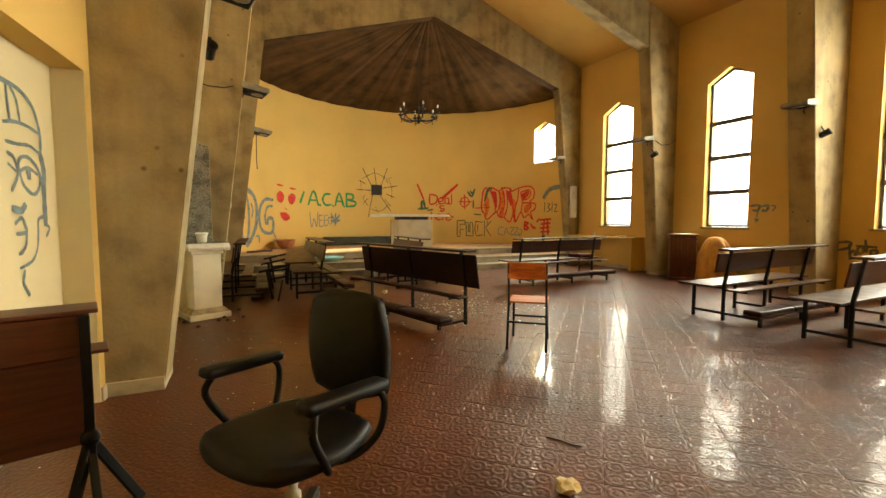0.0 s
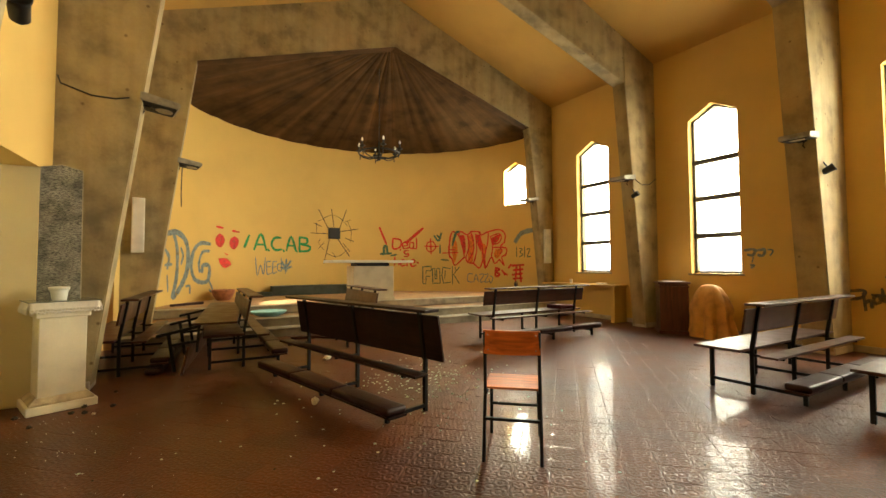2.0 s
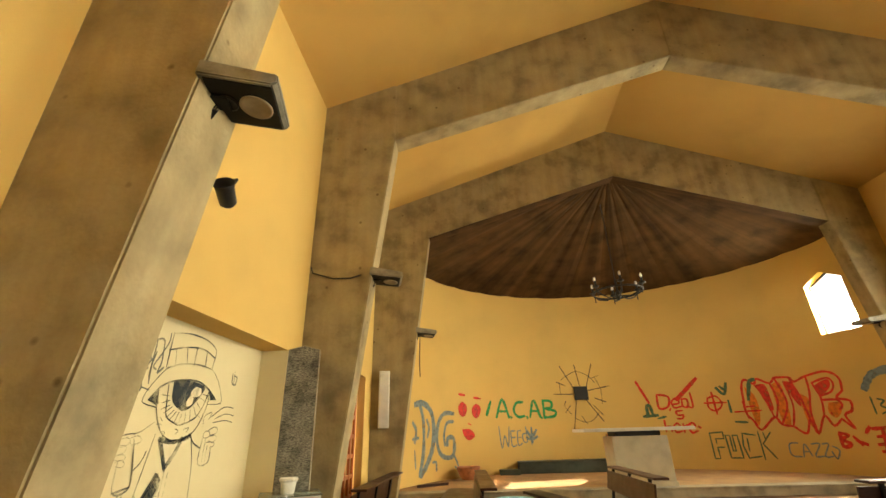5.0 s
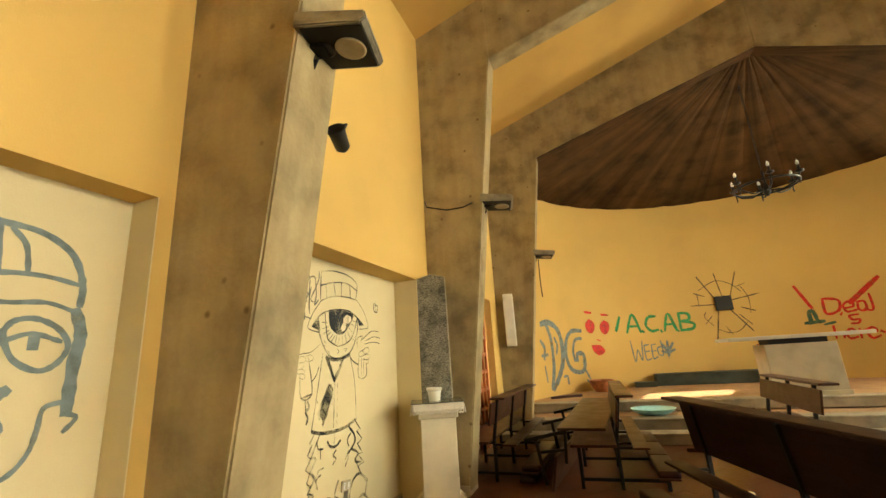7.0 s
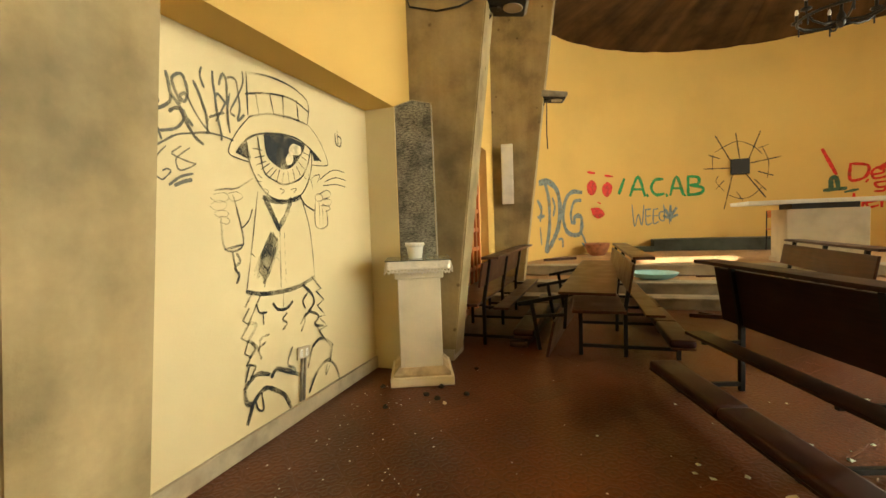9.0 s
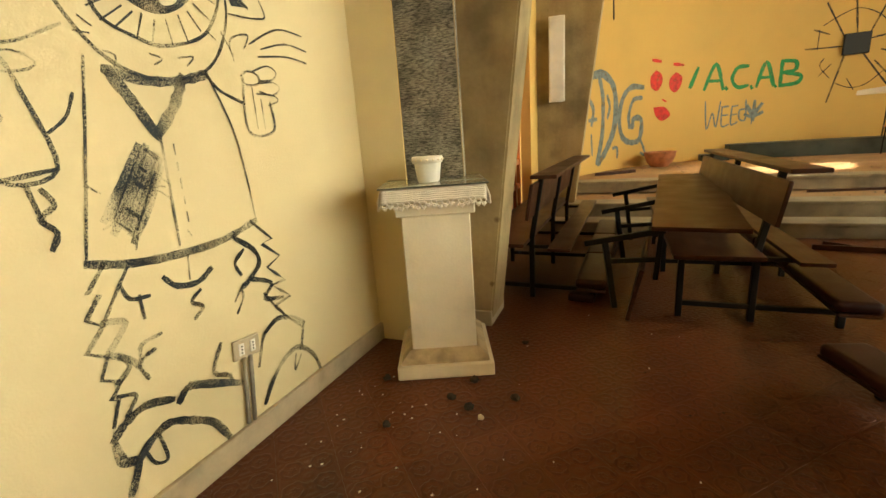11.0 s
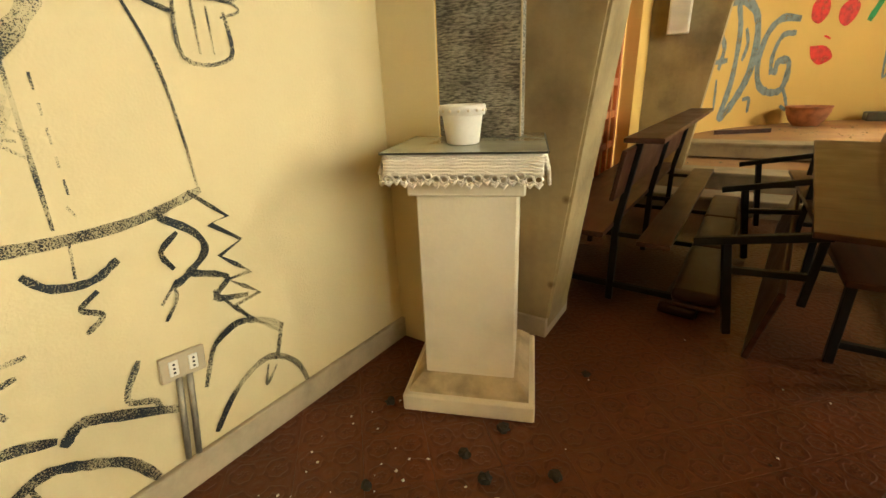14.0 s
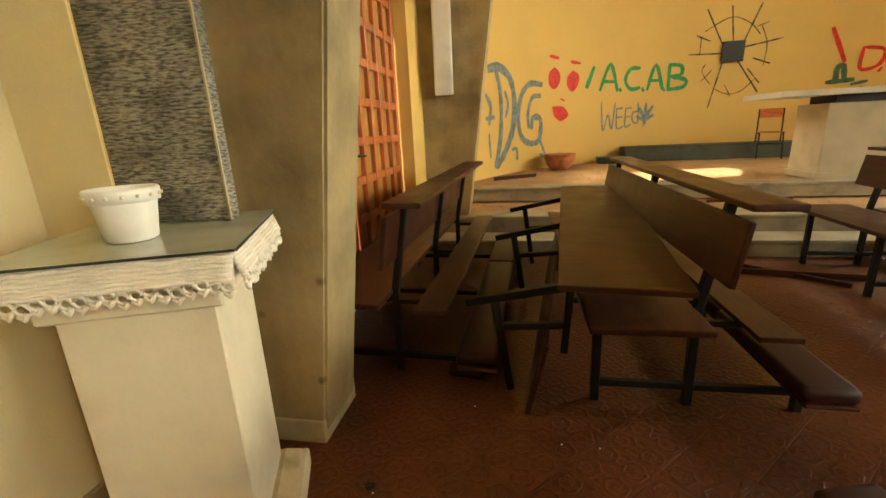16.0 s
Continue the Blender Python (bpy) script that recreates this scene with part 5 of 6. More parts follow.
mural.line([(5.14, 1.46), (5.17, 1.45), (5.16, 1.42)], 0.006)
mural.line([(5.28, 1.47), (5.32, 1.46), (5.29, 1.44)], 0.006)
mural.line([(5.38, 1.47), (5.44, 1.48), (5.41, 1.45)], 0.006)
mural.line([(5.52, 1.57), (5.55, 1.55)], 0.006)
mural.line([(5.09, 1.54), (5.12, 1.52)], 0.006)
mural.line([(5.07, 1.5), (5.11, 1.5)], 0.006)
mural.line([(5.14, 1.4), (5.19, 1.33), (5.25, 1.23)], 0.038)
mural.line([(5.38, 1.41), (5.33, 1.32), (5.25, 1.23)], 0.038)
mural.line([(5.26, 1.23), (5.25, 0.88)], 0.01)
mural.line([(5.3, 1.2), (5.3, 1.17)], 0.008)
mural.line([(5.3, 1.14), (5.3, 1.12)], 0.008)
mural.line([(5.3, 1.09), (5.3, 1.06)], 0.008)
mural.line([(5.3, 1.03), (5.3, 1.01)], 0.008)
mural.line([(5.3, 0.98), (5.3, 0.95)], 0.008)
mural.line([(5.29, 0.92), (5.3, 0.9)], 0.008)
mural.line([(5.08, 1.44), (5.04, 1.25), (5.0, 1.07), (4.96, 0.9)], 0.009)
mural.line([(5.48, 1.44), (5.56, 1.25), (5.59, 1.06), (5.6, 0.91)], 0.009)
mural.line([(4.96, 0.89), (5.09, 0.86), (5.28, 0.85), (5.44, 0.86), (5.6, 0.9)], 0.026)
mural.line([(4.77, 1.43), (4.83, 1.44), (4.92, 1.45), (5.04, 1.51)], 0.009)
mural.line([(4.95, 1.24), (5.0, 1.28), (5.03, 1.34)], 0.009)
mural.line([(4.8, 1.29), (4.82, 1.13), (4.95, 1.15), (4.91, 1.35), (4.89, 1.41)], 0.012)
mural.line([(4.76, 1.41), (4.83, 1.42), (4.86, 1.4), (4.84, 1.38), (4.78, 1.37), (4.74, 1.39)], 0.006)
mural.line([(4.74, 1.36), (4.79, 1.38), (4.84, 1.37), (4.83, 1.34), (4.77, 1.33), (4.73, 1.35)], 0.006)
mural.line([(4.76, 1.32), (4.81, 1.33), (4.85, 1.32), (4.84, 1.3), (4.78, 1.3), (4.76, 1.31)], 0.006)
mural.line([(4.78, 1.29), (4.82, 1.3), (4.86, 1.28), (4.84, 1.26), (4.79, 1.27)], 0.006)
mural.line([(4.86, 1.42), (4.92, 1.43), (4.96, 1.41), (4.94, 1.39), (4.88, 1.38), (4.86, 1.4)], 0.006)
mural.line([(4.87, 1.11), (4.88, 1.05)], 0.02)
mural.line([(4.9, 1.1), (4.92, 1.06), (4.88, 1.03), (4.91, 0.99), (4.89, 0.95)], 0.016)
mural.line([(4.88, 1.05), (4.89, 1.02)], 0.016)
mural.line([(4.82, 1.13), (4.95, 1.15)], 0.014)
mural.line([(5.48, 1.43), (5.53, 1.38), (5.64, 1.34)], 0.012)
mural.line([(5.58, 1.58), (5.62, 1.51)], 0.009)
mural.line([(5.65, 1.44), (5.64, 1.24), (5.78, 1.24), (5.78, 1.35)], 0.012)
mural.line([(5.69, 1.4), (5.69, 1.25)], 0.008)
mural.line([(5.73, 1.36), (5.73, 1.25)], 0.008)
mural.line([(5.64, 1.44), (5.68, 1.46), (5.73, 1.45), (5.73, 1.42), (5.67, 1.41), (5.64, 1.43)], 0.007)
mural.line([(5.7, 1.46), (5.79, 1.49), (5.84, 1.47), (5.81, 1.44), (5.74, 1.43)], 0.007)
mural.line([(5.73, 1.42), (5.81, 1.43), (5.85, 1.41), (5.8, 1.38), (5.73, 1.39)], 0.007)
mural.line([(5.71, 1.38), (5.8, 1.38), (5.83, 1.36), (5.77, 1.34)], 0.007)
mural.line([(5.62, 1.49), (5.61, 1.55), (5.65, 1.58), (5.71, 1.59), (5.68, 1.54)], 0.007)
mural.line([(5.71, 1.56), (5.88, 1.64), (6.04, 1.64)], 0.008)
mural.line([(5.77, 1.55), (5.92, 1.59), (6.06, 1.58)], 0.008)
mural.line([(5.75, 1.52), (5.92, 1.54), (6.05, 1.53)], 0.008)
mural.line([(5.93, 1.91), (5.94, 1.84), (6.0, 1.83), (6.01, 1.89), (5.96, 1.9)], 0.014)
mural.line([(5.96, 1.94), (5.97, 1.83)], 0.01)
for a, b, w in (((5.20, 1.188), (5.232, 1.162), 0.020), ((5.172, 1.135), (5.185, 1.125), 0.014), ((5.15, 1.09), (5.165, 1.08), 0.016), ((5.155, 1.15), (5.06, 1.0), 0.006), ((5.215, 1.12), (5.12, 0.955), 0.008),
                ((5.105, 1.02), (5.135, 0.99), 0.016), ((5.065, 0.99), (5.10, 0.955), 0.007), ((5.108, 1.085), (5.092, 1.083), 0.006), ((5.225, 1.075), (5.238, 1.072), 0.009), ((5.112, 0.94), (5.115, 0.925), 0.007)):
    mural.line([a, b], w, False)
mural.line([(5.01, 1.1), (5.03, 1.08)], 0.006)
mural.line([(5.0, 0.88), (4.94, 0.81), (4.97, 0.8), (4.92, 0.74), (4.96, 0.71), (4.9, 0.65), (4.95, 0.62), (4.92, 0.56), (4.97, 0.53), (4.93, 0.49), (4.95, 0.48), (4.92, 0.41)], 0.016, False)
mural.line([(5.06, 0.85), (5.0, 0.77), (4.96, 0.71)], 0.012)
mural.line([(4.96, 0.72), (5.02, 0.7), (5.0, 0.67), (4.95, 0.62)], 0.02)
mural.line([(4.95, 0.62), (4.99, 0.6), (5.0, 0.56), (4.96, 0.53)], 0.018)
mural.line([(5.03, 0.81), (5.05, 0.76), (5.11, 0.75)], 0.014)
mural.line([(5.08, 0.76), (5.08, 0.69)], 0.014)
mural.line([(5.17, 0.79), (5.21, 0.75), (5.29, 0.74), (5.35, 0.77)], 0.02)
mural.line([(5.27, 0.84), (5.26, 0.76)], 0.008)
mural.line([(5.29, 0.71), (5.25, 0.68), (5.29, 0.65), (5.25, 0.62)], 0.014)
mural.line([(5.51, 0.8), (5.46, 0.76), (5.48, 0.71)], 0.016)
mural.line([(5.57, 0.9), (5.67, 0.81), (5.61, 0.8), (5.7, 0.73), (5.62, 0.7), (5.71, 0.62), (5.63, 0.62), (5.73, 0.54), (5.64, 0.53), (5.67, 0.48)], 0.016, False)
mural.line([(5.48, 0.85), (5.56, 0.79), (5.58, 0.73), (5.52, 0.68), (5.48, 0.66)], 0.022)
mural.line([(5.52, 0.68), (5.63, 0.63), (5.58, 0.58), (5.68, 0.55)], 0.02)
mural.line([(5.48, 0.67), (5.43, 0.62)], 0.012)
mural.line([(5.47, 0.66), (5.47, 0.62), (5.43, 0.57)], 0.01)
mural.line([(5.12, 0.62), (5.05, 0.61), (5.04, 0.56)], 0.014)
mural.line([(5.09, 0.58), (5.05, 0.57), (5.03, 0.55), (5.05, 0.5)], 0.014)
mural.line([(4.98, 0.6), (5.01, 0.58), (5.03, 0.55)], 0.02)
mural.line([(4.95, 0.49), (5.0, 0.47), (4.98, 0.44), (4.96, 0.42)], 0.014)
mural.line([(5.33, 0.49), (5.28, 0.4), (5.34, 0.36), (5.35, 0.33)], 0.018)
mural.line([(4.91, 0.37), (4.95, 0.4), (5.02, 0.42), (5.11, 0.39)], 0.026)
mural.line([(5.13, 0.37), (5.17, 0.4), (5.23, 0.38), (5.39, 0.3)], 0.03)
mural.line([(4.91, 0.35), (4.92, 0.29), (4.96, 0.26), (4.92, 0.18)], 0.03)
mural.line([(4.96, 0.26), (5.01, 0.3), (5.08, 0.32), (5.16, 0.28), (5.24, 0.22), (5.29, 0.13)], 0.028)
mural.line([(5.04, 0.3), (5.05, 0.21), (5.01, 0.22), (4.99, 0.27)], 0.012)
mural.line([(5.49, 0.32), (5.54, 0.43), (5.6, 0.46)], 0.016)
mural.line([(5.55, 0.44), (5.63, 0.47), (5.72, 0.44), (5.79, 0.39)], 0.022)
mural.line([(5.79, 0.39), (5.75, 0.28)], 0.022)
mural.line([(5.49, 0.15), (5.57, 0.24), (5.66, 0.29), (5.74, 0.29), (5.83, 0.21), (5.87, 0.09)], 0.022)
mural.line([(5.71, 0.27), (5.69, 0.2), (5.74, 0.25)], 0.01)
mural.line([(5.58, 0.6), (5.66, 0.49), (5.78, 0.37)], 0.012)

patch = Marks("drawn_patch", "grey dry-brushed patch on the drawn coat", P_DRY, on_recess)
patch.d = 0.0020
for k in range(6):
    f, j = k / 5, 0.012 * math.sin(k * 2.3)
    patch.line([(5.180 + 0.070 * f + j, 1.198 - 0.058 * f + j), (5.110 + 0.074 * f, 1.095 - 0.062 * f), (5.034 + 0.080 * f + j, 1.0 - 0.066 * f + j)], 0.028, False)
for a, b in (((5.04, 1.075), (5.005, 1.10)), ((5.235, 1.10), (5.262, 1.075)), ((5.22, 1.06), (5.25, 1.035)), ((5.12, 0.945), (5.105, 0.90)), ((5.05, 0.985), (5.025, 0.975))):
    patch.line([a, b], 0.009, False)

glint = Marks("eye_glint", "cream highlights painted inside the drawn pupil", P_CREAM, on_recess)
glint.d = 0.0050
glint.fill([(5.38, 1.73), (5.42, 1.76), (5.46, 1.76), (5.5, 1.75), (5.5, 1.71), (5.44, 1.69), (5.38, 1.7)])
glint.fill([(5.36, 1.68), (5.39, 1.7), (5.42, 1.68), (5.41, 1.64), (5.36, 1.62), (5.34, 1.65)])

tag = Marks("spray_tag", "scrawled grey spray-paint tag on the recess wall", P_CHAR, on_recess)
tag.line([(4.45, 1.82), (4.47, 1.81), (4.47, 1.8)], 0.018)
tag.line([(4.45, 1.76), (4.49, 1.78), (4.53, 1.81), (4.54, 1.84)], 0.016)
tag.line([(4.52, 1.94), (4.53, 1.9), (4.54, 1.85), (4.58, 1.81), (4.61, 1.75), (4.66, 1.68), (4.71, 1.65)], 0.018)
tag.line([(4.59, 1.82), (4.56, 1.88), (4.55, 1.92), (4.58, 1.95), (4.61, 1.95), (4.63, 1.9), (4.63, 1.86), (4.61, 1.83), (4.59, 1.85), (4.61, 1.87), (4.63, 1.86)], 0.016)
tag.line([(4.53, 1.77), (4.56, 1.79), (4.6, 1.79), (4.62, 1.76), (4.65, 1.73)], 0.018)
tag.line([(4.44, 1.67), (4.5, 1.68), (4.56, 1.7), (4.6, 1.74), (4.6, 1.77), (4.59, 1.78)], 0.014)
tag.line([(4.45, 1.71), (4.46, 1.69), (4.48, 1.64)], 0.015)
tag.line([(4.67, 1.94), (4.7, 1.89), (4.72, 1.84), (4.74, 1.79), (4.74, 1.71)], 0.018)
tag.line([(4.72, 2.02), (4.71, 1.98), (4.73, 1.93)], 0.014)
tag.line([(4.79, 2.02), (4.79, 1.97), (4.8, 1.9), (4.81, 1.81), (4.83, 1.72), (4.83, 1.69)], 0.016)
tag.line([(4.76, 1.79), (4.8, 1.81), (4.85, 1.83)], 0.014)
tag.line([(4.83, 1.97), (4.84, 2.0), (4.86, 2.03), (4.88, 2.0), (4.88, 1.94), (4.88, 1.85), (4.88, 1.78)], 0.016)
tag.line([(4.8, 1.9), (4.82, 1.92), (4.86, 1.89), (4.88, 1.88)], 0.014)
tag.line([(4.89, 2.02), (4.92, 2.03), (4.95, 2.02), (4.96, 1.97), (4.97, 1.88), (4.95, 1.81), (5.0, 1.85)], 0.014)
tag.line([(5.0, 2.08), (5.0, 2.02), (4.95, 1.93), (4.9, 1.85), (4.93, 1.83)], 0.012)
tag.line([(4.87, 1.89), (4.84, 1.84), (4.8, 1.78)], 0.013)
tag.line([(4.9, 1.94), (4.88, 1.85), (4.89, 1.74)], 0.013)
tag.line([(4.63, 1.86), (4.66, 1.81), (4.71, 1.75), (4.76, 1.71)], 0.012)
tag.line([(4.44, 1.6), (4.49, 1.63), (4.56, 1.67), (4.64, 1.69), (4.74, 1.71), (4.83, 1.71), (4.91, 1.7)], 0.01)
tag.line([(4.5, 1.61), (4.46, 1.57), (4.43, 1.52), (4.44, 1.48), (4.47, 1.46), (4.49, 1.47), (4.52, 1.5), (4.5, 1.51), (4.48, 1.5)], 0.008)
tag.line([(4.58, 1.62), (4.55, 1.6), (4.53, 1.58), (4.59, 1.56), (4.65, 1.55), (4.66, 1.55), (4.63, 1.53), (4.57, 1.51), (4.55, 1.54), (4.56, 1.57), (4.63, 1.62)], 0.008)
tag.line([(4.51, 1.44), (4.57, 1.48), (4.64, 1.5)], 0.014)
tag.line([(4.54, 1.44), (4.59, 1.46), (4.63, 1.47)], 0.02)

face = Marks("spray_drawing", "blue-grey spray-painted outline of a capped face", P_GREY, on_first)
face.line([(3.11, 1.99), (3.18, 1.99), (3.29, 1.98), (3.38, 1.94), (3.44, 1.88), (3.48, 1.77), (3.48, 1.68)], 0.03)
face.line([(3.17, 1.98), (3.18, 1.86), (3.19, 1.78)], 0.022)
face.line([(3.21, 1.97), (3.26, 1.91), (3.28, 1.8)], 0.022)
face.line([(3.13, 1.77), (3.23, 1.79), (3.35, 1.79), (3.46, 1.77)], 0.022)
face.line([(3.14, 1.67), (3.24, 1.67), (3.36, 1.68), (3.46, 1.65)], 0.02)
face.line([(3.15, 1.61), (3.2, 1.59), (3.23, 1.51), (3.2, 1.45), (3.17, 1.41)], 0.024)
face.line([(3.15, 1.55), (3.21, 1.52)], 0.02)
face.line([(3.24, 1.56), (3.27, 1.6), (3.34, 1.61), (3.42, 1.57), (3.46, 1.5), (3.43, 1.43), (3.37, 1.4), (3.29, 1.44), (3.25, 1.51), (3.24, 1.56)], 0.024)
face.line([(3.25, 1.52), (3.33, 1.55), (3.43, 1.52)], 0.02)
face.line([(3.34, 1.52), (3.34, 1.5)], 0.05)
face.line([(3.47, 1.65), (3.5, 1.55), (3.49, 1.43), (3.49, 1.26), (3.49, 1.23)], 0.05)
face.line([(3.49, 1.22), (3.53, 1.2), (3.49, 1.15)], 0.02)
face.line([(3.47, 1.27), (3.41, 1.25), (3.4, 1.17), (3.38, 1.08), (3.32, 1.01), (3.2, 0.98)], 0.02)
face.line([(3.17, 1.31), (3.24, 1.3), (3.28, 1.33)], 0.04)
face.line([(3.18, 1.23), (3.24, 1.26), (3.27, 1.22), (3.28, 1.18), (3.19, 1.17)], 0.024)
face.line([(3.28, 1.18), (3.27, 1.11), (3.23, 1.07), (3.2, 1.06)], 0.022)
face.line([(3.24, 0.96), (3.22, 0.9), (3.24, 0.86), (3.27, 0.82)], 0.026)

adg = Marks("graffiti_letters", "outlined blue-grey graffiti letters on the apse wall", P_GREY, on_apse)
adg.line([(154.4, 2.14), (150.6, 2.18), (147.0, 2.03), (145.6, 1.69), (146.2, 1.26), (149.1, 0.9), (151.7, 0.73)], 0.133)
adg.line([(151.9, 2.12), (150.4, 1.8), (150.3, 1.26), (151.4, 0.9), (152.2, 0.73)], 0.114)
adg.line([(148.7, 1.83), (147.8, 1.66), (148.5, 1.47)], 0.067)
adg.line([(136.9, 1.98), (140.6, 1.98), (143.3, 1.79), (144.3, 1.44), (143.0, 1.13), (139.9, 1.02), (137.3, 1.08), (137.0, 1.41), (139.4, 1.44), (139.8, 1.29)], 0.104)
adg.line([(137.2, 1.8), (139.8, 1.76), (141.1, 1.5), (140.7, 1.29)], 0.076)
adg.line([(155.6, 1.76), (154.0, 1.61), (154.6, 1.38)], 0.095)
adg.line([(155.7, 1.44), (152.8, 1.46)], 0.076)
adg.line([(146.2, 0.95), (144.8, 0.95), (144.6, 0.78)], 0.057)
adg.line([(137.0, 1.05), (136.0, 0.92), (135.4, 0.77), (136.8, 0.82)], 0.057)
adg.line([(154.7, 1.21), (154.2, 0.88)], 0.057)

facemark = Marks("graffiti_drawing", "two red spray-painted eyes and a mouth", P_RED, on_apse)
facemark.fill([(133.0, 2.27), (131.4, 2.19), (131.2, 2.04), (132.6, 1.91), (134.4, 1.98), (134.6, 2.16)])
facemark.fill([(127.4, 2.23), (125.7, 2.15), (125.9, 1.99), (127.4, 1.87), (129.0, 1.96), (129.0, 2.12)])
facemark.fill([(133.4, 1.62), (130.2, 1.62), (128.4, 1.47), (130.6, 1.37), (132.6, 1.46)])
facemark.line([(134.2, 2.44), (131.9, 2.42)], 0.056)
facemark.line([(128.0, 2.37), (125.5, 2.35)], 0.056)
facemark.line([(130.8, 1.75), (129.8, 1.72)], 0.042)

acab = Marks("graffiti_word", "green spray-painted letters on the apse wall", P_GREEN, on_apse)
acab.line([(121.6, 2.28), (123.3, 1.96)], 0.084)
acab.line([(119.6, 1.9), (117.1, 2.34), (115.0, 1.89)], 0.07)
acab.line([(118.7, 2.04), (115.7, 2.04)], 0.056)
acab.line([(114.3, 1.9), (114.1, 1.88)], 0.07)
acab.line([(109.6, 2.27), (111.9, 2.25), (113.0, 2.06), (111.6, 1.9), (109.3, 1.92)], 0.07)
acab.line([(108.5, 1.9), (108.3, 1.87)], 0.07)
acab.line([(107.3, 1.89), (105.6, 2.32), (103.7, 1.89)], 0.07)
acab.line([(106.7, 2.04), (104.1, 2.04)], 0.056)
acab.line([(103.4, 1.88), (103.2, 1.86)], 0.07)
acab.line([(102.3, 2.31), (102.3, 1.88)], 0.07)
acab.line([(102.3, 2.31), (99.6, 2.28), (99.6, 2.13), (102.0, 2.1)], 0.07)
acab.line([(102.0, 2.1), (98.4, 2.03), (98.9, 1.9), (102.3, 1.87)], 0.07)

weed = Marks("graffiti_word", "grey-black marker word and leaf on the apse wall", P_GREY, on_apse)
weed.line([(119.1, 1.67), (118.3, 1.15), (117.1, 1.45), (116.0, 1.18), (115.3, 1.66)], 0.035)
weed.line([(114.8, 1.55), (114.6, 1.2), (112.9, 1.22)], 0.035)
weed.line([(114.8, 1.55), (113.3, 1.56)], 0.035)
weed.line([(114.8, 1.39), (113.3, 1.4)], 0.035)
weed.line([(112.4, 1.55), (112.4, 1.22), (110.9, 1.25)], 0.035)
weed.line([(112.4, 1.55), (111.1, 1.56)], 0.035)
weed.line([(112.4, 1.39), (111.2, 1.4)], 0.035)
weed.line([(109.3, 1.65), (109.1, 1.3), (110.4, 1.3), (110.6, 1.46), (109.3, 1.49)], 0.035)
weed.line([(107.4, 1.27), (107.3, 1.62)], 0.07)
weed.line([(107.5, 1.35), (108.9, 1.54)], 0.07)
weed.line([(107.5, 1.35), (105.7, 1.56)], 0.07)
weed.line([(107.5, 1.32), (109.3, 1.38)], 0.07)
weed.line([(107.5, 1.32), (105.5, 1.4)], 0.07)
weed.line([(107.5, 1.35), (107.6, 1.2)], 0.028)

web = Marks("iron_sunburst_mark", "dark lines of a sunburst drawn round a square", P_BLACK, on_apse)
web.line([(91.3, 2.64), (95.0, 3.22)], 0.028, False)
web.line([(87.0, 2.61), (84.2, 3.26)], 0.028, False)
web.line([(87.0, 2.54), (79.4, 2.65)], 0.028, False)
web.line([(91.3, 2.46), (98.1, 2.47)], 0.028, False)
web.line([(90.7, 2.32), (92.8, 1.5)], 0.028, False)
web.line([(87.5, 2.3), (82.9, 1.74)], 0.028, False)
web.line([(89.0, 2.65), (90.0, 3.26)], 0.028, False)
web.line([(84.6, 2.34), (81.3, 2.23)], 0.028, False)
web.line([(96.8, 2.79), (93.9, 2.69)], 0.028, False)
web.line([(85.4, 2.16), (82.8, 1.9)], 0.028, False)
web.line([(95.2, 2.85), (91.9, 3.01), (89.2, 3.07), (85.9, 2.94), (83.9, 2.75)], 0.019)
web.line([(83.7, 2.88), (82.3, 2.57), (82.5, 2.19)], 0.019)
web.line([(95.8, 2.45), (95.8, 2.78)], 0.019)
web.line([(83.8, 1.97), (86.3, 1.77), (89.0, 1.73), (91.7, 1.83)], 0.019)
web.line([(92.9, 1.93), (94.9, 2.15), (94.3, 2.28)], 0.019)
web.line([(94.9, 1.98), (92.9, 2.17)], 0.019)
web.line([(84.5, 2.88), (82.4, 2.94)], 0.019)
web.line([(89.7, 1.89), (88.3, 1.69)], 0.019)

dead = Marks("graffiti_word", "red spray-painted words and a long stroke", P_RED, on_apse)
dead.line([(71.0, 2.71), (68.3, 2.16)], 0.07)
dead.line([(53.5, 2.69), (60.2, 2.2)], 0.098)
dead.line([(65.6, 2.35), (65.6, 2.01), (62.9, 2.05), (62.4, 2.28), (65.2, 2.35)], 0.056)
dead.line([(61.5, 2.09), (59.7, 2.12), (60.2, 2.24), (61.7, 2.16), (61.3, 2.01), (59.3, 2.03)], 0.049)
dead.line([(58.8, 2.2), (57.4, 2.2), (57.4, 2.01), (58.8, 2.03), (58.8, 2.16)], 0.049)
dead.line([(56.1, 2.35), (56.1, 2.01), (57.7, 2.03)], 0.049)
dead.line([(62.7, 1.95), (62.4, 1.99)], 0.049)
dead.line([(59.3, 1.93), (61.1, 1.91), (60.6, 1.82), (59.3, 1.82), (59.7, 1.74), (61.1, 1.74)], 0.049)
dead.line([(64.9, 1.71), (64.9, 1.44)], 0.049)
dead.line([(64.9, 1.55), (63.3, 1.55), (63.3, 1.44)], 0.049)
dead.line([(62.4, 1.51), (60.8, 1.55), (61.5, 1.63), (62.6, 1.55), (62.2, 1.42), (60.6, 1.44)], 0.049)
dead.line([(59.9, 1.61), (59.9, 1.42)], 0.049)
dead.line([(59.9, 1.55), (58.8, 1.59)], 0.049)
dead.line([(58.3, 1.51), (56.7, 1.55), (57.4, 1.63), (58.6, 1.55), (57.9, 1.4), (56.3, 1.44)], 0.049)
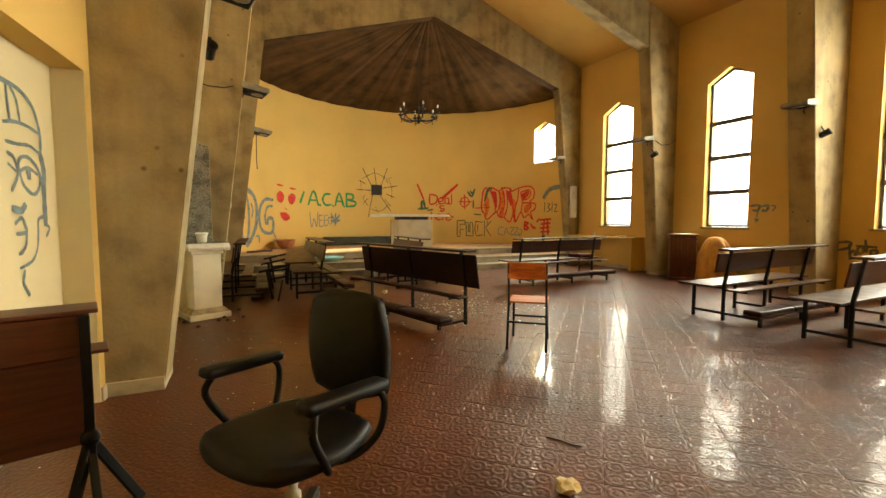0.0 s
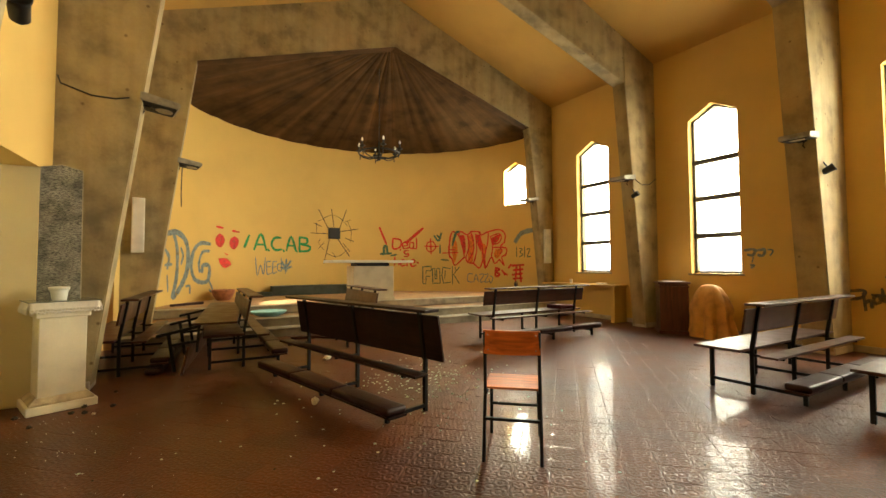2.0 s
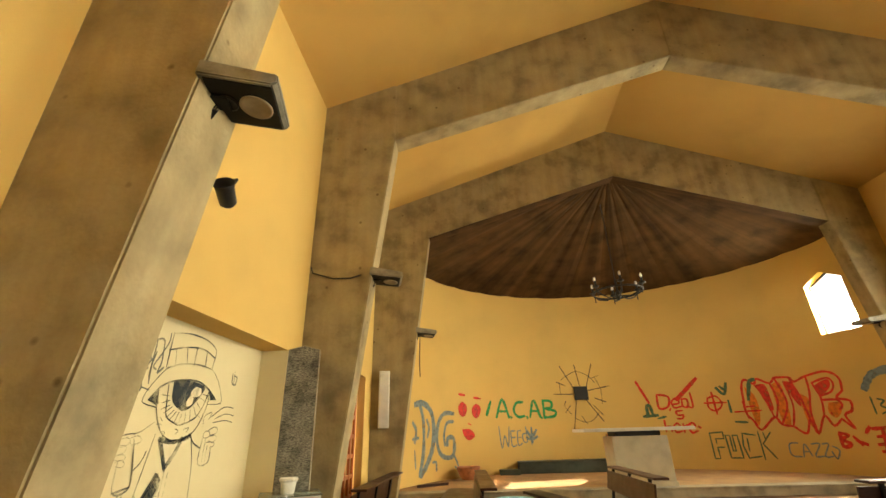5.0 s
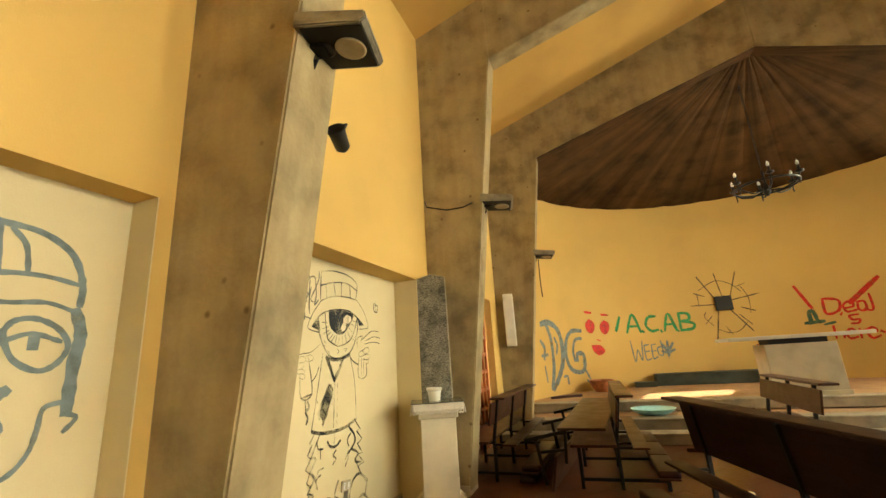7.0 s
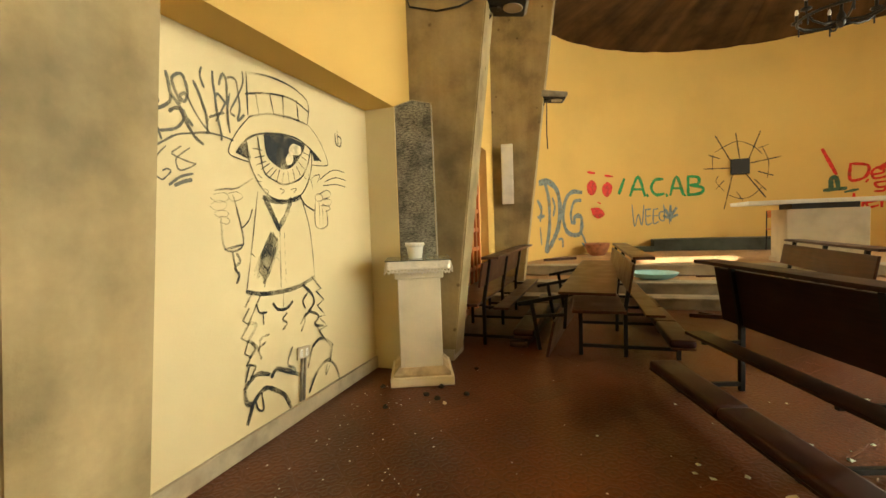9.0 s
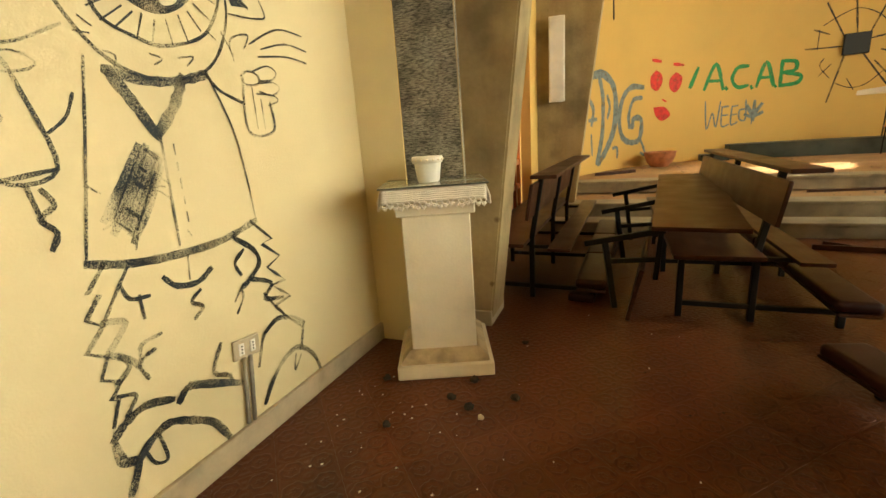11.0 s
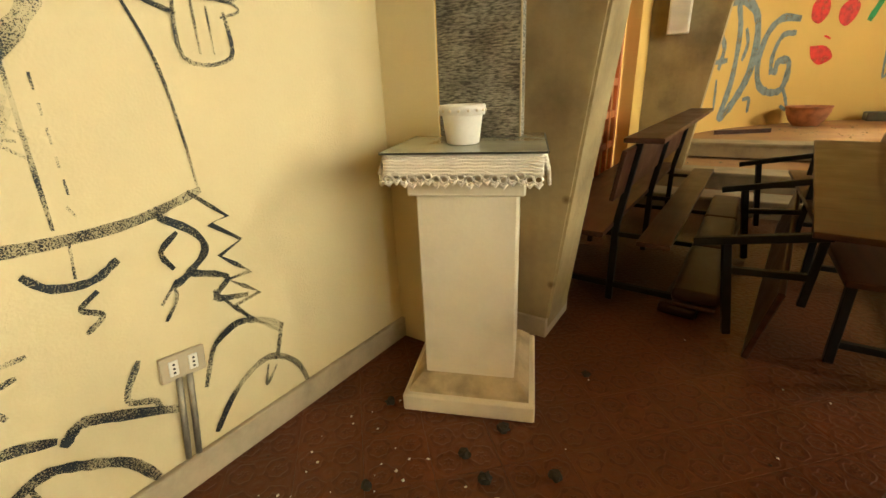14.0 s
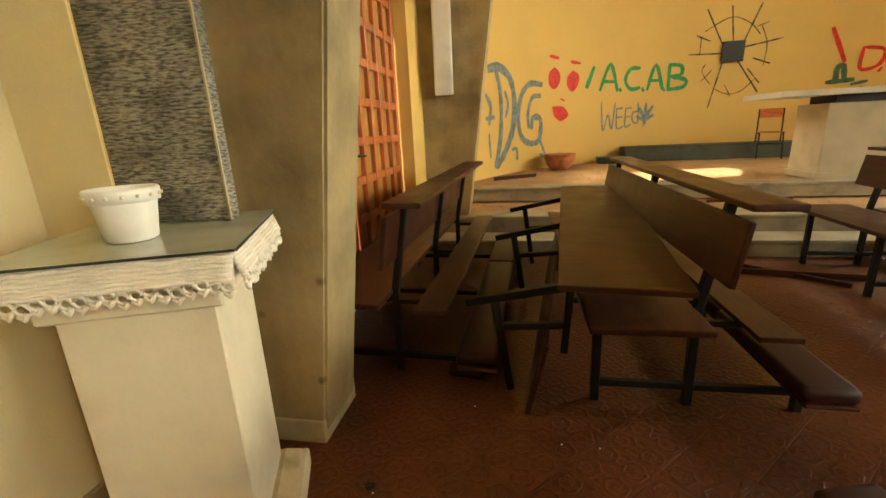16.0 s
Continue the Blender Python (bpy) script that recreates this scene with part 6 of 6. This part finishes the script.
dead.line([(55.8, 1.53), (55.4, 1.51)], 0.07)

circlea = Marks("graffiti_symbol", "red circled letter sprayed on the apse wall", P_RED, on_apse)
circlea.line([(50.3, 2.33), (50.1, 1.81)], 0.049)
circlea.line([(52.8, 2.08), (47.1, 2.07)], 0.042)
circlea.line([(51.7, 2.19), (49.4, 2.23), (48.2, 2.04), (50.1, 1.89), (51.9, 1.97), (51.7, 2.19)], 0.042)
circlea.line([(45.4, 1.84), (38.9, 1.85)], 0.042)
circlea.line([(42.9, 2.07), (42.4, 1.69)], 0.042)
circlea.line([(42.9, 1.94), (40.3, 1.95)], 0.042)

small = Marks("graffiti_scrawl", "small dark green scrawls on the apse wall", P_DKGREEN, on_apse)
small.line([(48.7, 2.42), (47.0, 2.26), (45.9, 2.51)], 0.07)
small.line([(47.7, 2.45), (46.4, 2.34)], 0.07)

smalld = Marks("graffiti_tick", "small dark green spray tick on the apse wall", P_DKGREEN, on_apse)
smalld.line([(46.4, 2.11), (46.4, 1.85)], 0.056)

smalle = Marks("graffiti_dash", "small dark green spray dash on the apse wall", P_DKGREEN, on_apse)
smalle.line([(45.9, 1.62), (43.1, 1.6)], 0.056)

smallb = Marks("graffiti_hook", "small dark green spray hook on the apse wall", P_DKGREEN, on_apse)
smallb.line([(41.2, 2.1), (39.8, 2.49), (38.4, 2.54)], 0.084)

smallc = Marks("graffiti_hat", "small dark green spray hat shape on the apse wall", P_DKGREEN, on_apse)
smallc.line([(70.5, 1.82), (66.5, 1.84)], 0.084)
smallc.line([(69.2, 1.86), (69.2, 2.05), (68.3, 2.08), (67.8, 1.86)], 0.084)
smallc.line([(66.5, 1.76), (64.2, 1.8)], 0.056)

burner = Marks("graffiti_piece", "large red and orange outlined graffiti lettering", P_RED, on_apse)
burner.line([(42.5, 2.07), (42.1, 2.39), (40.9, 2.56), (38.8, 2.44), (37.8, 2.55), (35.0, 2.43), (33.5, 2.54)], 0.05)
burner.line([(33.5, 2.54), (30.0, 2.51), (29.0, 2.41), (26.0, 2.5), (21.3, 2.55), (18.8, 2.4), (19.0, 2.14)], 0.05)
burner.line([(19.0, 2.14), (20.8, 2.01), (18.2, 1.94), (18.5, 1.76), (20.3, 1.67), (19.2, 1.42), (21.3, 1.61)], 0.05)
burner.line([(21.3, 1.61), (23.4, 1.48), (24.8, 1.68), (27.4, 1.33), (28.2, 1.62), (29.9, 1.34), (32.4, 1.49)], 0.05)
burner.line([(32.4, 1.49), (34.9, 1.53), (36.2, 1.69), (40.1, 1.43), (41.4, 1.63), (42.7, 1.8), (42.5, 2.07)], 0.05)
burner.line([(38.8, 2.44), (37.2, 2.12), (36.2, 1.69)], 0.045)
burner.line([(35.0, 2.43), (34.2, 2.08), (35.6, 1.69)], 0.045)
burner.line([(33.5, 2.54), (32.2, 1.98), (34.9, 1.53)], 0.045)
burner.line([(30.0, 2.51), (28.8, 2.1), (28.2, 1.62)], 0.045)
burner.line([(26.0, 2.5), (26.3, 2.16), (27.5, 1.75), (27.4, 1.33)], 0.045)
burner.line([(32.4, 1.49), (31.0, 1.92), (31.5, 2.43)], 0.045)
burner.line([(24.8, 1.68), (24.2, 2.03), (25.1, 2.35)], 0.045)
burner.line([(24.7, 2.36), (21.4, 2.42), (20.4, 2.29), (21.5, 2.14), (24.2, 2.07)], 0.045)
burner.line([(24.1, 1.99), (20.8, 1.97), (20.3, 1.83), (23.0, 1.72)], 0.045)
burner.fill([(38.5, 2.42), (36.2, 2.4), (35.7, 2.05), (35.9, 1.83), (37.2, 2.0)])
burner.fill([(31.3, 2.44), (29.5, 2.39), (29.0, 2.17), (29.2, 1.88), (30.7, 2.11)])
burner.fill([(24.7, 2.29), (22.8, 2.37), (21.1, 2.38), (21.5, 2.22), (24.1, 2.08)])

burnfill = Marks("graffiti_fill", "orange fill inside the large graffiti lettering", P_ORANGE, on_apse)
burnfill.d = 0.0022
burnfill.fill([(34.8, 2.39), (32.5, 2.42), (32.2, 1.98), (32.8, 1.53), (34.6, 1.61)])
burnfill.fill([(29.0, 2.17), (27.0, 2.03), (27.7, 1.75), (27.9, 1.45), (28.9, 1.62)])
burnfill.fill([(41.4, 2.4), (39.5, 2.19), (39.2, 1.86), (40.4, 1.52), (41.3, 1.8)])
burnfill.fill([(23.0, 1.93), (20.3, 1.92), (20.8, 1.74), (22.4, 1.63), (23.6, 1.74)])

fword = Marks("graffiti_word", "outlined grey-green word on the apse wall", P_DKGREEN, on_apse)
fword.line([(53.5, 1.38), (53.5, 0.81), (52.2, 0.81), (52.2, 1.06), (50.6, 1.06)], 0.035, False)
fword.line([(53.5, 1.38), (50.1, 1.4), (50.1, 1.25), (52.2, 1.25), (52.2, 1.15)], 0.035, False)
fword.line([(49.6, 1.32), (49.4, 0.83), (46.4, 0.83), (46.6, 1.32), (47.8, 1.32), (47.8, 0.98), (48.5, 0.98), (48.5, 1.32), (49.6, 1.32)], 0.035, False)
fword.line([(42.2, 1.32), (45.2, 1.36), (45.7, 1.09), (45.0, 0.83), (42.0, 0.87)], 0.035, False)
fword.line([(44.3, 1.24), (44.5, 0.98)], 0.035, False)
fword.line([(41.3, 1.39), (41.3, 0.81)], 0.035, False)
fword.line([(38.4, 1.37), (40.8, 1.13), (38.5, 0.83)], 0.035, False)
fword.line([(40.1, 1.37), (39.9, 1.21)], 0.035, False)

cazzo = Marks("graffiti_word", "thin grey scrawled word on the apse wall", P_GREY, on_apse)
cazzo.line([(32.8, 1.15), (34.7, 1.13), (34.9, 0.91), (32.8, 0.88)], 0.031)
cazzo.line([(32.3, 0.88), (31.4, 1.13), (30.4, 0.9)], 0.031)
cazzo.line([(32.1, 0.98), (30.7, 0.98)], 0.031)
cazzo.line([(29.9, 1.13), (28.0, 1.13), (29.7, 0.9), (27.8, 0.9)], 0.031)
cazzo.line([(27.5, 1.13), (26.1, 1.13), (27.6, 0.9), (25.9, 0.9)], 0.031)
cazzo.line([(25.4, 1.09), (24.2, 1.02), (25.2, 0.86), (25.9, 0.99)], 0.031)

num = Marks("graffiti_number", "dark green sprayed number beside the pillar", P_DKGREEN, on_apse)
num.line([(13.7, 1.98), (13.7, 1.68)], 0.035)
num.line([(12.4, 1.94), (11.2, 1.9), (12.2, 1.82), (10.9, 1.74), (12.5, 1.67)], 0.035)
num.line([(10.1, 1.97), (10.2, 1.67)], 0.035)
num.line([(9.1, 1.9), (7.8, 1.89), (8.9, 1.68), (7.4, 1.68)], 0.035)

arcmark = Marks("graffiti_arc", "broad grey sprayed arc beside the pillar", P_GREY, on_apse)
arcmark.line([(14.1, 2.15), (11.6, 2.38), (7.4, 2.45), (4.3, 2.43)], 0.14)

redtag = Marks("graffiti_tag", "dense red scrawled tag by the pillar", P_RED, on_apse)
redtag.line([(22.9, 1.34), (23.0, 1.09), (21.2, 1.13), (22.7, 1.22), (21.2, 1.3), (22.9, 1.34)], 0.07)
redtag.line([(20.2, 1.27), (19.0, 1.13)], 0.07)
redtag.line([(19.8, 1.2), (18.0, 1.13)], 0.07)
redtag.line([(15.8, 1.41), (10.7, 1.43)], 0.07)
redtag.line([(15.3, 1.27), (11.0, 1.3)], 0.07)
redtag.line([(15.6, 1.13), (11.3, 1.17)], 0.07)
redtag.line([(13.8, 1.4), (14.4, 0.93)], 0.07)
redtag.line([(12.3, 1.4), (11.9, 0.93)], 0.07)
redtag.line([(15.3, 1.01), (11.3, 1.03)], 0.07)
redtag.line([(17.3, 1.34), (16.3, 1.44)], 0.07)

rtag = Marks("graffiti_mark", "dark smudge at the foot of the red tag", P_BLACK, on_apse)
rtag.line([(14.1, 0.89), (14.1, 0.76)], 0.14)

shades = Marks("graffiti_drawing", "small grey sprayed face with sunglasses", P_GREY, on_right)
shades.line([(5.02, 1.54), (4.88, 1.55), (4.9, 1.45), (4.98, 1.46)], 0.05)
shades.line([(4.84, 1.53), (4.72, 1.54), (4.75, 1.44), (4.82, 1.45)], 0.05)
shades.line([(4.88, 1.53), (4.83, 1.53)], 0.03)
shades.line([(4.9, 1.41), (4.92, 1.33)], 0.03)
shades.line([(4.94, 1.28), (4.89, 1.27), (4.93, 1.23)], 0.04)
shades.line([(4.67, 1.54), (4.6, 1.52), (4.64, 1.44)], 0.03)

photo = Marks("graffiti_word", "dark grey sprayed word on the nave wall", P_CHAR, on_right)
photo.line([(3.65, 0.64), (3.65, 0.89)], 0.045)
photo.line([(3.67, 0.88), (3.49, 0.9), (3.49, 0.81), (3.62, 0.76)], 0.045)
photo.line([(3.49, 0.85), (3.47, 0.62)], 0.045)
photo.line([(3.47, 0.72), (3.42, 0.76), (3.4, 0.66)], 0.045)
photo.line([(3.38, 0.8), (3.33, 0.84), (3.31, 0.75), (3.37, 0.72), (3.38, 0.79)], 0.045)
photo.line([(3.29, 0.93), (3.27, 0.75)], 0.045)
photo.line([(3.39, 0.84), (3.16, 0.83)], 0.045)
photo.line([(3.22, 0.77), (3.15, 0.78), (3.15, 0.72), (3.21, 0.71), (3.22, 0.77)], 0.045)

poster = Marks("graffiti_scrawl", "second dark grey sprayed word behind the pew", P_CHAR, on_right)
poster.line([(2.75, 0.73), (2.75, 0.86), (2.75, 0.98), (2.66, 1.0), (2.57, 0.91), (2.59, 0.8), (2.7, 0.81)], 0.045)
poster.line([(2.58, 0.68), (2.49, 0.72), (2.49, 0.78), (2.56, 0.74), (2.57, 0.64), (2.46, 0.62)], 0.045)
poster.line([(2.44, 0.83), (2.38, 0.6)], 0.045)
poster.line([(2.45, 0.69), (2.35, 0.8), (2.26, 0.82)], 0.045)
poster.line([(2.68, 0.71), (2.64, 0.75), (2.62, 0.68), (2.66, 0.63), (2.68, 0.71)], 0.045)

for marks in (mural, patch, glint, tag, face, adg, facemark, acab, weed, web, dead, circlea, small, smallb, smallc, smalld, smalle, burner, burnfill, fword, cazzo, num, arcmark, redtag, rtag, shades, photo, poster):
    marks.done()


def iron_square():
    ob = thing("iron_square", "black square iron plate on the apse wall", "plate")
    deg = 90.1
    m = pose(AC[0] + (AR - 0.03) * math.cos(radians(deg)), AC[1] + (AR - 0.03) * math.sin(radians(deg)), 2.36, 0, 0, deg - 90)
    part("plate", box(bmesh.new(), -0.19, 0.19, -0.025, 0.028, -0.18, 0.18, 0.006, m), M_BLACK, ob)


iron_square()

# ---- distance ----


def backdrop(name, m, w, h, strength):
    mat = bpy.data.materials.new(name)
    mat.use_nodes = True
    n = mat.node_tree.nodes
    n.remove(n["Principled BSDF"])
    em = n.new("ShaderNodeEmission")
    em.inputs["Color"].default_value, em.inputs["Strength"].default_value = (1.0, 0.97, 0.9, 1), strength
    mat.node_tree.links.new(em.outputs[0], n["Material Output"].inputs["Surface"])
    bm = bmesh.new()
    bm.faces.new([bm.verts.new(p) for p in ((-w, 0, 1.0), (w, 0, 1.0), (w, 0, h), (-w, 0, h))])
    solid("backdrop", bm, mat, "bright hazy white sky outside the windows", "sky", kind="structure", m=m)


backdrop("hazy_sky", pose(17.0, 6.5, 0, 0, 0, 90), 16, 15, SKY_GLOW)

# ---- floor tiles ----


def tile_rings(cx, cy, half, dz=0.0, tilt=(0.0, 0.0)):
    c = math.cos(radians(45))
    out = []
    for h, z in ((half, -0.012), (half, -0.0003), (half - 0.0005, 0.0)):
        for a, b in ((-h, -h), (h, -h), (h, h), (-h, h)):
            x, y = c * (a - b), c * (a + b)
            out.append((cx + x, cy + y, z + dz + x * tilt[0] + y * tilt[1]))
    return out


TILE_FACES = [(8, 9, 10, 11)] + [(4 * r + i, 4 * r + (i + 1) % 4, 4 * r + 4 + (i + 1) % 4, 4 * r + 4 + i) for r in (0, 1) for i in range(4)]


def floor_tiles():
    rnd = random.Random(11)
    floor = bpy.data.objects["floor"]
    me = bpy.data.meshes.new("tile")
    me.from_pydata(tile_rings(0, 0, TILE / 2 - 0.0004), [], TILE_FACES)
    me.materials.append(M_TILE)
    verts, faces = [], []
    c = math.cos(radians(45))
    near = 0
    for i in range(-80, 80):
        for j in range(-80, 80):
            u, v = (i + 0.5) * TILE, (j + 0.5) * TILE
            x, y = c * (u - v), c * (u + v)
            if not (-1.0 < x < 9.5 and -2.7 < y < 9.45):
                continue
            tilt = (rnd.gauss(0, 0.0022), rnd.gauss(0, 0.0022))
            dz = rnd.uniform(-0.0006, 0.0)
            if -0.75 < x < 2.0 and 3.6 < y < 7.9 and near < 300:
                near += 1
                ob = new("tile", me)
                ob.parent = floor
                ob.matrix_world = Matrix.Translation((x, y, dz)) @ Euler((tilt[1], -tilt[0], 0)).to_matrix().to_4x4()
            else:
                k = len(verts)
                verts += tile_rings(x, y, TILE / 2 - 0.0004, dz, tilt)
                faces += [tuple(k + q for q in f) for f in TILE_FACES]
    rest = bpy.data.meshes.new("tile_field")
    rest.from_pydata(verts, [], faces)
    rest.materials.append(M_TILE)
    ob = new("tile_field", rest)
    ob.parent = floor
    tagged(ob, kind="stuff")


floor_tiles()
